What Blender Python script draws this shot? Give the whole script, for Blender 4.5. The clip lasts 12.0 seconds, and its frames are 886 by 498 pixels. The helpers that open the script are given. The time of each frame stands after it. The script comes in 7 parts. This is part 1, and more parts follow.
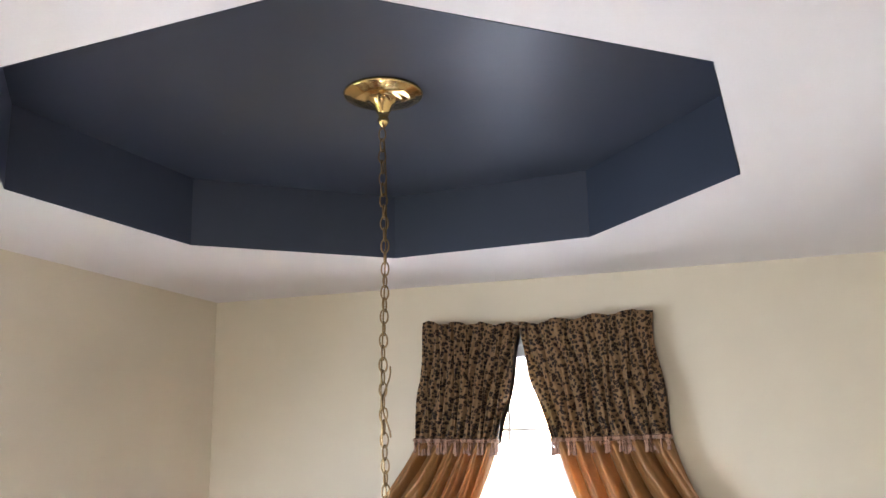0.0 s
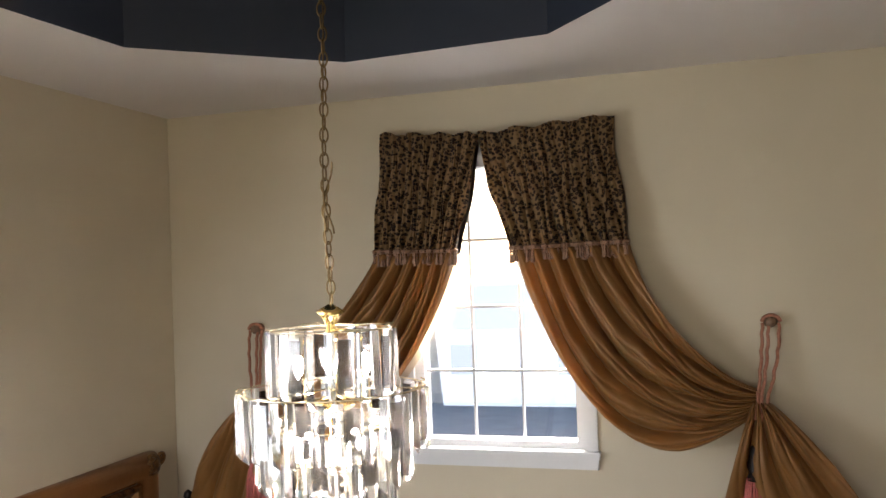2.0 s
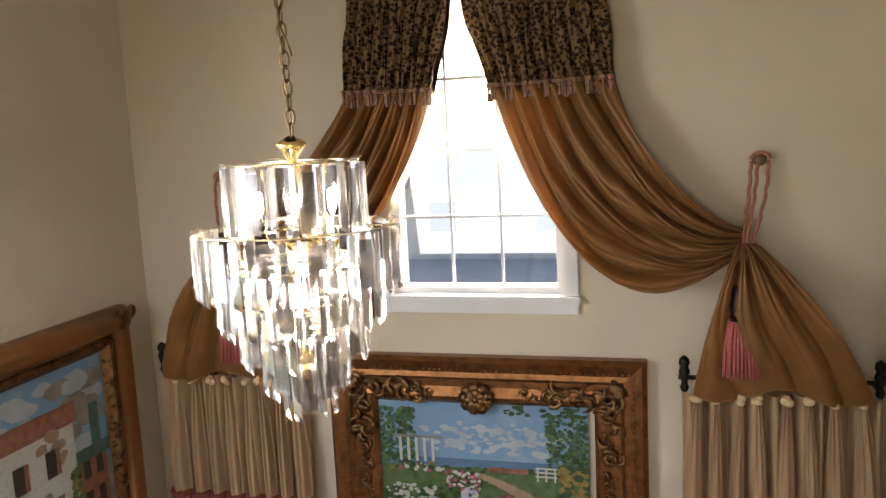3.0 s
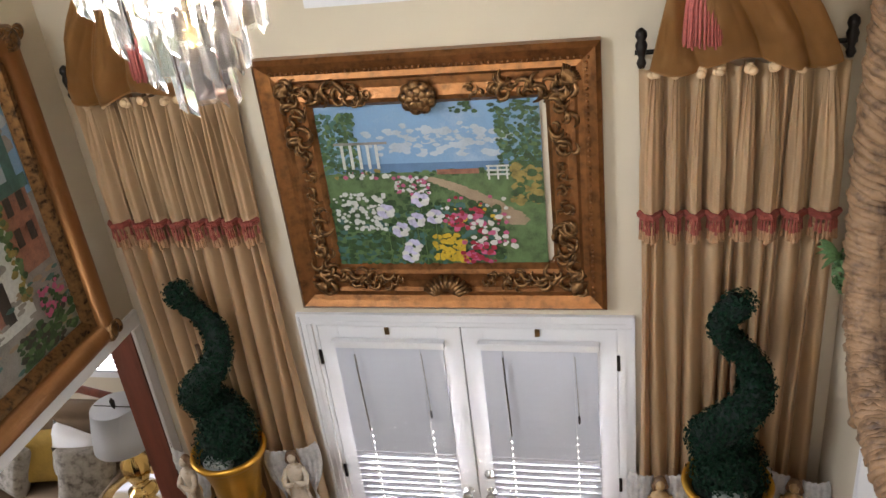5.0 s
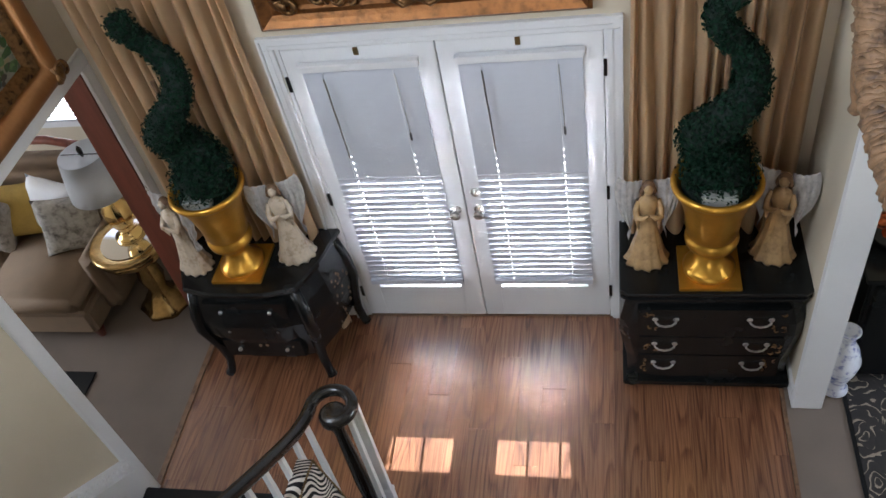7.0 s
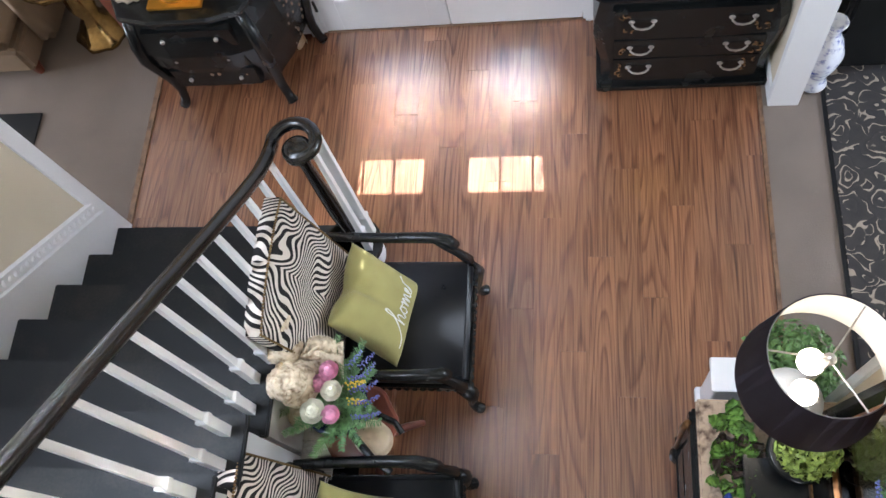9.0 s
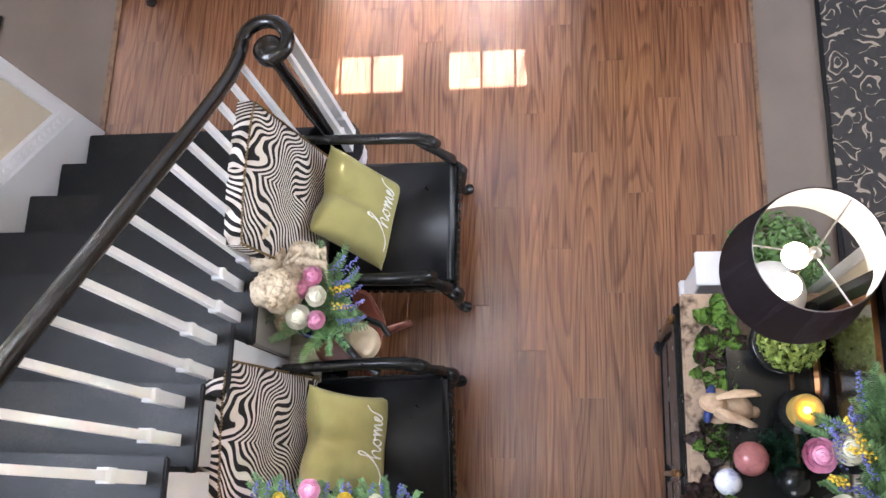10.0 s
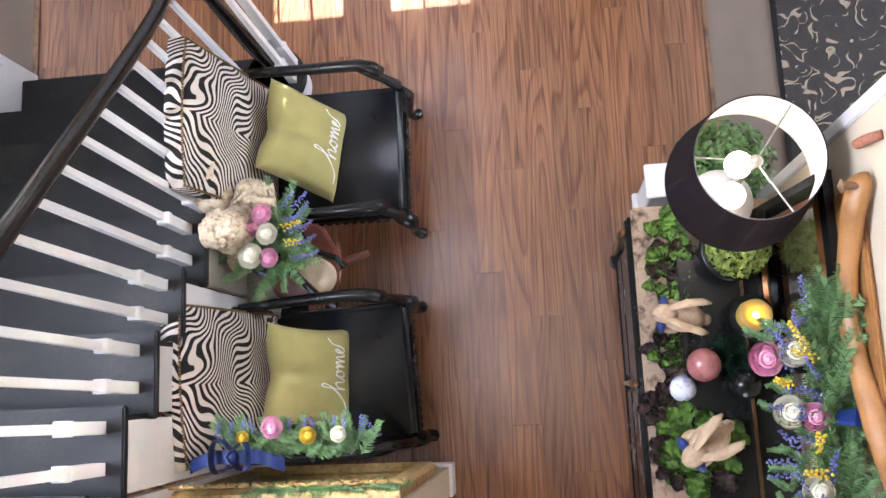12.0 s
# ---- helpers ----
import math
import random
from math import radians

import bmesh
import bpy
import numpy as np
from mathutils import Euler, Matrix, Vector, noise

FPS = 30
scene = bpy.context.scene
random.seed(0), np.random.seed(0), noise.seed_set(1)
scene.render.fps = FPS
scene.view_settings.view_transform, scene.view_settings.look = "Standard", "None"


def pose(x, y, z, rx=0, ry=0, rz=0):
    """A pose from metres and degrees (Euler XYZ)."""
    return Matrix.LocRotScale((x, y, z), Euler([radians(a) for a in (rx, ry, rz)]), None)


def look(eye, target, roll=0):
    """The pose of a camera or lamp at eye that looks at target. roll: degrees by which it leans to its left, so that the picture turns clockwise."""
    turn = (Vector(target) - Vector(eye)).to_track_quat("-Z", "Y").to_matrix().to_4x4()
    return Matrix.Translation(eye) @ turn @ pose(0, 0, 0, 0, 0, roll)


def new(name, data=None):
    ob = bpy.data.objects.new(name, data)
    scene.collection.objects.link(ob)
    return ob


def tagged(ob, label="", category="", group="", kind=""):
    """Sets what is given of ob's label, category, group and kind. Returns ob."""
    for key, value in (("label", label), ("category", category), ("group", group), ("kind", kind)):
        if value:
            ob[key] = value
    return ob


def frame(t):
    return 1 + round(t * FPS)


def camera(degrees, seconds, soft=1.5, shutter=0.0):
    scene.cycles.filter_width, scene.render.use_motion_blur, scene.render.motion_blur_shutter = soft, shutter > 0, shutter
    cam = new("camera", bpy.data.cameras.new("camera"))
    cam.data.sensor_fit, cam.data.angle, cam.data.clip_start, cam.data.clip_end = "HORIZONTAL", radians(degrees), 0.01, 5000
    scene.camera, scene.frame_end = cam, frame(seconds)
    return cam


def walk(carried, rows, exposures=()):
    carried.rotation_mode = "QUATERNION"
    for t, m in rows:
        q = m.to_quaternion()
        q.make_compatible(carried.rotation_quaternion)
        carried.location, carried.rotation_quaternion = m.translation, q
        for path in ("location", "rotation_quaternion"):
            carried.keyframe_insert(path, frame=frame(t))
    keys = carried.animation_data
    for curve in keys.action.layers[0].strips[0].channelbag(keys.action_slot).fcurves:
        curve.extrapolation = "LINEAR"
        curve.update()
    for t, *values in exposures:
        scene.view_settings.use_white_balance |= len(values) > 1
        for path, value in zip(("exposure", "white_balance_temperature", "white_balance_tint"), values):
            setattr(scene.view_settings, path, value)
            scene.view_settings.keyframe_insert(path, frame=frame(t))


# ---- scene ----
cam = camera(56.0, 12.0)
PATH = [
    (0, (0.85, -3.988, 4.696), (0.24, -2.134, 5.134), -1.1),
    (0.5, (0.863, -3.95, 4.677), (0.256, -2.081, 5.048), -1.2),
    (1, (0.857, -3.937, 4.667), (0.264, -2.05, 4.963), -1.6),
    (1.5, (0.883, -3.906, 4.636), (0.294, -2.004, 4.83), -1.9),
    (2, (0.898, -3.859, 4.593), (0.317, -1.946, 4.637), -2.1),
    (2.5, (0.875, -3.768, 4.56), (0.307, -1.855, 4.423), -2.5),
    (4.3, (0.842, -3.52, 4.372), (0.397, -1.693, 3.69), -5),
    (4.5, (0.837, -3.494, 4.357), (0.4, -1.694, 3.602), -5.7),
    (5, (0.85, -3.419, 4.293), (0.404, -1.697, 3.379), -7.2),
    (5.5, (0.85, -3.367, 4.266), (0.396, -1.738, 3.199), -8.6),
    (6, (0.855, -3.328, 4.231), (0.389, -1.787, 3.043), -10.2),
    (6.5, (0.848, -3.294, 4.182), (0.409, -1.863, 2.855), -12.2),
    (7, (0.827, -3.262, 4.128), (0.413, -1.929, 2.696), -13.2),
    (7.2, (0.839, -3.231, 4.117), (0.433, -1.952, 2.634), -13.5),
    (8.8, (0.783, -3.091, 4.026), (0.438, -2.29, 2.227), -21.4),
    (9, (0.791, -3.079, 4.017), (0.447, -2.332, 2.194), -23.2),
    (9.5, (0.794, -3.056, 3.986), (0.463, -2.453, 2.109), -27.8),
    (10, (0.797, -3.039, 3.975), (0.483, -2.528, 2.068), -31.2),
    (10.5, (0.808, -3.026, 3.949), (0.507, -2.61, 2.016), -35.8),
    (11, (0.826, -3.008, 3.947), (0.543, -2.626, 2.005), -37.7),
    (11.5, (0.851, -3.016, 3.945), (0.593, -2.656, 1.994), -38.9),
    (12, (0.862, -3.011, 3.953), (0.615, -2.685, 1.996), -40.3),
]
walk(cam, [(t, look(eye, target, roll)) for t, eye, target, roll in PATH],
     exposures=[(0, 3.88, 5650, 17), (0.5, 3.6, 5750, 17), (1, 3.2, 6000, 16), (1.5, 2.95, 6250, 15), (2, 2.8, 6500, 15), (2.5, 2.78, 6800, 15), (4.3, 3.05, 6850, 16), (4.5, 3.1, 6850, 16), (5, 3.5, 6600, 14), (5.5, 3.65, 6250, 15), (6, 3.55, 6100, 13), (6.5, 3.4, 6000, 10), (7.2, 3.4, 5900, 10), (8.8, 4.25, 5750, 11), (9.5, 4.53, 5850, 14), (12, 4.63, 5950, 18)])


# ---- light ----
SUN_UP = 18.2
world = bpy.data.worlds.new("sky")
scene.world = world
world.use_nodes = True
wn, wl = world.node_tree.nodes, world.node_tree.links
sky = wn.new("ShaderNodeTexSky")
sky.sky_type, sky.sun_disc = "NISHITA", False
sky.sun_elevation, sky.sun_rotation = radians(SUN_UP), radians(0)
wn["Background"].inputs["Strength"].default_value = 0.05
wl.new(sky.outputs[0], wn["Background"].inputs["Color"])
sun = new("sun", bpy.data.lights.new("sun", "SUN"))
sun.data.energy, sun.data.angle, sun.data.color = 5.0, radians(0.35), (1.0, 0.97, 0.93)
sun.matrix_world = look((0, 20, 20 * math.tan(radians(SUN_UP))), (0.48, 0, 0))


def area(name, eye, target, sx, sy, watts, colour=(1, 1, 1)):
    lamp = new(name, bpy.data.lights.new(name, "AREA"))
    lamp.data.shape, lamp.data.size, lamp.data.size_y = "RECTANGLE", sx, sy
    lamp.data.energy, lamp.data.color = watts, colour
    lamp.matrix_world = look(eye, target)
    return lamp


area("daylight_back", (0.4, -6.88, 4.3), (0.2, 0, 3.2), 2.2, 1.6, 5.2, (1.0, 0.88, 0.74))
# unseen fill lamp before the solid back wall, added to brighten the lower hall
area("daylight_hall", (0.95, -6.85, 1.4), (0.6, -1.5, 0.4), 1.3, 1.8, 3.5, (1.0, 0.98, 0.96))
# added lamp at an unseen, assumed opening, fills dining room and left wall
area("daylight_dining", (4.95, -1.5, 1.5), (1.5, -1.5, 0.6), 1.6, 1.4, 5.8, (0.98, 0.98, 1.0))
# fill lamp added out of view by the windowless west wall, brightens the sitting room
area("daylight_living", (-5.95, -0.9, 1.5), (-2.0, -0.2, 0.8), 1.6, 1.3, 8.0, (0.95, 0.97, 1.0))
area("daylight_stairs", (-1.86, -2.85, 4.1), (0.6, -2.2, 1.2), 1.3, 1.9, 10.5, (0.85, 0.92, 1.0))
area("daylight_window", (-0.05, 0.17, 4.45), (-0.05, -3, 3.6), 0.7, 1.2, 0.4, (0.74, 0.86, 1.0))


# ---- materials ----
def mat(name, colour, rough=0.5, metal=0.0, vary=0.15, scale=8.0, bump=0.1, stretch=(1, 1, 1), second=None, fine=60.0, spec=0.5, each=0.0, trans=0.0, sheen=0.0):
    """A surface with grain at two scales; second: the colour that stains and wear tend to; each: how far single pieces differ."""
    m = bpy.data.materials.new(name)
    m.use_nodes = True
    n, l = m.node_tree.nodes, m.node_tree.links
    b = n["Principled BSDF"]
    tc = n.new("ShaderNodeTexCoord")
    mp = n.new("ShaderNodeMapping")
    mp.inputs["Scale"].default_value = stretch
    l.new(tc.outputs["Object"], mp.inputs["Vector"])
    big, small = n.new("ShaderNodeTexNoise"), n.new("ShaderNodeTexNoise")
    big.inputs["Scale"].default_value, big.inputs["Detail"].default_value = scale, 5
    small.inputs["Scale"].default_value, small.inputs["Detail"].default_value = fine, 4
    for k in (big, small):
        l.new(mp.outputs[0], k.inputs["Vector"])
    ramp = n.new("ShaderNodeValToRGB")
    dark = second or tuple(c * (1 - vary) for c in colour)
    light = tuple(min(1, c * (1 + vary * 0.6)) for c in colour)
    ramp.color_ramp.elements[0].position, ramp.color_ramp.elements[0].color = 0.3, (*dark, 1)
    ramp.color_ramp.elements[1].position, ramp.color_ramp.elements[1].color = 0.68, (*light, 1)
    mid = ramp.color_ramp.elements.new(0.5)
    mid.color = (*colour, 1)
    mixer = n.new("ShaderNodeMath")
    mixer.operation = "MULTIPLY_ADD"
    mixer.inputs[1].default_value = 0.3
    l.new(small.outputs["Fac"], mixer.inputs[0])
    sub = n.new("ShaderNodeMath")
    sub.operation = "MULTIPLY_ADD"
    sub.inputs[1].default_value, sub.inputs[2].default_value = 0.8, -0.05
    l.new(big.outputs["Fac"], sub.inputs[0])
    l.new(sub.outputs[0], mixer.inputs[2])
    l.new(mixer.outputs[0], ramp.inputs["Fac"])
    out = ramp.outputs["Color"]
    if each:
        oi, hs = n.new("ShaderNodeObjectInfo"), n.new("ShaderNodeHueSaturation")
        mr = n.new("ShaderNodeMapRange")
        mr.inputs["To Min"].default_value, mr.inputs["To Max"].default_value = 1 - each, 1 + each
        l.new(oi.outputs["Random"], mr.inputs["Value"])
        l.new(mr.outputs[0], hs.inputs["Value"])
        l.new(out, hs.inputs["Color"])
        out = hs.outputs["Color"]
    l.new(out, b.inputs["Base Color"])
    rr = n.new("ShaderNodeMapRange")
    rr.inputs["To Min"].default_value, rr.inputs["To Max"].default_value = max(0.02, rough * 0.8), min(1, rough * 1.2)
    l.new(big.outputs["Fac"], rr.inputs["Value"])
    l.new(rr.outputs[0], b.inputs["Roughness"])
    b.inputs["Metallic"].default_value = metal
    b.inputs["Specular IOR Level"].default_value = spec
    b.inputs["Transmission Weight"].default_value = trans
    b.inputs["Sheen Weight"].default_value = sheen
    if bump:
        bp = n.new("ShaderNodeBump")
        bp.inputs["Strength"].default_value, bp.inputs["Distance"].default_value = bump, 0.01
        l.new(small.outputs["Fac"], bp.inputs["Height"])
        l.new(bp.outputs[0], b.inputs["Normal"])
    return m


def nodes_of(m):
    return m.node_tree.nodes, m.node_tree.links, m.node_tree.nodes["Principled BSDF"]


def ramp_node(n, stops, constant=False):
    r = n.new("ShaderNodeValToRGB")
    r.color_ramp.interpolation = "CONSTANT" if constant else "LINEAR"
    e = r.color_ramp.elements
    while len(e) < len(stops):
        e.new(0.5)
    for k, (p, c) in zip(e, stops):
        k.position, k.color = p, (*c, 1)
    return r


def wood_floor_material():
    """Reddish plank laminate with long streaks and cathedral figure."""
    m = bpy.data.materials.new("plank_wood")
    m.use_nodes = True
    n, l, b = nodes_of(m)
    tc, oi, mp = n.new("ShaderNodeTexCoord"), n.new("ShaderNodeObjectInfo"), n.new("ShaderNodeMapping")
    add = n.new("ShaderNodeVectorMath")
    add.operation = "MULTIPLY_ADD"
    add.inputs[1].default_value = (37, 91, 53)
    l.new(oi.outputs["Random"], add.inputs[0])
    l.new(tc.outputs["Object"], add.inputs[2])
    mp.inputs["Scale"].default_value = (1, 0.075, 1)
    l.new(add.outputs[0], mp.inputs["Vector"])
    warp = n.new("ShaderNodeTexNoise")
    warp.inputs["Scale"].default_value, warp.inputs["Detail"].default_value = 8, 0.6
    l.new(mp.outputs[0], warp.inputs["Vector"])
    rings = n.new("ShaderNodeMath")
    rings.operation = "MULTIPLY"
    rings.inputs[1].default_value = 12
    l.new(warp.outputs["Fac"], rings.inputs[0])
    frac = n.new("ShaderNodeMath")
    frac.operation = "FRACT"
    l.new(rings.outputs[0], frac.inputs[0])
    streak = n.new("ShaderNodeTexNoise")
    streak.inputs["Scale"].default_value, streak.inputs["Detail"].default_value = 150, 3
    mp2 = n.new("ShaderNodeMapping")
    mp2.inputs["Scale"].default_value = (1, 0.025, 1)
    l.new(add.outputs[0], mp2.inputs["Vector"])
    l.new(mp2.outputs[0], streak.inputs["Vector"])
    s = n.new("ShaderNodeMath")
    s.operation = "MULTIPLY_ADD"
    s.inputs[1].default_value = 0.85
    line = ramp_node(n, [(0.0, (0.15, 0.15, 0.15)), (0.10, (0.21, 0.21, 0.21)), (0.34, (0.42, 0.42, 0.42)), (0.86, (0.5, 0.5, 0.5)), (1.0, (0.2, 0.2, 0.2))])
    l.new(frac.outputs[0], line.inputs["Fac"])
    l.new(line.outputs["Color"], s.inputs[0])
    l.new(streak.outputs["Fac"], s.inputs[2])
    r = ramp_node(n, [(0.36, (0.045, 0.016, 0.010)), (0.58, (0.100, 0.038, 0.018)), (0.80, (0.165, 0.067, 0.031)), (1.0, (0.230, 0.104, 0.049))])
    l.new(s.outputs[0], r.inputs["Fac"])
    hs, mr = n.new("ShaderNodeHueSaturation"), n.new("ShaderNodeMapRange")
    mr.inputs["To Min"].default_value, mr.inputs["To Max"].default_value = 0.80, 1.14
    l.new(oi.outputs["Random"], mr.inputs["Value"])
    l.new(mr.outputs[0], hs.inputs["Value"])
    hs.inputs["Saturation"].default_value = 1.0
    l.new(r.outputs["Color"], hs.inputs["Color"])
    l.new(hs.outputs["Color"], b.inputs["Base Color"])
    b.inputs["Roughness"].default_value = 0.27
    b.inputs["Specular IOR Level"].default_value = 1.0
    b.inputs["Coat Weight"].default_value, b.inputs["Coat Roughness"].default_value = 0.25, 0.3
    bp = n.new("ShaderNodeBump")
    bp.inputs["Strength"].default_value, bp.inputs["Distance"].default_value = 0.08, 0.004
    l.new(streak.outputs["Fac"], bp.inputs["Height"])
    l.new(bp.outputs[0], b.inputs["Normal"])
    return m


def leopard_material():
    m = mat("leopard_print", (0.3, 0.2, 0.09), 0.8, bump=0.2, fine=200)
    n, l, b = nodes_of(m)
    tc, mp = n.new("ShaderNodeTexCoord"), n.new("ShaderNodeMapping")
    mp.inputs["Scale"].default_value = (1, 0.3, 1)
    l.new(tc.outputs["Object"], mp.inputs["Vector"])
    v, w = n.new("ShaderNodeTexVoronoi"), n.new("ShaderNodeTexNoise")
    v.inputs["Scale"].default_value = 62
    w.inputs["Scale"].default_value = 60
    mx = n.new("ShaderNodeMixRGB")
    mx.inputs["Fac"].default_value = 0.012
    l.new(mp.outputs[0], mx.inputs["Color1"])
    l.new(mp.outputs[0], w.inputs["Vector"])
    l.new(w.outputs["Color"], mx.inputs["Color2"])
    l.new(mx.outputs[0], v.inputs["Vector"])
    r = ramp_node(n, [(0.0, (0.20, 0.10, 0.035)), (0.16, (0.17, 0.085, 0.03)), (0.22, (0.018, 0.011, 0.008)), (0.44, (0.022, 0.013, 0.009)), (0.52, (0.33, 0.20, 0.09)), (1.0, (0.40, 0.25, 0.12))])
    l.new(v.outputs["Distance"], r.inputs["Fac"])
    l.new(r.outputs["Color"], b.inputs["Base Color"])
    return m


def zebra_material():
    m = mat("zebra_cloth", (0.6, 0.55, 0.47), 0.8, bump=0.15, fine=240, spec=0.2)
    n, l, b = nodes_of(m)
    tc, no, sp = n.new("ShaderNodeTexCoord"), n.new("ShaderNodeTexNoise"), n.new("ShaderNodeSeparateXYZ")
    l.new(tc.outputs["Object"], sp.inputs[0])
    l.new(tc.outputs["Object"], no.inputs["Vector"])
    no.inputs["Scale"].default_value, no.inputs["Detail"].default_value, no.inputs["Roughness"].default_value = 4.2, 1.0, 0.4

    def math_node(kind, first, second, third=0.0):
        k = n.new("ShaderNodeMath")
        k.operation = kind
        for i, v in enumerate((first, second, third)):
            if isinstance(v, (int, float)):
                k.inputs[i].default_value = v
            else:
                l.new(v, k.inputs[i])
        return k.outputs[0]

    fold = math_node("ABSOLUTE", sp.outputs["Y"], 0.0)
    slope = math_node("MULTIPLY_ADD", sp.outputs["Z"], 40.0, math_node("MULTIPLY", fold, 36.0))
    stripe = math_node("PINGPONG", math_node("MULTIPLY_ADD", no.outputs["Fac"], 13.0, slope), 0.5)
    r = ramp_node(n, [(0.0, (0.012, 0.011, 0.012)), (0.235, (0.015, 0.014, 0.014)), (0.265, (0.62, 0.56, 0.50)), (1.0, (0.68, 0.62, 0.56))])
    l.new(stripe, r.inputs["Fac"])
    l.new(r.outputs["Color"], b.inputs["Base Color"])
    return m


def rug_material():
    m = mat("woven_rug", (0.03, 0.027, 0.025), 0.95, bump=0.4, fine=300)
    n, l, b = nodes_of(m)
    tc, v, w, no = n.new("ShaderNodeTexCoord"), n.new("ShaderNodeTexVoronoi"), n.new("ShaderNodeTexWave"), n.new("ShaderNodeTexNoise")
    v.inputs["Scale"].default_value = 6.5
    v.inputs["Randomness"].default_value = 0.55
    no.inputs["Scale"].default_value, no.inputs["Detail"].default_value = 9, 1
    mx = n.new("ShaderNodeMixRGB")
    mx.inputs["Fac"].default_value = 0.16
    l.new(tc.outputs["Object"], mx.inputs["Color1"])
    l.new(tc.outputs["Object"], no.inputs["Vector"])
    l.new(no.outputs["Color"], mx.inputs["Color2"])
    l.new(mx.outputs[0], v.inputs["Vector"])
    w.wave_type = "RINGS"
    pp = n.new("ShaderNodeMath")
    pp.operation = "MULTIPLY"
    pp.inputs[1].default_value = 4.6
    l.new(v.outputs["Distance"], pp.inputs[0])
    fr = n.new("ShaderNodeMath")
    fr.operation = "FRACT"
    l.new(pp.outputs[0], fr.inputs[0])
    nn = n.new("ShaderNodeTexNoise")
    nn.inputs["Scale"].default_value = 14
    l.new(tc.outputs["Object"], nn.inputs["Vector"])
    mu = n.new("ShaderNodeMath")
    mu.operation = "MULTIPLY"
    l.new(fr.outputs[0], mu.inputs[0])
    l.new(nn.outputs["Fac"], mu.inputs[1])
    r = ramp_node(n, [(0.0, (0.022, 0.02, 0.02)), (0.42, (0.032, 0.028, 0.026)), (0.46, (0.26, 0.215, 0.165)), (1, (0.34, 0.29, 0.23))])
    l.new(mu.outputs[0], r.inputs["Fac"])
    l.new(r.outputs["Color"], b.inputs["Base Color"])
    return m


def glow(name, colour, strength):
    m = bpy.data.materials.new(name)
    m.use_nodes = True
    n, l, b = nodes_of(m)
    b.inputs["Base Color"].default_value = (*colour, 1)
    b.inputs["Emission Color"].default_value = (*colour, 1)
    b.inputs["Emission Strength"].default_value = strength
    return m


def glass(name, colour=(1, 1, 1), rough=0.0, ior=1.45):
    m = bpy.data.materials.new(name)
    m.use_nodes = True
    n, l, b = nodes_of(m)
    b.inputs["Base Color"].default_value = (*colour, 1)
    b.inputs["Transmission Weight"].default_value = 1.0
    b.inputs["Roughness"].default_value, b.inputs["IOR"].default_value = rough, ior
    return m


M = {}
M["wall"] = mat("cream_wall_paint", (0.585, 0.512, 0.388), 0.75, vary=0.05, scale=1.3, bump=0.03, fine=180)
M["ceiling"] = mat("ceiling_paint", (0.72, 0.68, 0.66), 0.9, vary=0.04, scale=1.0, bump=0.05, fine=150)
M["navy"] = mat("navy_paint", (0.036, 0.043, 0.064), 0.40, vary=0.14, scale=1.4, bump=0.03, fine=150)
M["trim"] = mat("white_gloss_trim", (0.71, 0.71, 0.715), 0.35, vary=0.04, scale=2, bump=0.01)
M["floor"] = wood_floor_material()
M["carpet"] = mat("taupe_carpet", (0.20, 0.16, 0.13), 0.95, vary=0.16, scale=2.5, bump=0.8, fine=320)
M["rug"] = rug_material()
M["black_paint"] = mat("black_stair_paint", (0.008, 0.0083, 0.009), 0.5, spec=0.2, vary=0.35, scale=4, bump=0.06, fine=90, second=(0.02, 0.018, 0.015))
M["black_gloss"] = mat("black_lacquer", (0.007, 0.008, 0.008), 0.26, vary=0.3, scale=6, bump=0.03, spec=0.35)
M["rail"] = mat("black_rail_lacquer", (0.010, 0.009, 0.008), 0.25, vary=0.4, scale=10, bump=0.03, stretch=(1, 0.2, 1))
M["leather"] = mat("black_leather", (0.008, 0.009, 0.011), 0.3, vary=0.25, scale=9, bump=0.2, fine=220, spec=0.35)
M["zebra"] = zebra_material()
M["green_cloth"] = mat("green_linen", (0.355, 0.325, 0.125), 0.95, vary=0.14, scale=9, bump=0.35, fine=350, sheen=0.15, spec=0.08)
M["letter"] = mat("white_print", (0.8, 0.8, 0.76), 0.7, bump=0)
M["leopard"] = leopard_material()
M["satin"] = mat("bronze_satin", (0.40, 0.200, 0.066), 0.36, vary=0.16, scale=4, bump=0.10, fine=140, stretch=(3, 3, 1))
M["satin"].node_tree.nodes["Principled BSDF"].inputs["Metallic"].default_value = 0.15
M["lining"] = mat("cream_lining", (0.62, 0.54, 0.42), 0.8, vary=0.08, scale=6, bump=0.1)
M["drape"] = mat("tan_silk", (0.67, 0.465, 0.265), 0.5, vary=0.07, scale=3, bump=0.08, fine=160, stretch=(1, 1, 0.4))
M["fringe"] = mat("red_braid", (0.24, 0.05, 0.032), 0.85, vary=0.3, scale=60, bump=0.5, fine=220)
M["fringe_tan"] = mat("tan_fringe", (0.40, 0.22, 0.11), 0.85, vary=0.3, scale=60, bump=0.5, fine=220)
M["fringe_bronze"] = mat("bronze_fringe", (0.26, 0.14, 0.085), 0.6, vary=0.4, scale=60, bump=0.4)
M["pink"] = mat("rose_tassel_thread", (0.50, 0.13, 0.11), 0.7, vary=0.25, scale=70, bump=0.5, fine=200)
M["rope"] = mat("rose_rope", (0.36, 0.15, 0.09), 0.75, vary=0.4, scale=90, bump=0.5)
M["iron"] = mat("dark_iron", (0.018, 0.014, 0.012), 0.4, metal=0.6, vary=0.3)
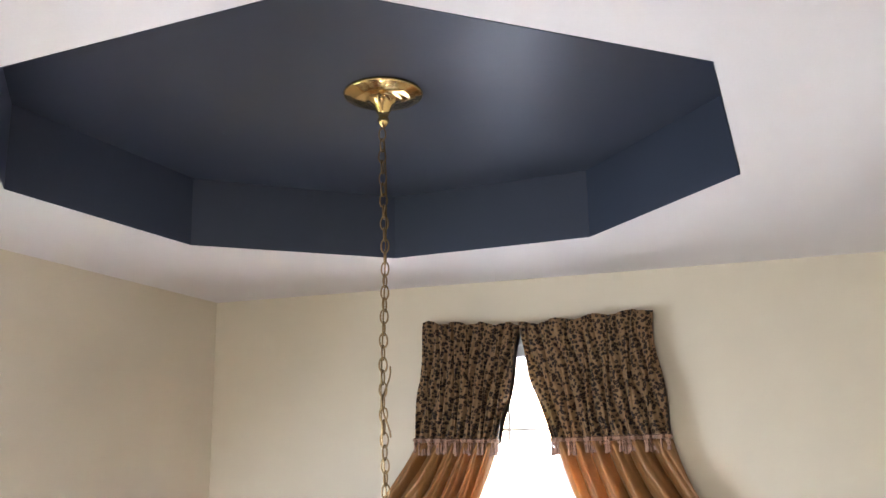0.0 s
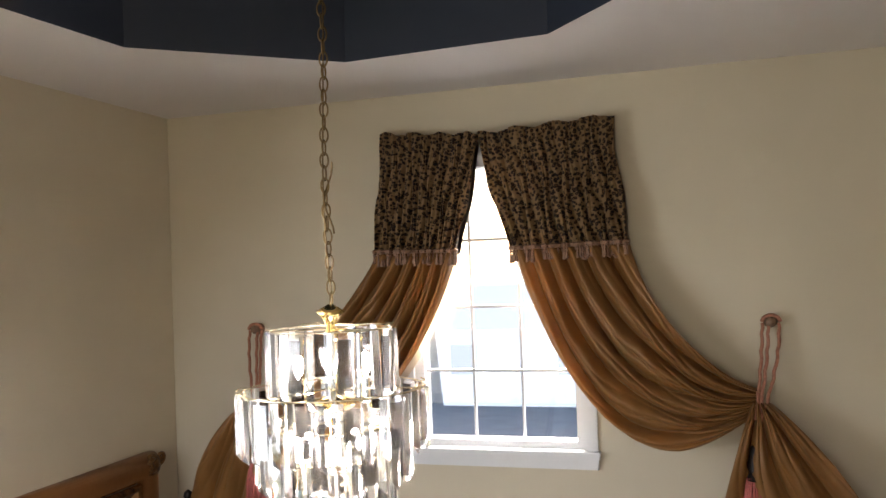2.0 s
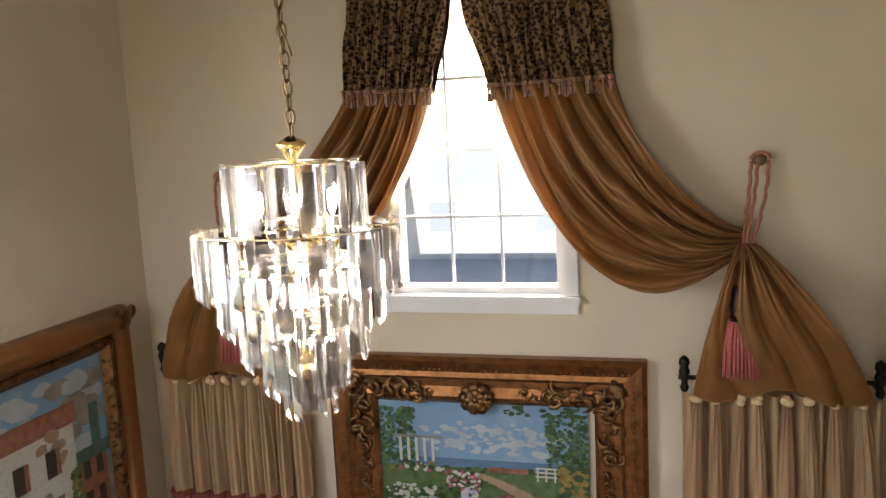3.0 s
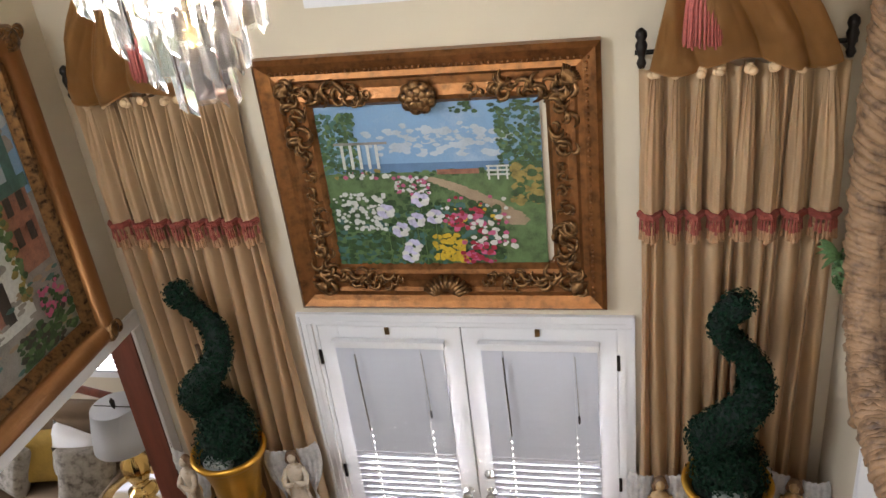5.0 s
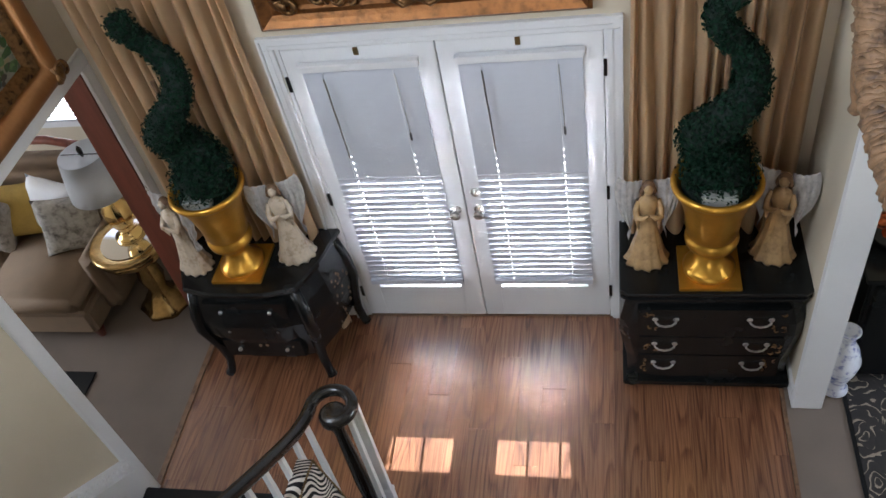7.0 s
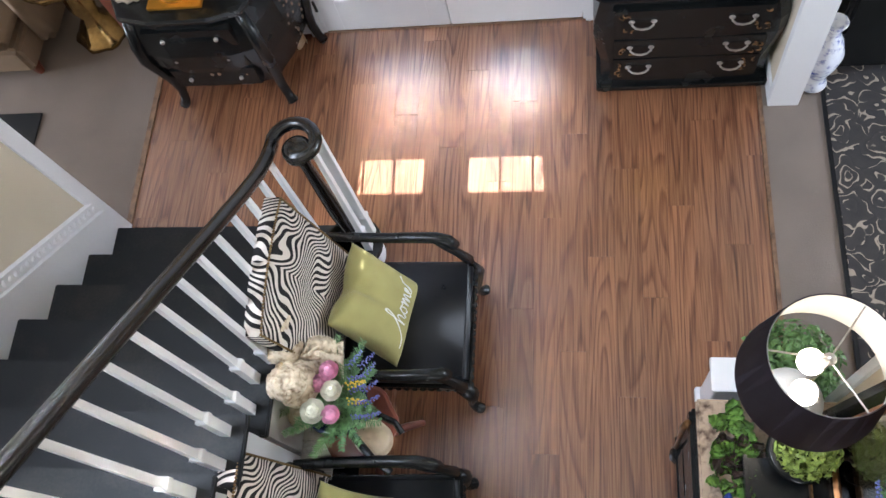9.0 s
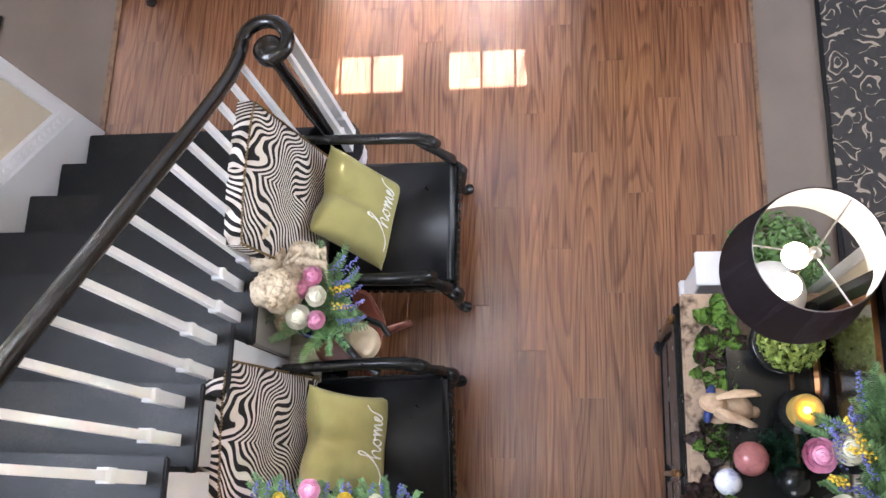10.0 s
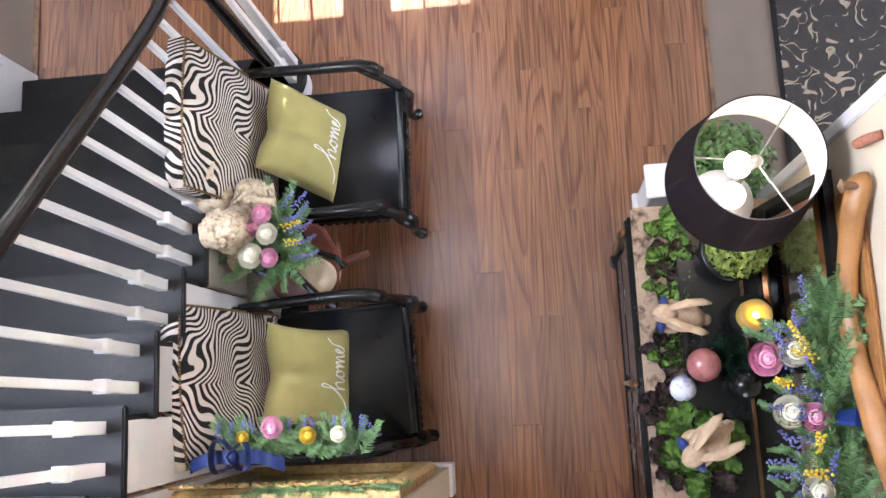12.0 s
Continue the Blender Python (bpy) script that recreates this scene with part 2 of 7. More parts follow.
M["bronze_frame"] = mat("smooth_bronze_gilding", (0.34, 0.155, 0.055), 0.36, metal=0.7, vary=0.18, scale=5, bump=0.05, stretch=(1, 1, 0.3))
M["gold_frame"] = mat("antique_gold_leaf", (0.25, 0.105, 0.034), 0.36, metal=0.75, vary=0.4, scale=22, bump=0.25, second=(0.12, 0.05, 0.018))
M["dark_gold"] = mat("dark_bronze_gilding", (0.20, 0.105, 0.04), 0.36, metal=0.8, vary=0.5, scale=30, bump=0.3, second=(0.03, 0.015, 0.009))
M["walnut"] = mat("carved_brown_wood", (0.17, 0.095, 0.05), 0.5, vary=0.5, scale=18, bump=0.4, second=(0.05, 0.026, 0.015))
M["tan_wood"] = mat("carved_tan_wood", (0.27, 0.16, 0.085), 0.55, vary=0.5, scale=18, bump=0.4, second=(0.08, 0.045, 0.025))
M["gold"] = mat("gold_paint", (0.62, 0.33, 0.045), 0.3, metal=0.8, vary=0.16, scale=7, bump=0.05)
M["pale_gold"] = mat("pale_gold_leaf", (0.50, 0.36, 0.15), 0.4, metal=0.5, vary=0.4, scale=40, bump=0.3, second=(0.24, 0.14, 0.04))
M["brass"] = mat("polished_brass", (0.78, 0.55, 0.22), 0.14, metal=1.0, vary=0.08, bump=0.0)
M["pale_brass"] = mat("thin_plated_brass", (0.80, 0.70, 0.50), 0.2, metal=1.0, vary=0.08, bump=0.0)
M["old_brass"] = mat("antique_brass", (0.40, 0.27, 0.11), 0.2, metal=1.0, vary=0.35, scale=20, bump=0.1)
M["chain"] = mat("aged_brass", (0.22, 0.145, 0.065), 0.38, metal=1.0, vary=0.3)
M["silver"] = mat("pewter", (0.45, 0.43, 0.40), 0.3, metal=1.0, vary=0.3, scale=30)
M["topiary"] = mat("boxwood_leaf", (0.004, 0.021, 0.010), 0.6, vary=0.6, scale=30, bump=0, spec=0.14)
M["soil"] = mat("moss", (0.004, 0.012, 0.008), 0.9, vary=0.5, scale=40, bump=0.8)
M["white_box"] = mat("grey_foam", (0.34, 0.36, 0.34), 0.8)
M["angel"] = mat("ivory_glaze", (0.56, 0.47, 0.36), 0.35, vary=0.25, scale=14, second=(0.30, 0.21, 0.12))
M["angel_tan"] = mat("tan_glaze", (0.44, 0.29, 0.14), 0.3, vary=0.3, scale=14, second=(0.22, 0.13, 0.06))
M["wing"] = mat("white_wing_glaze", (0.72, 0.70, 0.68), 0.4, vary=0.2, scale=40, bump=0.4)
M["blind"] = mat("white_blind", (0.57, 0.59, 0.645), 0.5, vary=0.03, bump=0)
M["glass"] = glass("window_glass")
M["acrylic"] = glass("clear_acrylic", (1.0, 1.0, 1.0), 0.05, 1.40)
M["acrylic"].node_tree.nodes["Principled BSDF"].inputs["Transmission Weight"].default_value = 0.94
M["smoke"] = glass("smoked_acrylic", (0.26, 0.24, 0.23), 0.03, 1.3)
M["mirror"] = mat("mirror_glass", (0.8, 0.8, 0.8), 0.03, metal=1.0, vary=0.0, bump=0)
M["bulb"] = glow("lit_bulb", (1.0, 0.95, 0.88), 13)
M["lampbulb"] = glow("lit_globe_bulb", (1.0, 0.86, 0.64), 0.8)
M["flame"] = glow("candle_glow", (1.0, 0.5, 0.05), 1.4)
M["sofa"] = mat("taupe_sofa", (0.23, 0.165, 0.11), 0.85, vary=0.12, bump=0.3, fine=250)
M["cushion_gold"] = mat("mustard_cushion", (0.42, 0.28, 0.06), 0.7, vary=0.2, bump=0.3)
M["cushion_grey"] = mat("grey_pattern_cushion", (0.32, 0.30, 0.27), 0.8, vary=0.5, scale=18, second=(0.07, 0.06, 0.05))
M["mahogany"] = mat("mahogany", (0.17, 0.045, 0.025), 0.4, vary=0.3, scale=5, stretch=(4, 4, 0.4), bump=0.05)
M["shade_white"] = mat("white_lampshade", (0.75, 0.77, 0.8), 0.8, vary=0.03, bump=0.1)
M["shade_dark"] = mat("plum_lampshade", (0.040, 0.026, 0.042), 0.8, vary=0.2, bump=0.2, fine=300)
M["shade_lining"] = mat("shade_lining", (0.80, 0.77, 0.72), 0.7, vary=0.03, bump=0)
M["marble"] = mat("brown_marble", (0.34, 0.25, 0.18), 0.18, vary=0.3, scale=24, bump=0.02, second=(0.06, 0.035, 0.025), fine=70)
M["lettuce"] = mat("lettuce_leaf", (0.19, 0.36, 0.06), 0.5, vary=0.6, scale=22, bump=0.4, second=(0.07, 0.16, 0.035))
M["lettuce_red"] = mat("red_lettuce_leaf", (0.055, 0.026, 0.024), 0.45, vary=0.5, scale=25, bump=0.4, second=(0.05, 0.06, 0.025))
M["boxwood_lime"] = mat("lime_boxwood_leaf", (0.20, 0.27, 0.05), 0.5, vary=0.5, scale=50, bump=0)
M["boxwood_deep"] = mat("deep_boxwood_leaf", (0.10, 0.19, 0.05), 0.5, vary=0.5, scale=50, bump=0)
M["cypress"] = mat("cypress_sprig", (0.12, 0.23, 0.085), 0.6, vary=0.5, scale=30, bump=0.2)
M["rose_pink"] = mat("pink_rose", (0.76, 0.36, 0.52), 0.6, vary=0.25, scale=30)
M["rose_white"] = mat("white_rose", (0.80, 0.78, 0.64), 0.6, vary=0.12, scale=30)
M["rose_yellow"] = mat("yellow_bloom", (0.70, 0.50, 0.04), 0.6, vary=0.25, scale=60)
M["lavender"] = mat("lavender_bloom", (0.13, 0.14, 0.38), 0.7, vary=0.3, scale=60)
M["ribbon"] = mat("blue_ribbon", (0.015, 0.035, 0.17), 0.4, vary=0.15, bump=0.15)
M["bunny"] = mat("sand_plaster", (0.50, 0.37, 0.25), 0.6, vary=0.2, scale=12, second=(0.32, 0.2, 0.12))
M["stone"] = mat("ivory_stone", (0.56, 0.47, 0.34), 0.7, vary=0.35, scale=30, bump=0.6, second=(0.24, 0.16, 0.09))
M["navy_pot"] = mat("cobalt_pot", (0.008, 0.012, 0.045), 0.12, vary=0.2, bump=0)
M["cream"] = mat("cream_wax", (0.66, 0.56, 0.40), 0.5, vary=0.12, scale=10)
M["ball_rose"] = mat("rose_glazed_ball", (0.32, 0.12, 0.12), 0.15, vary=0.3, scale=30)
M["ball_blue"] = mat("blue_white_porcelain", (0.72, 0.74, 0.80), 0.15, vary=0.1, scale=22, second=(0.04, 0.07, 0.36))
M["honey_wood"] = mat("honey_oak", (0.36, 0.17, 0.055), 0.42, vary=0.25, scale=6, stretch=(3, 3, 0.5), bump=0.05)
M["porcelain"] = mat("white_porcelain", (0.74, 0.74, 0.72), 0.15, vary=0.05)
M["amber"] = mat("amber_flower", (0.55, 0.14, 0.03), 0.6, vary=0.3)
M["porch"] = mat("pale_concrete", (0.33, 0.32, 0.31), 0.85, vary=0.15, scale=2, bump=0.3)
M["grass"] = mat("lawn", (0.08, 0.13, 0.04), 0.95, vary=0.3, scale=3, bump=0.5)
M["brick_far"] = mat("pale_siding", (0.60, 0.54, 0.54), 0.85, vary=0.15, scale=2)
M["roof_far"] = mat("grey_shingle", (0.14, 0.14, 0.15), 0.9, vary=0.3)


# ---- builders ----
def link(name, bm, material, smooth=False):
    me = bpy.data.meshes.new(name)
    bmesh.ops.recalc_face_normals(bm, faces=bm.faces)
    bm.to_mesh(me)
    bm.free()
    for m in material if isinstance(material, (list, tuple)) else [material]:
        me.materials.append(m)
    if smooth:
        me.shade_smooth()
    return new(name, me)


def part(name, bm, material, parent, label="", smooth=False):
    ob = link(name, bm, material, smooth)
    ob.parent = parent
    if label:
        ob["label"] = label
    return ob


def thing(name, at, label, category, group="", turn=0.0):
    ob = new(name)
    ob.empty_display_size = 0.1
    ob.matrix_basis = pose(*at, 0, 0, turn)
    return tagged(ob, label, category, group)


def setting(name, bm, material, label, category="", smooth=False):
    return tagged(link(name, bm, material, smooth), label, category or name.split("_")[0], kind="structure")


def box(bm, x0, x1, y0, y1, z0, z1, mi=0):
    x0, x1, y0, y1, z0, z1 = min(x0, x1), max(x0, x1), min(y0, y1), max(y0, y1), min(z0, z1), max(z0, z1)
    v = [bm.verts.new((x, y, z)) for x in (x0, x1) for y in (y0, y1) for z in (z0, z1)]
    for q in ((0, 1, 3, 2), (4, 6, 7, 5), (0, 4, 5, 1), (2, 3, 7, 6), (0, 2, 6, 4), (1, 5, 7, 3)):
        bm.faces.new([v[i] for i in q]).material_index = mi
    return v


def boxes(*rows, bevel=0.0):
    bm = bmesh.new()
    for r in rows:
        box(bm, *r)
    if bevel:
        bmesh.ops.bevel(bm, geom=bm.edges[:], offset=bevel, segments=2, affect="EDGES", clamp_overlap=True)
    return bm


def lathe(profile, segs=24, at=(0, 0, 0), bm=None, wob=None, sy=1.0):
    """A turned shape from (radius, height) pairs."""
    bm = bm or bmesh.new()
    rings = []
    for r, z in profile:
        ring = []
        for i in range(segs):
            a = 2 * math.pi * i / segs
            k = wob(a, z) if wob else 1
            ring.append(bm.verts.new((at[0] + r * k * math.cos(a), at[1] + sy * r * k * math.sin(a), at[2] + z)))
        rings.append(ring)
    for p, q in zip(rings, rings[1:]):
        for i in range(segs):
            j = (i + 1) % segs
            bm.faces.new((p[i], p[j], q[j], q[i]))
    for ring in (rings[0], rings[-1]):
        bm.faces.new(ring)
    return bm


def tube(pts, rad, segs=8, bm=None, closed=False, flat=1.0):
    """A round bar along points; rad is a number or one for each point."""
    bm = bm or bmesh.new()
    pts = [Vector(p) for p in pts]
    count = len(pts)
    rads = rad if isinstance(rad, (list, tuple)) else [rad] * count
    rings, side = [], None
    for i, p in enumerate(pts):
        a = pts[(i - 1) % count] if closed or i else p
        b = pts[(i + 1) % count] if closed or i < count - 1 else p
        d = (b - a).normalized()
        if side is None:
            side = d.orthogonal().normalized()
        side = (side - d * side.dot(d)).normalized()
        up = d.cross(side)
        rings.append([bm.verts.new(p + rads[i] * (math.cos(2 * math.pi * k / segs) * side + flat * math.sin(2 * math.pi * k / segs) * up)) for k in range(segs)])
    pairs = list(zip(rings, rings[1:])) + ([(rings[-1], rings[0])] if closed else [])
    for p, q in pairs:
        for k in range(segs):
            j = (k + 1) % segs
            bm.faces.new((p[k], p[j], q[j], q[k]))
    if not closed:
        bm.faces.new(rings[0])
        bm.faces.new(rings[-1])
    return bm


def sheet(f, nu, nv, thick=0.0, bm=None):
    """A cloth from f(u, v), with a back when thick."""
    bm = bm or bmesh.new()
    g = [[bm.verts.new(f(i / nu, j / nv)) for j in range(nv + 1)] for i in range(nu + 1)]
    fs = [bm.faces.new((g[i][j], g[i + 1][j], g[i + 1][j + 1], g[i][j + 1])) for i in range(nu) for j in range(nv)]
    if thick:
        bmesh.ops.solidify(bm, geom=fs, thickness=thick)
    return bm


def ball(bm, at, r, sx=1, sy=1, sz=1, u=10, v=7, turn=None):
    m = Matrix.Translation(at) @ (turn or Matrix()) @ Matrix.Diagonal((r * sx, r * sy, r * sz, 1))
    bmesh.ops.create_uvsphere(bm, u_segments=u, v_segments=v, radius=1, matrix=m)
    return bm


def bez(p, q, r, t):
    return tuple((1 - t) ** 2 * a + 2 * t * (1 - t) * b + t * t * c for a, b, c in zip(p, q, r))


def lerp(a, b, t):
    return a + (b - a) * t


def leafy(bm, at, size, count, rng, spread, shape=lambda d: 1.0):
    """Small leaves over a clump of that spread."""
    for _ in range(count):
        d = Vector((rng.gauss(0, 1), rng.gauss(0, 1), rng.gauss(0, 1))).normalized()
        p = Vector(at) + Vector((d.x * spread[0], d.y * spread[1], d.z * spread[2])) * rng.uniform(0.72, 1.05)
        n = (d + Vector((rng.uniform(-0.7, 0.7), rng.uniform(-0.7, 0.7), rng.uniform(-0.7, 0.7)))).normalized()
        s = n.orthogonal().normalized()
        s = Matrix.Rotation(rng.uniform(0, 6.28), 3, n) @ s
        t = n.cross(s)
        k = size * rng.uniform(0.7, 1.3)
        v = [bm.verts.new(p + k * (a * s + b * t + c * n)) for a, b, c in ((-1, 0, 0), (0, 0.55, 0.15), (1, 0, -0.1), (0, -0.55, 0.15))]
        bm.faces.new(v)

# ---- structure ----
XL, XR, TOP, RIM = -1.80, 1.74, 5.447, 5.72   # side walls, ceiling, tray ceiling
YB = -7.0                                      # back wall of the landing

ground = bmesh.new()
box(ground, -300, 300, 0.3, 600, -0.6, -0.5)
box(ground, -300, 300, -300, -7.2, -0.6, -0.5)
box(ground, -300, -6.2, -7.2, 0.3, -0.6, -0.5)
box(ground, 5.2, 300, -7.2, 0.3, -0.6, -0.5)
setting("ground", ground, M["grass"], "green lawn outside the windows", "ground")

sub = boxes((XL, 1.694, YB, 0.2, -0.2, -0.012))
floor = setting("floor", sub, M["walnut"], "reddish brown wood plank floor of the entrance hall", "floor")
setting("floor_living", boxes((-6.1, XL, -2.6, 1.6, -0.2, 0.004)), M["carpet"], "taupe carpet floor of the sitting room", "floor")
setting("floor_dining", boxes((1.694, 5.1, -5, 0.2, -0.2, 0.004)), M["carpet"], "taupe carpet floor of the dining room", "floor")
setting("trim_floor_edge", boxes((XL - 0.02, XL + 0.012, -1.3, -0.02, 0.0, 0.010), (1.684, 1.704, -6, -0.02, 0.0, 0.010)), M["walnut"], "thin wooden threshold strips beside the carpet", "trim")

# front wall with its door and window openings
WX0, WX1, WZ0, WZ1 = -0.45, 0.385, 3.70, 5.13
DW, DH = 0.785, 2.05
fw = boxes((XL - 0.15, -DW, 0, 0.15, 0, RIM), (DW, 5.1, 0, 0.15, 0, RIM), (-DW, DW, 0, 0.15, DH, WZ0), (-DW, WX0, 0, 0.15, WZ0, RIM), (WX1, DW, 0, 0.15, WZ0, RIM), (WX0, WX1, 0, 0.15, WZ1, RIM))
setting("wall_front", fw, M["wall"], "cream painted front wall two storeys high", "wall")
lw = boxes((XL - 0.15, XL, -0.075, -0.002, 0, RIM), (XL - 0.15, XL, -1.28, -0.075, 2.05, RIM), (XL - 0.15, XL, -2.15, -1.28, 0, RIM), (XL - 0.15, XL, YB, -3.55, 0, RIM), (XL - 0.15, XL, -3.55, -2.15, 0, 3.1), (XL - 0.15, XL, -3.55, -2.15, 5.1, RIM))
setting("wall_left", lw, M["wall"], "cream painted side wall above the stairs", "wall")
rw = boxes((XR, XR + 0.13, -0.605, -0.002, 0, RIM), (XR, XR + 0.13, -2.30, -0.605, 2.42, RIM), (XR, XR + 0.13, YB, -2.30, 0, RIM))
setting("wall_right", rw, M["wall"], "cream painted side wall beside the dining room", "wall")
bw = boxes((XL, -0.8, YB - 0.15, YB, 0, RIM), (1.6, XR, YB - 0.15, YB, 0, RIM), (-0.8, 1.6, YB - 0.15, YB, 0, 3.4), (-0.8, 1.6, YB - 0.15, YB, 5.15, RIM))
setting("wall_back", bw, M["wall"], "cream painted wall at the back of the landing", "wall")
setting("wall_landing", boxes((-0.45, 0.36, -3.50, -3.37, 0, 2.62)), M["wall"], "cream wall below the landing", "wall")
setting("floor_landing", boxes((-0.45, XR, -6.99, -3.40, 2.62, 2.9)), M["carpet"], "carpeted upper landing floor", "floor")

# ceiling with a navy octagonal tray
OC, OR, OP = (-0.10, -1.775), 1.11, 18.0
octo = [(OC[0] + OR * math.cos(radians(OP + 45 * i)), OC[1] + OR * math.sin(radians(OP + 45 * i))) for i in range(8)]
cl = bmesh.new()
outer = [(XR + 0.1, 0.1), (XL - 0.1, 0.1), (XL - 0.1, YB), (XR + 0.1, YB)]
owner = (0, 0, 1, 1, 2, 2, 3, 3)
for level in (TOP, TOP + 0.05):
    ov = [cl.verts.new((*p, level)) for p in outer]
    iv = [cl.verts.new((*p, level)) for p in octo]
    for i in range(8):
        j = (i + 1) % 8
        ring = [iv[i], iv[j], ov[owner[j]]] + ([ov[owner[i]]] if owner[i] != owner[j] else [])
        cl.faces.new(ring)
setting("ceiling", cl, M["ceiling"], "white painted flat ceiling round the octagonal tray", "ceiling")
tr = bmesh.new()
lo = [tr.verts.new((OC[0] + (p[0] - OC[0]) * 0.998, OC[1] + (p[1] - OC[1]) * 0.998, TOP - 0.001)) for p in octo]
hi = [tr.verts.new((*p, RIM)) for p in octo]
for i in range(8):
    j = (i + 1) % 8
    tr.faces.new((lo[i], lo[j], hi[j], hi[i]))
tr.faces.new(hi)
setting("ceiling_tray", tr, M["navy"], "navy blue octagonal tray recess in the ceiling", "ceiling")
setting("roof", boxes((-6.4, 5.4, YB - 0.3, 0.3, RIM + 0.02, RIM + 0.2)), M["roof_far"], "roof slab over the house", "roof")

# rooms beside the hall
setting("wall_living", boxes((-6.25, -6.1, -2.6, 1.75, 0, 2.7), (-6.1, XL - 0.15, -2.75, -2.6, 0, 2.7), (-6.1, -4.1, 1.6, 1.75, 0, 2.7), (-2.7, XL - 0.15, 1.6, 1.75, 0, 2.7), (-4.1, -2.7, 1.6, 1.75, 0, 0.42), (-4.1, -2.7, 1.6, 1.75, 2.2, 2.7), (XL - 0.15, XL, 0.152, 1.75, 0, 2.7)), M["wall"], "cream sitting room walls", "wall")
setting("ceiling_living", boxes((-6.25, XL - 0.15, -2.75, 1.75, 2.7, 2.8)), M["ceiling"], "white sitting room ceiling", "ceiling")
setting("wall_dining", boxes((5.1, 5.25, -5.15, -2.5, 0, 2.7), (5.1, 5.25, -0.5, 0.15, 0, 2.7), (5.1, 5.25, -2.5, -0.5, 0, 0.7), (5.1, 5.25, -2.5, -0.5, 2.3, 2.7), (XR + 0.13, 5.1, -5.15, -5, 0, 2.7)), M["wall"], "cream dining room walls", "wall")
setting("ceiling_dining", boxes((XR + 0.13, 5.25, -5.15, -0.002, 2.7, 2.8)), M["ceiling"], "white dining room ceiling", "ceiling")

# trim
tm = boxes((-0.840, -DW, -0.018, 0.0, 0, 2.05), (DW, 0.840, -0.018, 0.0, 0, 2.05), (-0.840, 0.840, -0.018, 0.0, 2.05, 2.102), (-0.855, -0.840, -0.030, 0.0, 0, 2.102), (0.840, 0.855, -0.030, 0.0, 0, 2.102), (-0.855, 0.855, -0.030, 0.0, 2.102, 2.118), (-0.812, -0.804, -0.024, -0.0185, 0, 2.068), (0.804, 0.812, -0.024, -0.0185, 0, 2.068), (-0.812, 0.812, -0.024, -0.0185, 2.07, 2.078), bevel=0.004)
setting("trim_door", tm, M["trim"], "white painted casing round the double door", "trim")
for i, (a, b) in enumerate(((-0.084, -0.005), (-1.355, -1.270))):
    setting("trim_opening", boxes((XL - 0.17 if i else XL - 0.001, XL + 0.02, a, b, 0.006, 2.135 if i else 2.041), bevel=0.004), M["trim"], "white painted casing of the sitting room opening", "trim")
setting("trim_opening", boxes((XL - 0.17, XL + 0.02, -1.272, -0.006, 2.042, 2.13), bevel=0.004), M["trim"], "white painted head casing of the sitting room opening", "trim")
setting("trim_jamb_lining", boxes((XL - 0.16, XL - 0.002, -0.092, -0.0765, 0.006, 2.04)), M["mahogany"], "mahogany stained jamb lining of the sitting room opening", "trim")
setting("trim_post", boxes((XR - 0.012, XR + 0.142, -0.635, -0.590, 0.006, 2.42), bevel=0.004), M["trim"], "white painted jamb of the dining room opening", "trim")
setting("trim_post", boxes((XR - 0.012, XR + 0.142, -2.33, -2.285, 0.006, 2.42), bevel=0.004), M["trim"], "white painted jamb of the dining room opening", "trim")
setting("baseboard", boxes((XR - 0.014, XR, -6, -2.33, 0.01, 0.12), (XR - 0.014, XR, -0.59, -0.015, 0.01, 0.12), (-1.78, -0.866, -0.014, 0, 0.01, 0.12), (0.866, XR - 0.015, -0.014, 0, 0.01, 0.12), (-0.44, 0.36, -3.37, -3.356, 0.0, 0.12), (0.36, 0.374, -3.50, -3.356, 0, 0.12), bevel=0.003), M["trim"], "white painted baseboards", "baseboard")

# upper window
w1 = thing("window_1", (0, 0, 0), "white sash window with small panes above the door", "window")
w1["kind"] = "structure"
part("window_frame", boxes((WX0, WX0 + 0.05, 0.03, 0.13, WZ0, WZ1), (WX1 - 0.05, WX1, 0.03, 0.13, WZ0, WZ1), (WX0 + 0.05, WX1 - 0.05, 0.03, 0.13, WZ0, WZ0 + 0.06), (WX0 + 0.05, WX1 - 0.05, 0.03, 0.13, WZ1 - 0.06, WZ1), bevel=0.004), M["trim"], w1)
part("casing", boxes((WX0 - 0.05, WX0 + 0.012, -0.02, 0.0, WZ0, WZ1 + 0.05), (WX1 - 0.012, WX1 + 0.05, -0.02, 0.0, WZ0, WZ1 + 0.05), (WX0 + 0.012, WX1 - 0.012, -0.02, 0.0, WZ1 - 0.01, WZ1 + 0.05), bevel=0.003), M["trim"], w1)
part("window_sill", boxes((WX0 - 0.06, WX1 + 0.06, -0.05, 0.03, WZ0 - 0.005, WZ0 + 0.03), (WX0 - 0.05, WX1 + 0.05, -0.025, -0.001, WZ0 - 0.055, WZ0 - 0.005), bevel=0.004), M["trim"], w1)
for x in (-0.159, 0.079):
    part("glazing_bar", boxes((x - 0.006, x + 0.006, 0.062, 0.084, WZ0 + 0.06, WZ1 - 0.06)), M["trim"], w1)
for z in (4.087, 4.395, 4.72):
    part("glazing_bar", boxes((WX0 + 0.05, WX1 - 0.05, 0.060, 0.086, z - 0.007, z + 0.007)), M["trim"], w1)
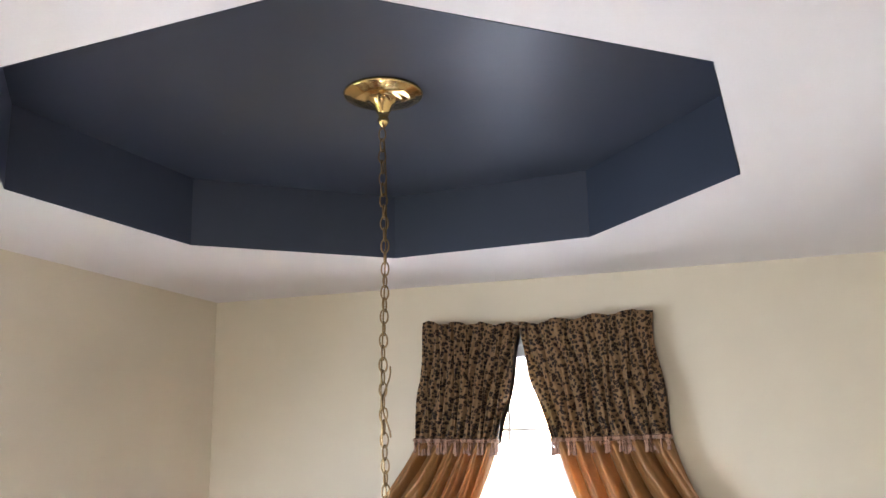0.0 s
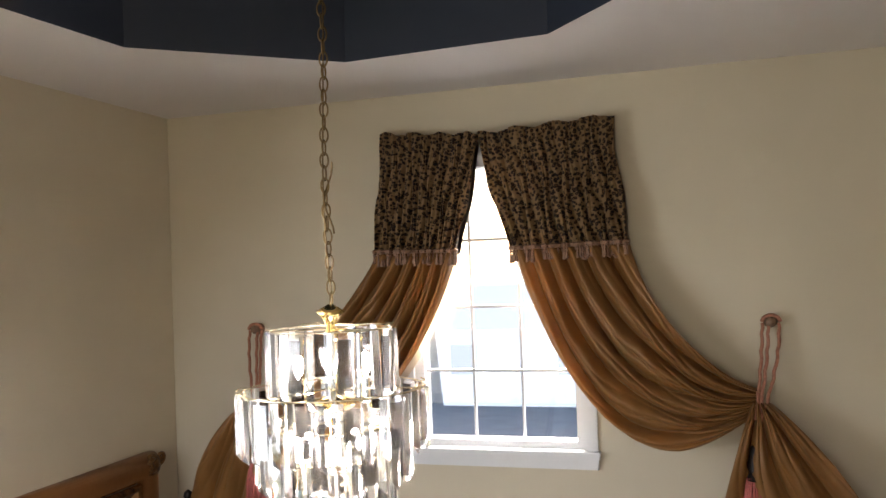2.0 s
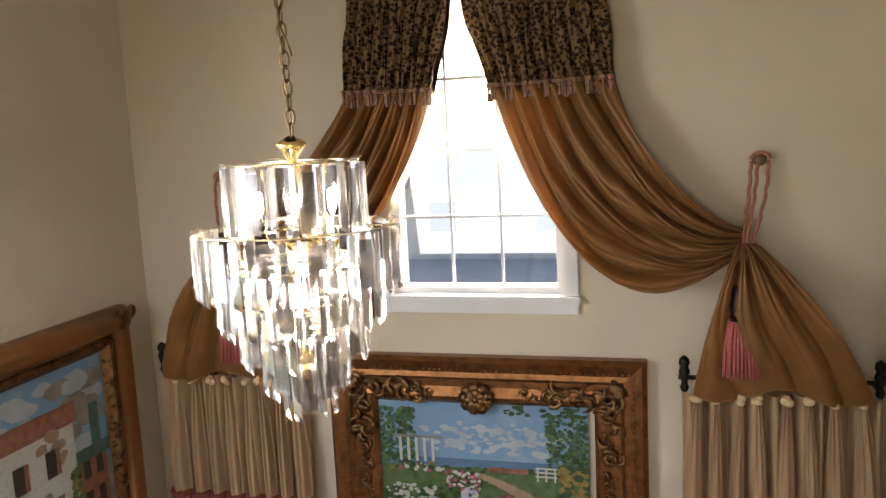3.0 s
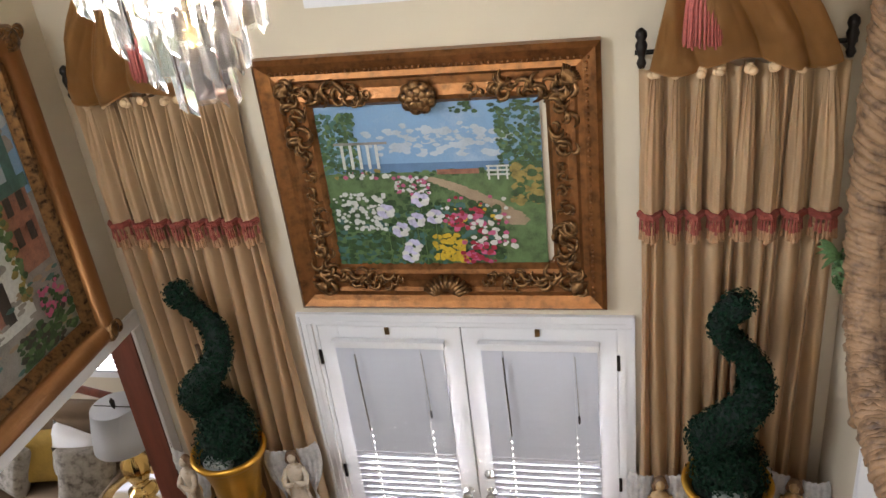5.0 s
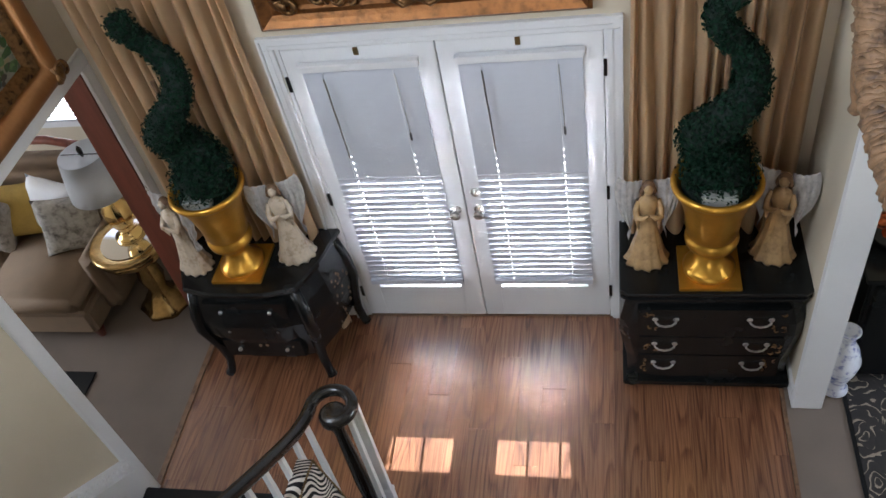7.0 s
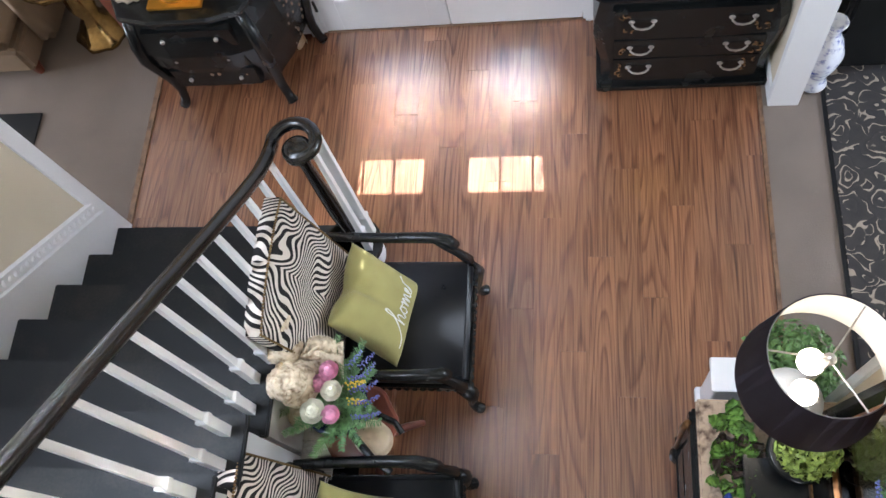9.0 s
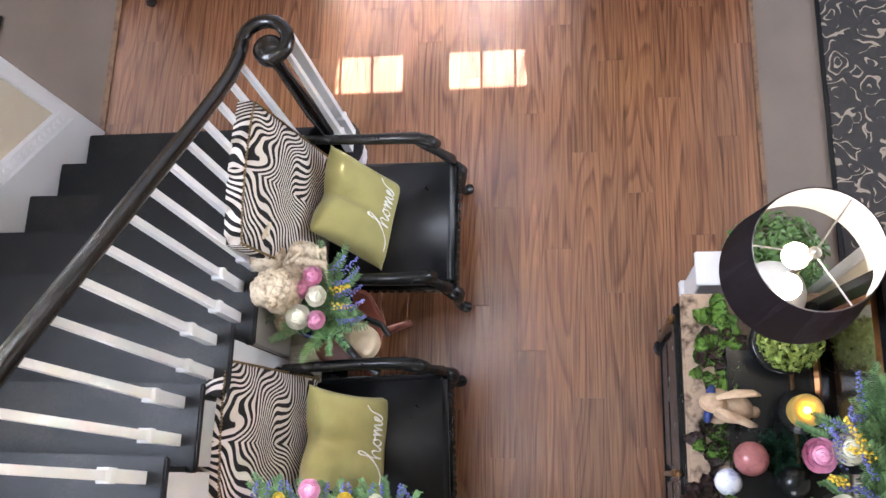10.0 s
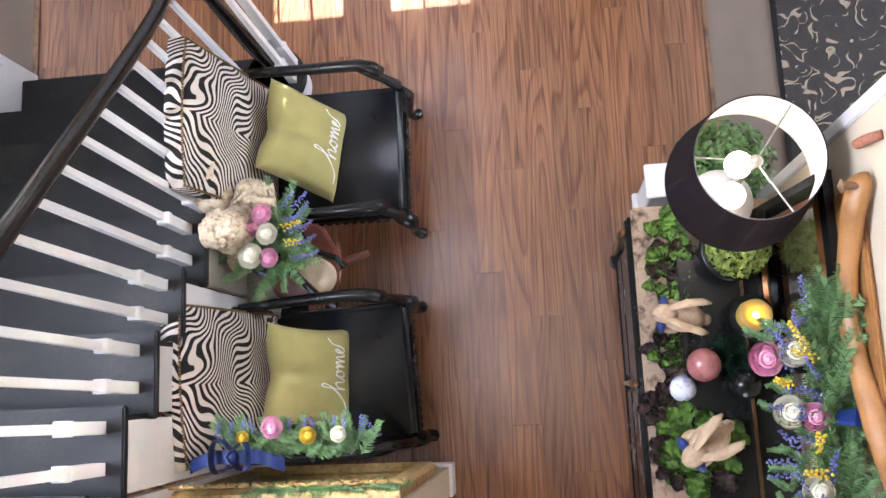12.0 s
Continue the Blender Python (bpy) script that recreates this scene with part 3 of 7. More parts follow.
for x0, x1 in ((-0.40, -0.165), (-0.153, 0.073), (0.085, 0.335)):
    for z0, z1 in ((3.76, 4.08), (4.094, 4.388), (4.402, 4.713), (4.727, 5.07)):
        p = part("pane", boxes((x0, x1, 0.071, 0.075, z0, z1)), M["glass"], w1)
        p.visible_shadow = False

w3 = thing("window_3", (0, 0, 0), "white window high above the stairs", "window")
w3["kind"] = "structure"
part("window_frame", boxes((XL - 0.14, XL - 0.075, -3.55, -3.49, 3.1, 5.1), (XL - 0.14, XL - 0.075, -2.21, -2.15, 3.1, 5.1), (XL - 0.14, XL - 0.075, -3.49, -2.21, 3.1, 3.16), (XL - 0.14, XL - 0.075, -3.49, -2.21, 5.04, 5.1)), M["trim"], w3)

# double door with blinds
def door_leaf(x0, x1, knob_x, name):
    d = thing(name, (0, 0, 0), "white painted glazed door with a lowered white blind", "door")
    d["kind"] = "structure"
    g0, g1 = x0 + 0.115, x1 - 0.115
    part("leaf", boxes((x0, g0, 0.0, 0.045, 0.012, 2.035), (g1, x1, 0.0, 0.045, 0.012, 2.035), (g0, g1, 0.0, 0.045, 0.012, 0.285), (g0, g1, 0.0, 0.045, 1.93, 2.035), bevel=0.003), M["trim"], d)
    part("glass_stop", boxes((g0 - 0.018, g0 + 0.008, -0.008, 0.0, 0.27, 1.945), (g1 - 0.008, g1 + 0.018, -0.008, 0.0, 0.27, 1.945), (g0 + 0.008, g1 - 0.008, -0.008, 0.0, 0.27, 0.292), (g0 + 0.008, g1 - 0.008, -0.008, 0.0, 1.925, 1.945), bevel=0.003), M["trim"], d)
    w = (g1 - g0) / 3
    for i in range(3):
        p = part("pane", boxes((g0 + i * w + 0.007, g0 + (i + 1) * w - 0.007, 0.02, 0.024, 0.285, 1.93)), M["glass"], d)
        p.visible_shadow = False
    for i in (1, 2):
        part("glazing_bar", boxes((g0 + i * w - 0.007, g0 + i * w + 0.007, 0.014, 0.03, 0.285, 1.93)), M["trim"], d)
    bm = lathe([(0.03, 0), (0.03, 0.006), (0.012, 0.012), (0.011, 0.035), (0.026, 0.045), (0.029, 0.058), (0.018, 0.068)], 16)
    bmesh.ops.transform(bm, matrix=pose(knob_x, 0, 0.945, 90), verts=bm.verts)
    part("door_knob", bm, M["silver"], d, "brushed nickel knob", smooth=True)
    for z in (0.25, 1.05, 1.84):
        hx = x0 - 0.006 if knob_x > (x0 + x1) / 2 else x1 + 0.006
        part("hinge", boxes((hx - 0.008, hx + 0.008, -0.012, -0.001, z - 0.045, z + 0.045), bevel=0.002), M["iron"], d)
    part("catch", boxes(((x0 + x1) / 2 - 0.012, (x0 + x1) / 2 + 0.012, -0.012, -0.0005, 1.99, 2.03), bevel=0.002), M["chain"], d, "small brass top catch")
    return d


setting("trim_jamb", boxes((-DW, -0.745, 0.047, 0.15, 0, DH), (0.75, DW, 0.047, 0.15, 0, DH), (-0.745, 0.75, 0.047, 0.15, 2.02, DH), (-0.745, 0.75, 0.047, 0.15, 0.0, 0.016), (-DW, -0.764, 0.0, 0.047, 0, DH), (0.770, DW, 0.0, 0.047, 0, DH), (-0.764, 0.770, 0.0, 0.047, 2.037, DH), (-0.03, 0.03, 0.047, 0.06, 0.016, 2.02)), M["trim"], "white painted door jamb and stops", "trim")
dl = door_leaf(-0.762, -0.003, -0.058, "door_1")
dr = door_leaf(0.003, 0.768, 0.072, "door_2")
bm = lathe([(0.028, 0), (0.026, 0.01), (0.014, 0.014), (0.013, 0.026), (0.006, 0.028)], 14)
bmesh.ops.transform(bm, matrix=pose(0.066, 0, 1.075, 90), verts=bm.verts)
part("deadbolt", bm, M["silver"], dr, "round nickel deadbolt", smooth=True)


def slat_mesh(w, tilt, kind):
    """One blind slat: plain, with cord holes, or narrowed mid-length to let a bright dash through."""
    h, q = 0.6 * w, 0.0028
    if kind == "plain":
        bm = boxes((-w, w, -0.026, 0.026, -0.0013, 0.0013))
    elif kind == "gap":
        bm = boxes((-w, -0.07, -0.026, 0.026, -0.0013, 0.0013), (-0.07, 0.07, -0.026, 0.0172, -0.0013, 0.0013), (0.07, w, -0.026, 0.026, -0.0013, 0.0013))
    else:
        bm = boxes((-w, -h - q, -0.026, 0.026, -0.0013, 0.0013), (-h + q, h - q, -0.026, 0.026, -0.0013, 0.0013), (h + q, w, -0.026, 0.026, -0.0013, 0.0013), (-h - q, -h + q, -0.026, -0.0065, -0.0013, 0.0013), (-h - q, -h + q, 0.0065, 0.026, -0.0013, 0.0013), (h - q, h + q, -0.026, -0.0065, -0.0013, 0.0013), (h - q, h + q, 0.0065, 0.026, -0.0013, 0.0013))
    bmesh.ops.transform(bm, matrix=pose(0, 0, 0, tilt), verts=bm.verts)
    me = bpy.data.meshes.new("slat")
    bm.to_mesh(me)
    bm.free()
    me.materials.append(M["blind"])
    return me


def blind(x0, x1):
    b = thing("window_blind", ((x0 + x1) / 2, -0.012, 1.93), "white slatted blind hanging on the door, lower slats open", "blind", "door blinds")
    w = (x1 - x0) / 2
    part("head_rail", boxes((-w - 0.012, w + 0.012, -0.040, 0.002, 0.0, 0.038), bevel=0.003), M["trim"], b)
    plain, holed, gap, ajar = slat_mesh(w, 85, "plain"), slat_mesh(w, 85, "holed"), slat_mesh(w, 85, "gap"), slat_mesh(w, -79.5, "holed")
    z, k = -0.02, 0
    while z > -1.54:
        me = gap if k in (9, 10, 11) else plain if z > -0.45 else holed if z > -0.72 else ajar
        s = new("slat", me)
        s.parent, s.location = b, (0, -0.012, z)
        s.rotation_euler = (radians(random.uniform(-1.5, 1.5)), 0, 0)
        z -= 0.0445
        k += 1
    part("bottom_rail", boxes((-w, w, -0.036, 0.002, -1.572, -1.534), bevel=0.003), M["blind"], b)
    for x in (-0.6, 0.6):
        part("cord", tube([(x * w, -0.042, 0), (x * w, -0.042, -1.55)], 0.0012, 5), M["trim"], b)
    part("wand", tube([(-0.60 * w, -0.055, -0.03), (-0.56 * w, -0.06, -0.52)], 0.0045, 6), M["silver"], b, "grey tilt wand")
    part("pull_cord", tube([(0.63 * w, -0.05, -0.02), (0.66 * w, -0.052, -0.38)], 0.0022, 5), M["silver"], b)
    part("cord_tassel", lathe([(0.002, 0.0), (0.006, -0.01), (0.007, -0.045), (0.003, -0.055)], 8, (0.66 * w, -0.052, -0.375)), M["smoke"], b, smooth=True)
    return b


blind(-0.672, -0.096)
blind(0.099, 0.674)

# outside
# assumed pale ground over the lawn, stands in for bright haze outside
setting("pavement", boxes((-9, 9, 0.16, 24.0, -0.49, -0.12)), M["porch"], "pale concrete ground added before the door to brighten the view out", "pavement")
# two unseen pots, added to keep sun off the outer door panes
for px in (-0.745, 0.725):
    pot = thing("porch_pot", (px, 1.2, -0.12), "unseen pot and shrub added to shade the outer door panes", "plant pot", "porch pots")
    part("pot", lathe([(0.14, 0), (0.17, 0.05), (0.215, 0.36), (0.23, 0.38), (0.22, 0.42), (0.0, 0.40)], 24), M["porch"], pot, smooth=True)
    bm = bmesh.new()
    leafy(bm, (0, 0, 0.76), 0.022, 1400, random.Random(6), (0.24, 0.24, 0.38))
    ball(bm, (0, 0, 0.76), 0.235, 1, 1, 1.6, 14, 10)
    part("foliage", bm, M["boxwood_deep"], pot)
hs = thing("house", (-1.5, 26, -0.5), "pale sided house with a grey roof across the lawn", "house")
part("wall", boxes((-9, 9, 0, 8, 0, 2.8)), M["brick_far"], hs)
rf = bmesh.new()
a = [rf.verts.new(p) for p in ((-9.6, -0.6, 2.8), (9.6, -0.6, 2.8), (9.6, 8.6, 2.8), (-9.6, 8.6, 2.8), (-9.6, 4, 4.3), (9.6, 4, 4.3))]
for q in ((0, 1, 5, 4), (2, 3, 4, 5), (0, 4, 3), (1, 2, 5), (0, 3, 2, 1)):
    rf.faces.new([a[i] for i in q])
part("roof", rf, M["roof_far"], hs)
for x in (-6, -2, 2, 6):
    for z in (1.0,):
        w = part("window", boxes((x - 0.6, x + 0.6, -0.06, 0.02, z, z + 1.3)), M["trim"], hs)
        part("pane", boxes((x - 0.5, x + 0.5, -0.075, -0.061, z + 0.1, z + 1.2)), M["navy"], w)

# ---- stairs and rail ----
RUN, RISE, Y0, SX0, SX1, STEPS = 0.236, 0.197, -1.40, -1.745, -0.445, 14
st = thing("staircase", (0, 0, 0), "black painted wooden stairs with white sides and white balusters", "stairs")
st["kind"] = "structure"
for i in range(STEPS):
    y, z = Y0 - RUN * i, RISE * (i + 1)
    part("tread", boxes((SX0, SX1 + 0.03 if i else SX1 + 0.12, y - RUN - 0.02, y + 0.028, z - 0.032, z), bevel=0.006), M["black_paint"], st)
    part("riser", boxes((SX0, SX1 - 0.001, y - 0.018, y, z - RISE, z - 0.032)), M["black_paint"], st)
    part("stringer_panel", boxes((SX1 - 0.04, SX1, y - RUN, y - 0.018, 0.0, z - 0.033)), M["trim"], st, "white painted stair side")
    part("tread_bracket", boxes((SX1 + 0.0005, SX1 + 0.008, y - RUN * 0.8, y - 0.03, z - 0.10, z - 0.034), bevel=0.003), M["trim"], st)
# bullnose end of the lowest step
bm = lathe([(0.125, 0), (0.125, 0.15), (0.15, 0.16), (0.15, RISE)], 24, (-0.40, -1.475, 0))
part("bullnose", bm, [M["black_paint"]], st, "rounded black starting step")
bm = lathe([(0.131, 0.01), (0.131, 0.15)], 24, (-0.40, -1.475, 0))
part("bullnose_riser", bm, M["trim"], st, "white curved riser")
# skirt board and moulded band on the wall side
sk = bmesh.new()
for x0, x1, off0, off1 in ((XL + 0.001, SX0, -0.9, 0.20), (XL + 0.001, SX0 - 0.02, 0.205, 0.285)):
    pts = []
    for y in (Y0 + 0.06, Y0 - RUN * STEPS):
        base = RISE + (Y0 - y) * RISE / RUN
        pts.append((y, max(0.0, base + off0), base + off1))
    v = [sk.verts.new((x, y, z)) for x in (x0, x1) for y, a, b in pts for z in (a, b)]
    for q in ((0, 1, 3, 2), (4, 6, 7, 5), (0, 4, 5, 1), (2, 3, 7, 6), (0, 2, 6, 4), (1, 5, 7, 3)):
        sk.faces.new([v[i] for i in q])
part("skirt_board", sk, M["trim"], st, "white moulded skirt board along the wall")
rng = random.Random(4)
orn = bmesh.new()
for k in range(70):
    y = Y0 + 0.04 - k * 0.035
    z = RISE + (Y0 - y) * RISE / RUN + 0.245
    ball(orn, (SX0 - 0.02, y, z), 0.013, 0.5, 1.2, 1.0 + 0.4 * (k % 2), 6, 4)
part("moulding", orn, M["trim"], st, "carved leaf moulding", smooth=True)

BX = -0.49
rail_z = lambda y: 1.80 + 0.842 * (-2.29 - y)
bal = thing("baluster_rail", (0, 0, 0), "black lacquered handrail with a scroll end on white square balusters", "railing")
bal["kind"] = "structure"


def baluster(x, y, z0, z1, lean=0.03):
    """White turned-square baluster with a block foot."""
    bm = bmesh.new()
    for (w0, a), (w1, b) in zip(((0.019, z0), (0.019, z0 + 0.17), (0.022, z0 + 0.18), (0.022, z0 + 0.205), (0.014, z0 + 0.22)), ((0.019, z0 + 0.17), (0.022, z0 + 0.18), (0.022, z0 + 0.205), (0.014, z0 + 0.22), (0.0105, z1))):
        v = [bm.verts.new((x + sx * w, y + sy * w + lean * (z - z0) / (z1 - z0), z)) for w, z in ((w0, a), (w1, b)) for sx, sy in ((-1, -1), (1, -1), (1, 1), (-1, 1))]
        for i in range(4):
            j = (i + 1) % 4
            bm.faces.new((v[i], v[j], v[4 + j], v[4 + i]))
    return part("baluster", bm, M["trim"], bal)


for i in range(STEPS):
    y = Y0 - RUN * i
    for d in (0.035, 0.155):
        if i == 0 and d < 0.1:
            continue
        baluster(BX, y - d, RISE * (i + 1), rail_z(y - d) - 0.025)
# the rail with its easing and scroll
pts = [(BX, y, rail_z(y)) for y in (-4.6, -4.0, -3.4, -2.8, -2.3, -1.95)]
pts += [(BX, -1.76, rail_z(-1.76) + 0.005), (BX, -1.62, 1.252), (BX + 0.001, -1.52, 1.20), (BX + 0.004, -1.45, 1.18)]
VC = (-0.395, -1.452)
for k in range(15):
    a = radians(185 - 20 * k)
    r = 0.098 * (1 - 0.006 * k) - 0.0016 * max(0, k - 9) ** 2
    pts.append((VC[0] + r * math.cos(a), VC[1] + 0.012 + r * math.sin(a), 1.172))
rl = tube(pts, [0.032] * (len(pts) - 15) + [0.031] * 15, 12, flat=0.9)
part("handrail", rl, M["rail"], bal, "black lacquered handrail", smooth=True)
part("scroll_cap", lathe([(0.0, -0.035), (0.055, -0.035), (0.063, -0.02), (0.063, 0.015), (0.045, 0.03), (0.0, 0.033)], 20, (VC[0] + 0.02, VC[1] - 0.022, 1.17)), M["rail"], bal, smooth=True)
part("newel_post", lathe([(0.045, RISE), (0.045, 0.30), (0.03, 0.34), (0.036, 0.42), (0.04, 0.55), (0.033, 0.8), (0.026, 1.0), (0.03, 1.05), (0.022, 1.09), (0.03, 1.14)], 16, (VC[0], VC[1], 0)), M["rail"], bal, "black turned newel post", smooth=True)
for a in (70, 20, -30):
    baluster(VC[0] + 0.095 * math.cos(radians(a)), VC[1] + 0.095 * math.sin(radians(a)), RISE, 1.145)

# ---- chandelier ----
CX, CY = -0.055, -1.79
ch = thing("chandelier", (CX, CY, RIM), "lit brass chandelier of clear hanging acrylic prisms in tiers", "chandelier")
part("canopy", lathe([(0.0, 0.0), (0.118, 0.0), (0.122, -0.007), (0.117, -0.013), (0.098, -0.015), (0.094, -0.020), (0.060, -0.022), (0.042, -0.028), (0.030, -0.045), (0.020, -0.066), (0.013, -0.080), (0.018, -0.088), (0.016, -0.098), (0.008, -0.110), (0.0, -0.114)], 48), M["brass"], ch, "polished brass ceiling plate", smooth=True)
ring = [(0.0115 * math.cos(a), 0, 0.021 * math.sin(a)) for a in [2 * math.pi * k / 14 for k in range(14)]]
lkm = tube(ring, 0.0026, 6, closed=True)
me = bpy.data.meshes.new("chain_link")
lkm.to_mesh(me)
lkm.free()
me.materials.append(M["chain"])
me.shade_smooth()
z, k = -0.135, 0
while z > -1.22:
    o = new("chain_link", me)
    o.parent, o.location, o.rotation_euler = ch, (0.004 * math.sin(z * 9), 0, z), (0, 0, radians(90 * (k % 2) + random.uniform(-12, 12)))
    z -= 0.0345
    k += 1
cordp = [(0.010 * math.sin(7 * t), 0.006 * math.cos(11 * t), -0.15 - 1.05 * t) for t in [i / 30 for i in range(31)]]
part("wire", tube(cordp, 0.0022, 5), M["chain"], ch)
part("slack_loop", tube([(0.012 * math.cos(a) + 0.006, 0.01 * math.sin(a), -0.83 - 0.03 * a) for a in [i * 0.5 for i in range(14)]], 0.0028, 5), M["chain"], ch)
part("crown", lathe([(0.006, -1.215), (0.035, -1.235), (0.025, -1.25), (0.012, -1.275), (0.02, -1.30), (0.016, -1.32)], 12, wob=lambda a, z: 1 + 0.25 * math.cos(6 * a) * (z > -1.25)), M["brass"], ch, "brass crown finial", smooth=True)
part("stem", lathe([(0.012, -1.31), (0.012, -1.46), (0.06, -1.47), (0.06, -1.49), (0.012, -1.5), (0.012, -1.82), (0.02, -1.83)], 14), M["brass"], ch, smooth=True)
tiers = ((0.162, -1.285, 0.185, 8), (0.243, -1.445, 0.165, 13), (0.196, -1.535, 0.165, 10), (0.146, -1.625, 0.165, 7), (0.096, -1.705, 0.165, 5), (0.052, -1.775, 0.16, 3))


def hanging_mesh(kind, h):
    """A clear three-sided prism cut slanting at its foot, or a flat smoked panel with a clear border."""
    bm = bmesh.new()
    if kind == "prism":
        prof = [(-0.013, -0.004), (0.0, 0.010), (0.013, -0.004)]
        top = [bm.verts.new((x, y, 0.0)) for x, y in prof]
        low = [bm.verts.new((x, y, -h + 0.028 * j / 2)) for j, (x, y) in enumerate(prof)]
        for p in range(3):
            q = (p + 1) % 3
            bm.faces.new((top[p], top[q], low[q], low[p]))
        bm.faces.new(top)
        bm.faces.new(low)
    elif kind == "panel":
        box(bm, -0.019, 0.019, -0.0015, 0.0015, -h * 0.78, -0.014)
    else:
        box(bm, -0.024, 0.024, 0.004, 0.007, -h * 0.84, -0.004)
    bmesh.ops.recalc_face_normals(bm, faces=bm.faces)
    pm = bpy.data.meshes.new(kind)
    bm.to_mesh(pm)
    bm.free()
    pm.materials.append(M["smoke"] if kind == "panel" else M["acrylic"])
    return pm


prism = {}
for r, z, h, count in tiers:
    part("tier_ring", tube([(r * math.cos(a), r * math.sin(a), z + 0.004) for a in [2 * math.pi * i / 40 for i in range(40)]], 0.0025, 6, closed=True), M["pale_brass"], ch, smooth=True)
    for i in range(3):
        a = 2 * math.pi * i / 3 + r * 9
        part("tier_arm", tube([(0.012 * math.cos(a), 0.012 * math.sin(a), z + 0.003), (r * math.cos(a), r * math.sin(a), z + 0.003)], 0.003, 5), M["pale_brass"], ch)
    for i in range(count):
        a = 2 * math.pi * (i + 0.3 + 3 * r) / count
        for kind, shift in (("panel", 0.0), ("border", 0.0), ("prism", -0.036), ("prism", 0.036)):
            key = (kind, h)
            if key not in prism:
                prism[key] = hanging_mesh(kind, h)
            b = a + shift / r
            o = new("prism" if kind == "prism" else "panel", prism[key])
            o.parent = ch
            o.location = ((r + 0.006) * math.cos(b), (r + 0.006) * math.sin(b), z + (random.uniform(-0.004, 0.004) if kind == "prism" else 0.0))
            o.rotation_euler = (radians(random.uniform(-2, 2)) if kind == "prism" else 0.0, 0.0, b - math.pi / 2)
        if i % 2 == 0:
            part("hanger", tube([((r - 0.02) * math.cos(a), (r - 0.02) * math.sin(a), z + 0.006), ((r + 0.012) * math.cos(a), (r + 0.012) * math.sin(a), z + 0.010), ((r + 0.012) * math.cos(a + 0.05 / r), (r + 0.012) * math.sin(a + 0.05 / r), z + 0.010)], 0.0018, 5), M["pale_brass"], ch)
for i in range(9):
    a = 2 * math.pi * i / 9
    r, z = (0.10, -1.60) if i % 3 else (0.045, -1.72)
    bm = lathe([(0.006, 0.03), (0.012, 0.02), (0.013, 0.0), (0.009, -0.02), (0.002, -0.035)], 10, (r * math.cos(a), r * math.sin(a), z))
    part("bulb", bm, M["bulb"], ch, "glowing candle bulb", smooth=True)
for i in range(4):
    a = 2 * math.pi * i / 4 + 0.4
    bm = lathe([(0.006, 0.03), (0.012, 0.02), (0.013, 0.0), (0.009, -0.02), (0.002, -0.035)], 10, (0.09 * math.cos(a), 0.09 * math.sin(a), -1.38))
    part("bulb", bm, M["bulb"], ch, "glowing candle bulb", smooth=True)

# ---- curtains ----
def pleat(u, n, sharp=1.0):
    s = math.sin(2 * math.pi * n * u)
    return math.copysign(abs(s) ** sharp, s)


def gather(u, n, deep=1.0):
    """Rounded folds with sharp creases between them, 0 at a crease and 1 on a ridge."""
    return abs(math.sin(math.pi * n * u)) ** deep


def fringe_row(line, drop, material, parent, count, rng, name="fringe"):
    """A row of small hanging tassels under a line f(t)."""
    bm = bmesh.new()
    for i in range(count):
        x, y, z = line((i + 0.5) / count)
        w = rng.uniform(0.7, 1.2)
        lathe([(0.003, 0.0), (0.0065 * w, -0.012), (0.004, -0.02), (0.009 * w, -drop * rng.uniform(0.85, 1.1))], 6, (x + rng.uniform(-0.003, 0.003), y - 0.006, z), bm)
    return part(name, bm, material, parent)


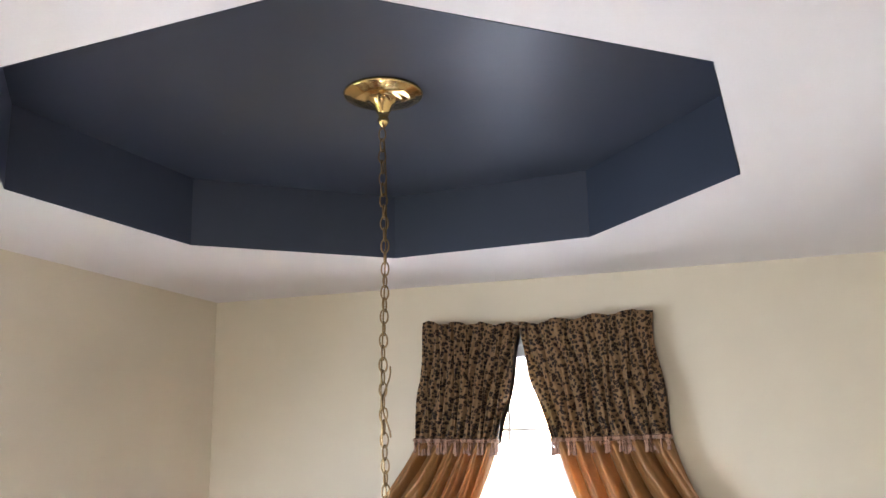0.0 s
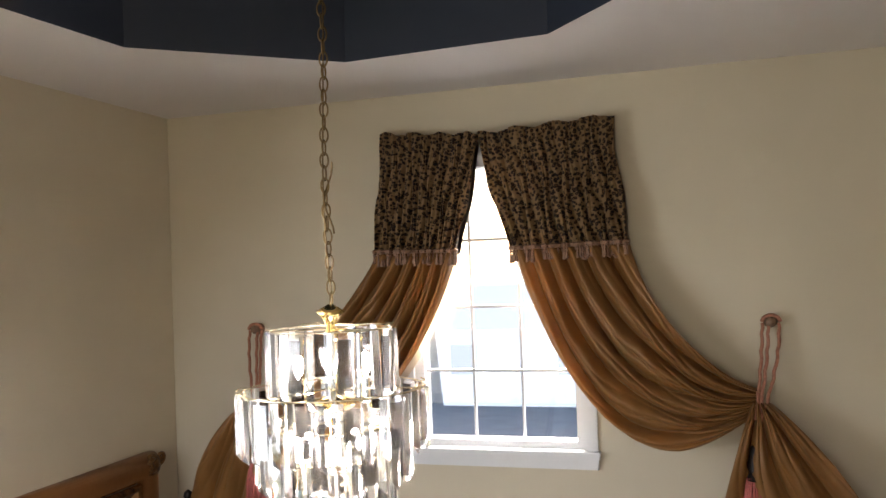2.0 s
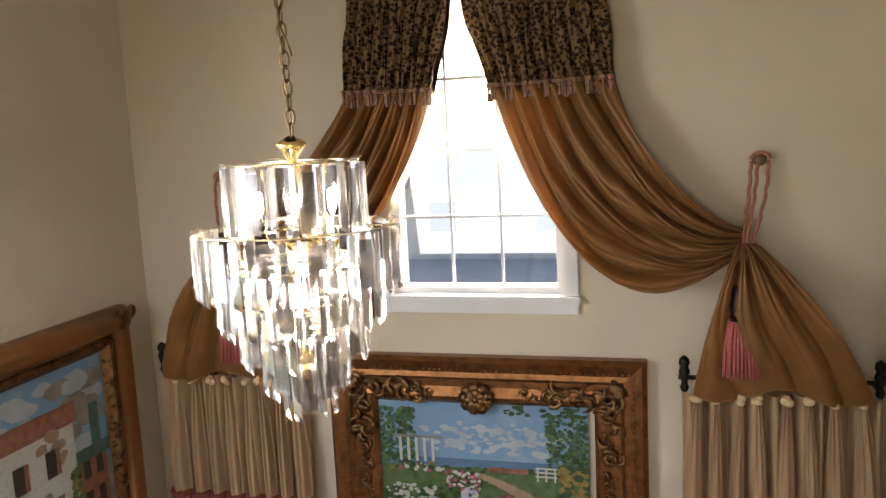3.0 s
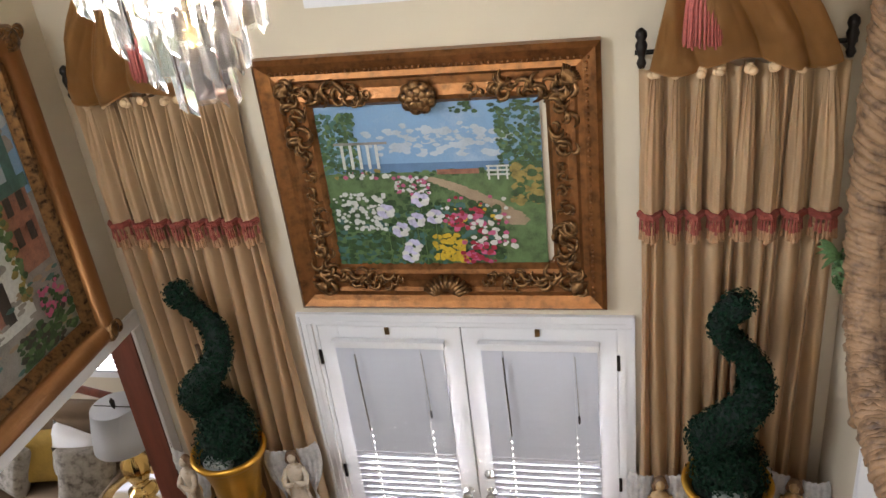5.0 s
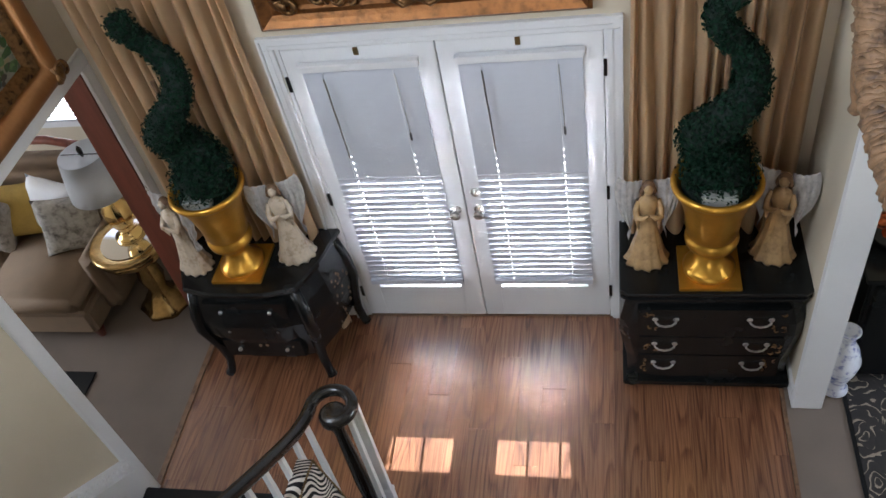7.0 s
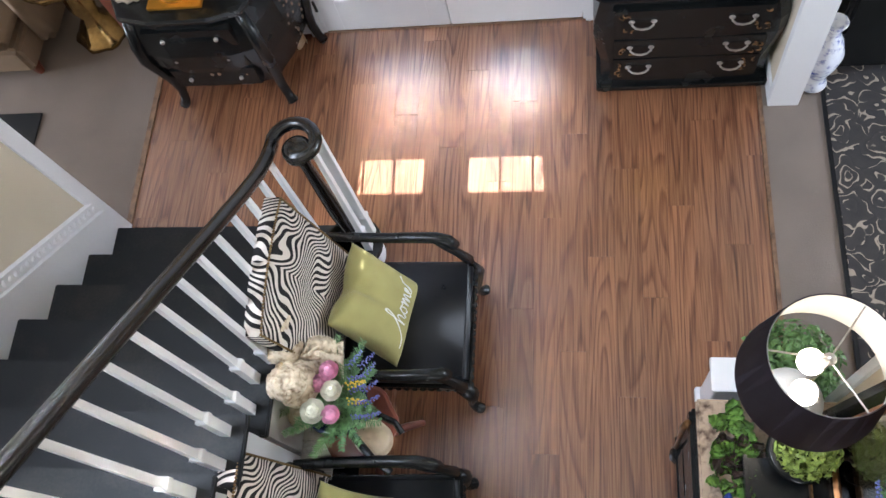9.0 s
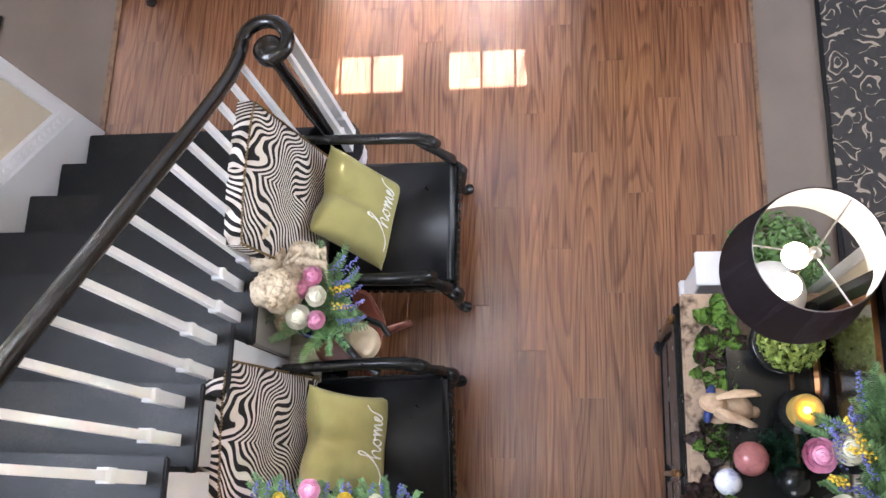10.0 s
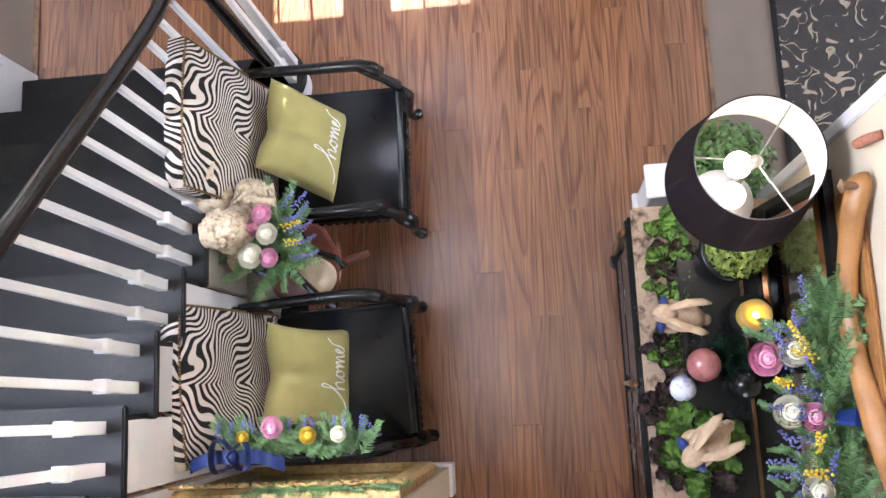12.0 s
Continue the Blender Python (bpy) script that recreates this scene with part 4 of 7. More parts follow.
def top_curtain(s, shift):
    """One panel of the window curtain: leopard head, satin swag drawn to a tie, and the tail on the rod. s: side."""
    def X(x, z=4.0):
        k = min(1.0, max(0.0, (4.66 - z) / 0.6))
        j = min(1.0, max(0.0, (3.9 - z) / 0.4))
        return x if s > 0 else lerp(-0.108 - 0.77 * x, -0.09 - x, k) + 0.06 * j

    rng = random.Random(5 + int(s))
    c = thing("window_curtain", (0, 0, 0), "leopard print and bronze satin curtain drawn aside by a tasselled rope", "curtain", "window curtains")

    def head(u, v):
        t = u
        x = lerp(lerp(-0.068, 0.567, t), lerp(0.085, 0.622, t), v ** 1.2)
        z = lerp(lerp(5.215, 5.25, t) + 0.008 * math.sin(23 * t + s), lerp(4.66, 4.67, t), v)
        amp = 0.016 + 0.014 * v
        return (X(x + 0.008 * math.sin(40 * u + 9 * v), 5.0), -0.088 - 0.02 * v + 0.03 - 2.0 * amp * gather(u + 0.03 * math.sin(7 * u + 5 * v), 11, 0.6) - 0.012 * gather(u + 0.01 * math.sin(9 * v), 25), z)

    part("leopard_head", sheet(head, 200, 24, 0.003), M["leopard"], c, "gathered leopard print heading", smooth=True)
    part("lining", sheet(lambda u, v: (head(u, v)[0], -0.040, head(u, v)[2] - 0.004), 24, 10, 0.004), M["lining"], c, "cream cloth lining")
    braid = lambda t: head(t, 0.995)
    part("braid", tube([(lambda p: (p[0], p[1] - 0.004, p[2]))(head(i / 80, 0.985)) for i in range(81)], 0.011, 6), M["fringe_bronze"], c)
    fringe_row(braid, 0.06, M["fringe_bronze"], c, 62, rng)
    kx, kz = 1.125, 3.985

    def swag(u, v):
        a = bez((0.09, 0, 4.66), (0.505, 0, 3.44), (kx - 0.015, 0, kz - 0.055), v)
        b = bez((0.618, 0, 4.665), (0.765, 0, 4.17), (kx + 0.015, 0, kz + 0.045), v)
        w = u ** (1 - 0.1 * v)
        x, z = lerp(a[0], b[0], w), lerp(a[2], b[2], w)
        belly = math.sin(math.pi * v) * 0.05
        fold = 0.05 - (0.085 * (1 - 0.62 * v ** 3)) * gather(u + 0.07 * math.sin(3.1 * u + 3.4 * v), 6, 0.65) - 0.022 * gather(u + 0.06 * math.sin(6 * v + 3 * u), 13, 0.7) * (0.4 + 0.6 * v)
        ripple = 0.014 * noise.noise((x * 7 + 9 * u, z * 5, s)) + 0.010 * noise.noise((x * 20, z * 20, 3 + s)) * math.sin(math.pi * v)
        return (X(x, z), -0.115 - belly - 0.03 * v + fold + ripple, z + 0.012 * math.sin(17 * u + 6 * v) * math.sin(math.pi * v))

    part("swag", sheet(swag, 190, 70, 0.003), M["satin"], c, "bronze satin swag", smooth=True)

    part("lining", sheet(lambda u, v: (swag(u, v)[0], lerp(-0.045, -0.075, v), swag(u, v)[2]), 20, 30, 0.004), M["lining"], c, "cream cloth lining")

    def tail(u, v):
        x0, x1 = 0.915, 1.615
        spread = math.sin(v * math.pi / 2) ** 0.9
        x = lerp(kx + (u - 0.5) * 0.05, lerp(x0, x1, u), lerp(v, spread, 0.35))
        droop = 0.03 * math.sin(math.pi * u * 3) * v
        z = lerp(kz, 3.335, v ** (1.0 + 0.35 * abs(u - 0.42))) - droop
        fold = 0.035 - 0.075 * (1 - 0.3 * v) * gather(u + 0.10 * math.sin(2.6 * v + 3 * u), 4, 0.6) - 0.02 * gather(u + 0.06 * math.sin(5 * v), 9, 0.7) * (1 - v)
        puff = 0.085 * math.sin(math.pi * min(1, v * 0.95)) ** 0.8
        return (X(x, z), -0.13 - puff + fold + 0.025 * v * noise.noise((x * 5, z * 6, 2 + s)) + 0.012 * v * noise.noise((x * 13, z * 15, 5 + s)), z)

    part("tail", sheet(tail, 130, 56, 0.003), M["satin"], c, "puffed bronze satin tail", smooth=True)
    # rope, hook and tassel
    hx, hz = 1.19, 4.31
    part("hook", lathe([(0.03, 0), (0.028, 0.012), (0.012, 0.02), (0.012, 0.04), (0.024, 0.05), (0.02, 0.06)], 14, bm=None), M["walnut"], c, "carved wooden hook", smooth=True).matrix_basis = pose(X(hx), 0, hz, 90)
    for dx in (-0.035, 0.03, -0.012):
        pts = [bez((hx + dx, -0.05, hz - 0.005), (hx + dx * 1.2, -0.08, hz - 0.15), (kx - 0.01 + dx * 0.3, -0.19, kz - 0.07), i / 14) for i in range(15)]
        part("rope", tube([(X(x) + 0.003 * math.sin(i * 2.2), y, z) for i, (x, y, z) in enumerate(pts)], 0.0075, 7), M["rope"], c, smooth=True)
    part("rope_loop", tube([(X(hx + 0.036 * math.cos(a)), -0.05, hz + 0.028 * math.sin(a)) for a in [math.pi * i / 10 for i in range(11)]], 0.0085, 7), M["rope"], c, smooth=True)
    tx, ty = kx - 0.025, -0.205
    part("tassel_cap", lathe([(0.006, 0.0), (0.026, -0.02), (0.03, -0.06), (0.038, -0.09), (0.034, -0.12), (0.045, -0.15)], 16, (X(tx), ty, kz - 0.16), wob=lambda a, z: 1 + 0.08 * math.sin(8 * a + 60 * z)), M["iron"], c, "dark beaded tassel cap", smooth=True)
    ts = bmesh.new()
    for ring, nn in ((0.04, 26), (0.022, 14)):
        for i in range(nn):
            a = 2 * math.pi * i / nn
            r1 = ring + 0.028 + rng.uniform(-0.006, 0.006)
            tube([(X(tx) + ring * math.cos(a), ty + ring * 0.8 * math.sin(a), kz - 0.30), (X(tx) + r1 * 0.9 * math.cos(a), ty + r1 * 0.6 * math.sin(a), kz - 0.41), (X(tx) + r1 * math.cos(a), ty + r1 * 0.7 * math.sin(a), kz - 0.53 - rng.uniform(0, 0.03))], [0.006, 0.0065, 0.005], 5, ts)
    part("tassel_skirt", ts, M["pink"], c, "rose pink tassel threads", smooth=True)
    return c


top_curtain(1, 0)
top_curtain(-1, -0.06)
part_rod = thing("curtain_rod", (0, 0, 0), "thin white rod holding the window curtains", "curtain rod")
part("rod", tube([(-0.54, -0.055, 5.185), (0.0, -0.055, 5.19), (0.55, -0.055, 5.22)], 0.006, 8), M["trim"], part_rod)
part("bracket", boxes((-0.53, -0.515, -0.055, -0.001, 5.178, 5.192)), M["trim"], part_rod)
part("bracket", boxes((0.53, 0.545, -0.055, -0.001, 5.212, 5.226)), M["trim"], part_rod)


def side_drape(s, shift):
    X = lambda x: (x if s > 0 else -x + shift)
    rng = random.Random(11 + int(s))
    r = thing("drapery_rod", (0, 0, 0), "black iron rod with knob finials beside the painting", "curtain rod", "drapery rods")
    part("rod", tube([(X(0.86), -0.10, 3.395), (X(1.665), -0.10, 3.395)], 0.010, 8), M["iron"], r)
    for x in (0.885, 1.64):
        fin = lathe([(0.012, -0.06), (0.02, -0.04), (0.012, -0.02), (0.018, 0.0), (0.024, 0.03), (0.016, 0.05), (0.024, 0.065), (0.02, 0.085), (0.004, 0.098)], 12, (X(x), -0.125, 3.40))
        part("finial", fin, M["iron"], r, "black turned finial", smooth=True)
        part("bracket", tube([(X(x), -0.12, 3.36), (X(x), -0.002, 3.36)], 0.008, 7), M["iron"], r)
    d = thing("drape", (0, 0, 0), "tan silk floor length drape with a knotted valance and red fringe", "curtain", "side drapes")

    def low(u, v):
        x = lerp(0.875, 1.66, u)
        z = lerp(3.33, 0.012, v)
        k = 0.9 - 2.0 * gather(u + 0.012 * math.sin(5 * v + 5 * u) + 0.02 * math.sin(11 * u), 12, 0.75)
        x += 0.010 * math.sin(5 * v + 30 * u)
        return (X(x), -0.078 + 0.042 * k + 0.01 * math.sin(3 * v + 12 * u), z)

    part("panel", sheet(low, 176, 26, 0.003), M["drape"], d, "pleated tan silk panel", smooth=True)
    knots = (0.06, 0.165, 0.295, 0.38, 0.53, 0.64, 0.77, 0.905)
    edges = (0.0, 0.13, 0.235, 0.34, 0.455, 0.59, 0.705, 0.835, 1.0)
    for k, (a, b) in zip(knots, zip(edges, edges[1:])):
        kx = lerp(0.89, 1.65, k)

        def strip(u, v, a=a, b=b, kx=kx):
            x = lerp(kx + (u - 0.5) * 0.03, lerp(lerp(0.865, 1.675, a) + 0.010, lerp(0.865, 1.675, b) - 0.010, u), min(1, v * 1.6) ** 0.7)
            bulge = math.sin(math.pi * u) * 0.055 * min(1, 0.35 + v)
            return (X(x), -0.105 - bulge + 0.010 * pleat(u, 3) * (1 - 0.5 * v), lerp(3.30, 2.715, v))

        part("valance_strip", sheet(strip, 24, 18, 0.003), M["drape"], d, "gathered tan silk valance", smooth=True)
        kb = bmesh.new()
        for j in range(3):
            ball(kb, (X(kx) + rng.uniform(-0.012, 0.012), -0.125 - 0.01 * j, 3.312 + rng.uniform(-0.010, 0.012)), 0.020, 1.0, 0.7, rng.uniform(0.6, 1.0), 9, 6, Matrix.Rotation(rng.uniform(-0.8, 0.8), 4, "Y"))
        part("knot", kb, M["drape"], d, "knotted silk tab", smooth=True)
        line = lambda t, f=strip: f(t, 0.998)
        part("braid", tube([(p[0], p[1] - 0.006, p[2] - 0.012) for p in (strip(i / 12, 1.0) for i in range(13))], [0.017] * 13, 6), M["fringe"], d, "red braid")
        fringe_row(lambda t, f=strip: (f(t, 1)[0], f(t, 1)[1] - 0.004, 2.70), 0.07, M["fringe"], d, 7, rng, "red_fringe")
        fringe_row(lambda t, f=strip: (f(t, 1)[0], f(t, 1)[1], 2.668), 0.085, M["fringe_tan"], d, 8, rng, "tan_fringe")
    return d


side_drape(1, 0)
side_drape(-1, -0.015)


# ---- pictures ----
def frame_ring(bm, a0, a1, c0, c1, steps, put):
    """A mitred frame round a rectangle; steps: (inset, height) pairs."""
    rings = []
    for inset, h in steps:
        rings.append([bm.verts.new(put(x, z, h)) for x, z in ((a0 + inset, c0 + inset), (a1 - inset, c0 + inset), (a1 - inset, c1 - inset), (a0 + inset, c1 - inset))])
    for p, q in zip(rings, rings[1:]):
        for i in range(4):
            j = (i + 1) % 4
            bm.faces.new((p[i], p[j], q[j], q[i]))


def scroll(bm, put, x, z, h, size, turn, rng, flip=1):
    """A carved curling leaf lying on a frame."""
    pts, rads = [], []
    for i in range(9):
        t = i / 8
        a = turn + flip * t * 3.6
        r = size * (1 - 0.68 * t)
        pts.append(put(x + r * math.cos(a), z + r * math.sin(a), h + size * 0.25 * math.sin(math.pi * t)))
        rads.append(size * (0.07 + 0.20 * math.sin(math.pi * min(1, t * 1.1))))
    tube(pts, rads, 6, bm)


def rosette(bm, put, x, z, h, size, petals=7):
    for ring, k in ((1.0, petals), (0.55, petals - 2)):
        for i in range(k):
            a = 2 * math.pi * i / k + ring
            p = put(x + size * 0.55 * ring * math.cos(a), z + size * 0.5 * ring * math.sin(a), h + size * (0.35 - 0.2 * ring))
            ball(bm, p, size * 0.34, 1, 0.6, 0.9, 8, 5)
    ball(bm, put(x, z, h + size * 0.3), size * 0.2, u=8, v=5)


def carve(bm, put, spots, rng, size, h):
    for x, z in spots:
        for _ in range(6):
            scroll(bm, put, x + rng.uniform(-1, 1) * size * 0.8, z + rng.uniform(-1, 1) * size * 0.8, h, size * rng.uniform(0.55, 1.0), rng.uniform(0, 6.28), rng, rng.choice((-1, 1)))


def blob(bm, put, x, z, h, rx, rz, mi, n=9, rng=random):
    """One dab of paint."""
    v = [bm.verts.new(put(x + rx * rng.uniform(0.75, 1.15) * math.cos(2 * math.pi * i / n), z + rz * rng.uniform(0.75, 1.15) * math.sin(2 * math.pi * i / n), h)) for i in range(n)]
    bm.faces.new(v).material_index = mi


def paint(name, colour, vary=0.3, scale=20.0, second=None):
    return mat("oil_" + name, tuple(0.68 * c for c in colour), 0.45, vary=vary, scale=scale, bump=0.25, fine=120, second=tuple(0.68 * c for c in second) if second else None)


P = [paint("sky", (0.24, 0.42, 0.64), 0.2, 5, (0.40, 0.53, 0.68)), paint("cloud", (0.54, 0.60, 0.65), 0.2, 9), paint("sea", (0.13, 0.25, 0.42), 0.2, 14),
     paint("lawn", (0.12, 0.20, 0.07), 0.45, 22), paint("bush", (0.045, 0.10, 0.028), 0.6, 30), paint("path", (0.42, 0.30, 0.19), 0.25, 14),
     paint("white", (0.72, 0.72, 0.66), 0.15, 50), paint("iris", (0.62, 0.58, 0.80), 0.3, 40), paint("red", (0.45, 0.03, 0.06), 0.3, 50),
     paint("yellow", (0.66, 0.45, 0.03), 0.3, 50), paint("pink", (0.62, 0.12, 0.24), 0.3, 50), paint("ochre", (0.33, 0.24, 0.06), 0.5, 30),
     paint("stonework", (0.33, 0.30, 0.26), 0.45, 9), paint("brick", (0.36, 0.15, 0.09), 0.35, 30), paint("teal", (0.07, 0.17, 0.14), 0.3, 20), paint("umber", (0.05, 0.035, 0.025), 0.4, 20)]

pc = thing("painting", (0, 0, 0), "garden landscape painting in a heavy carved gilt frame", "painting")
put = lambda x, z, h: (x, -h, z)
bm = bmesh.new()
frame_ring(bm, -0.785, 0.728, 2.177, 3.444, ((0, 0.0), (0, 0.055), (0.02, 0.075), (0.05, 0.06), (0.075, 0.05), (0.10, 0.055), (0.115, 0.04), (0.15, 0.038), (0.195, 0.05), (0.215, 0.045), (0.235, 0.02), (0.235, 0.0)), put)
part("frame", bm, M["gold_frame"], pc, "stepped gilt frame")
rng = random.Random(3)
for sx in (-1, 1):
    for sz in (-1, 1):
        bm = bmesh.new()
        fx, fz = (0.728 - 0.165 if sx > 0 else -0.785 + 0.165), (3.444 - 0.17 if sz > 0 else 2.177 + 0.165)
        carve(bm, put, [(fx, fz), (fx - sx * 0.09, fz), (fx, fz - sz * 0.09), (fx - sx * 0.18, fz), (fx, fz - sz * 0.18), (fx + sx * 0.02, fz + sz * 0.02), (fx, fz - sz * 0.26), (fx - sx * 0.27, fz)], rng, 0.05, 0.052)
        for k in range(9):
            a = radians(10 + 70 * k / 8)
            p0, p1 = (fx + sx * 0.01, fz + sz * 0.01), (fx + sx * 0.085 * math.cos(a), fz + sz * 0.085 * math.sin(a))
            tube([put(*p0, 0.06), put(lerp(p0[0], p1[0], 0.5), lerp(p0[1], p1[1], 0.5), 0.078), put(*p1, 0.055)], [0.004, 0.010, 0.004], 6, bm)
        part("corner_carving", bm, M["dark_gold"], pc, "dark bronze acanthus carving", smooth=True)["kind"] = "stuff"
for x in (-0.612, 0.558):
    bm = bmesh.new()
    for k in range(3):
        carve(bm, put, [(x, 2.70 + 0.09 * k)], rng, 0.030, 0.05)
    part("side_carving", bm, M["dark_gold"], pc, "small bronze leaf carving", smooth=True)["kind"] = "stuff"
for z in (3.256, 2.350):
    for x in (-0.30, 0.23):
        bm = bmesh.new()
        carve(bm, put, [(x - 0.03, z), (x + 0.03, z)], rng, 0.030, 0.05)
        part("side_carving", bm, M["dark_gold"], pc, "small bronze leaf carving", smooth=True)["kind"] = "stuff"
for x, z, petals in ((-0.045, 3.25, 9), (-0.02, 2.30, 0)):
    bm = bmesh.new()
    if petals:
        rosette(bm, put, x, z, 0.06, 0.098, petals)
    for k in range(0 if petals else 11):
        a = radians(8 + 164 * k / 10)
        tube([put(x, z - 0.02, 0.055), put(x + 0.06 * math.cos(a), z - 0.02 + 0.05 * math.sin(a), 0.10), put(x + 0.115 * math.cos(a), z - 0.02 + 0.09 * math.sin(a), 0.062)], [0.006, 0.014, 0.010], 7, bm)
    part("rosette", bm, M["dark_gold"], pc, "carved flower boss" if petals else "carved shell boss", smooth=True)["kind"] = "stuff"
bm = bmesh.new()
for i in range(52):
    ball(bm, put(-0.70 + i * 0.027, 3.38, 0.062), 0.008, u=6, v=4)
for i in range(42):
    ball(bm, put(0.668, 2.25 + i * 0.027, 0.062), 0.008, u=6, v=4)
part("beading", bm, M["gold_frame"], pc, smooth=True)["kind"] = "stuff"
bm = bmesh.new()
A0, A1, C0, C1 = -0.555, 0.465, 2.405, 3.215
at = lambda u, w: (lerp(A0, A1, u), lerp(C0, C1, w))


def band(bm, w0, w1, h, mi):
    box(bm, A0, A1, -h - 0.0005, -h, lerp(C0, C1, w0), lerp(C0, C1, w1), mi)


band(bm, 0.60, 1.0, 0.012, 0)
band(bm, 0.57, 0.645, 0.0135, 2)
band(bm, 0.0, 0.59, 0.0138, 3)


def dabs(count, u0, u1, w0, w1, h, size, colours, squash=0.85, points=8):
    """Paint dabs scattered over a patch of the canvas."""
    for k in range(count):
        x, z = at(min(0.99, max(0.01, rng.uniform(u0, u1))), min(0.99, max(0.01, rng.uniform(w0, w1))))
        r = size * rng.uniform(0.6, 1.3)
        blob(bm, put, min(A1 - r, max(A0 + r, x)), min(C1 - r, max(C0 + r, z)), h + 0.000008 * k, r, r * squash, rng.choice(colours), points, rng)


dabs(110, 0.22, 0.86, 0.69, 0.84, 0.0142, 0.026, (1, 1, 0), 0.5, 14)
dabs(50, 0.36, 0.72, 0.77, 0.88, 0.0151, 0.020, (1, 1, 0), 0.5, 14)
dabs(60, 0.0, 1.0, 0.57, 0.60, 0.0150, 0.014, (4, 3, 4), 0.6)
dabs(300, 0.0, 0.18, 0.60, 0.95, 0.0156, 0.012, (4, 4, 14, 3))
dabs(330, 0.81, 1.0, 0.56, 0.94, 0.0172, 0.012, (4, 4, 14, 3))
dabs(70, 0.86, 1.0, 0.38, 0.62, 0.0200, 0.022, (4, 11, 11))
dabs(40, 0.62, 0.98, 0.93, 0.99, 0.0195, 0.014, (4,), 0.6)
for k in range(22):
    blob(bm, put, *at(0.50 + 0.018 * k, 0.545 - 0.0075 * k - 0.0006 * k * k * 0.4), 0.0152 + 0.00004 * k, 0.035 + 0.0012 * k, 0.012 + 0.0007 * k, 5, 12, rng)
for k in range(5):
    box(bm, *[lerp(A0, A1, 0.10 + 0.04 * k + d) for d in (0, 0.014)], -0.0205, -0.020, lerp(C0, C1, 0.62), lerp(C0, C1, 0.765), 6)
box(bm, lerp(A0, A1, 0.07), lerp(A0, A1, 0.32), -0.0207, -0.0202, lerp(C0, C1, 0.765), lerp(C0, C1, 0.78), 12)
dabs(30, 0.05, 0.34, 0.56, 0.61, 0.0209, 0.011, (4, 11, 10, 6))
box(bm, lerp(A0, A1, 0.53), lerp(A0, A1, 0.72), -0.0200, -0.0195, lerp(C0, C1, 0.575), lerp(C0, C1, 0.605), 13)
dabs(430, 0.0, 0.80, 0.0, 0.40, 0.0212, 0.019, (4, 4, 4, 14))
dabs(120, 0.05, 0.45, 0.34, 0.47, 0.0247, 0.013, (4, 4, 3))
dabs(90, 0.33, 0.49, 0.46, 0.57, 0.0258, 0.009, (10, 6, 4, 6))
dabs(100, 0.03, 0.28, 0.24, 0.47, 0.0266, 0.0115, (6,))
dabs(80, 0.02, 0.35, 0.01, 0.22, 0.0275, 0.016, (4, 3, 14), 0.6)
dabs(40, 0.52, 0.85, 0.26, 0.44, 0.0282, 0.010, (6, 8, 10, 9))
dabs(34, 0.56, 0.72, 0.22, 0.37, 0.0286, 0.015, (8, 8, 10))
dabs(46, 0.66, 0.88, 0.12, 0.32, 0.0290, 0.014, (6, 6, 10))
dabs(90, 0.48, 0.63, 0.02, 0.20, 0.0296, 0.013, (9,))
dabs(40, 0.61, 0.76, 0.02, 0.16, 0.0304, 0.013, (10, 8))
for u, w in ((0.27, 0.36), (0.33, 0.24), (0.38, 0.13), (0.41, 0.30), (0.44, 0.43), (0.50, 0.32), (0.36, 0.07)):
    x, z = at(u, w)
    box(bm, x - 0.002, x + 0.002, -0.0309, -0.0306, C0 + 0.01, z, 3)
    for k in range(7):
        a = k * 0.9 + rng.uniform(-0.2, 0.2)
        blob(bm, put, x + 0.026 * math.cos(a), z + 0.024 * math.sin(a), 0.0312 + 0.00006 * k, 0.021, 0.016, 7 if k % 3 else 6, 10, rng)
for u in (0.76, 0.80, 0.84):
    box(bm, lerp(A0, A1, u), lerp(A0, A1, u + 0.008), -0.0265, -0.026, lerp(C0, C1, 0.54), lerp(C0, C1, 0.62), 6)
for w in (0.565, 0.59, 0.615):
    box(bm, lerp(A0, A1, 0.755), lerp(A0, A1, 0.855), -0.0268, -0.0262, lerp(C0, C1, w), lerp(C0, C1, w + 0.010), 6)
part("canvas", bm, P, pc, "flower garden scene with irises, a pergola and the sea")

pl = thing("painting", (0, 0, 0), "village street painting in a rounded gilt frame", "painting")
LX = XL + 0.003
put2 = lambda y, z, h: (LX + h, y, z)
Y1, Y2, Z1, Z2 = -1.86, -0.245, 2.13, 3.72
bm = bmesh.new()
frame_ring(bm, Y1, Y2, Z1, Z2, [(0, 0.0), (0, 0.02)] + [(0.06 - 0.06 * math.cos(radians(15 * k)), 0.025 + 0.06 * math.sin(radians(15 * k))) for k in range(13)] + [(0.13, 0.03)], put2)
part("frame", bm, M["bronze_frame"], pl, "smooth half-round bronze moulding", smooth=True)
bm = bmesh.new()
frame_ring(bm, Y1 + 0.13, Y2 - 0.13, Z1 + 0.13, Z2 - 0.13, ((0, 0.045), (0.008, 0.06), (0.03, 0.055), (0.045, 0.035), (0.06, 0.02)), put2)
part("inner_frame", bm, M["dark_gold"], pl, "dark carved inner moulding")
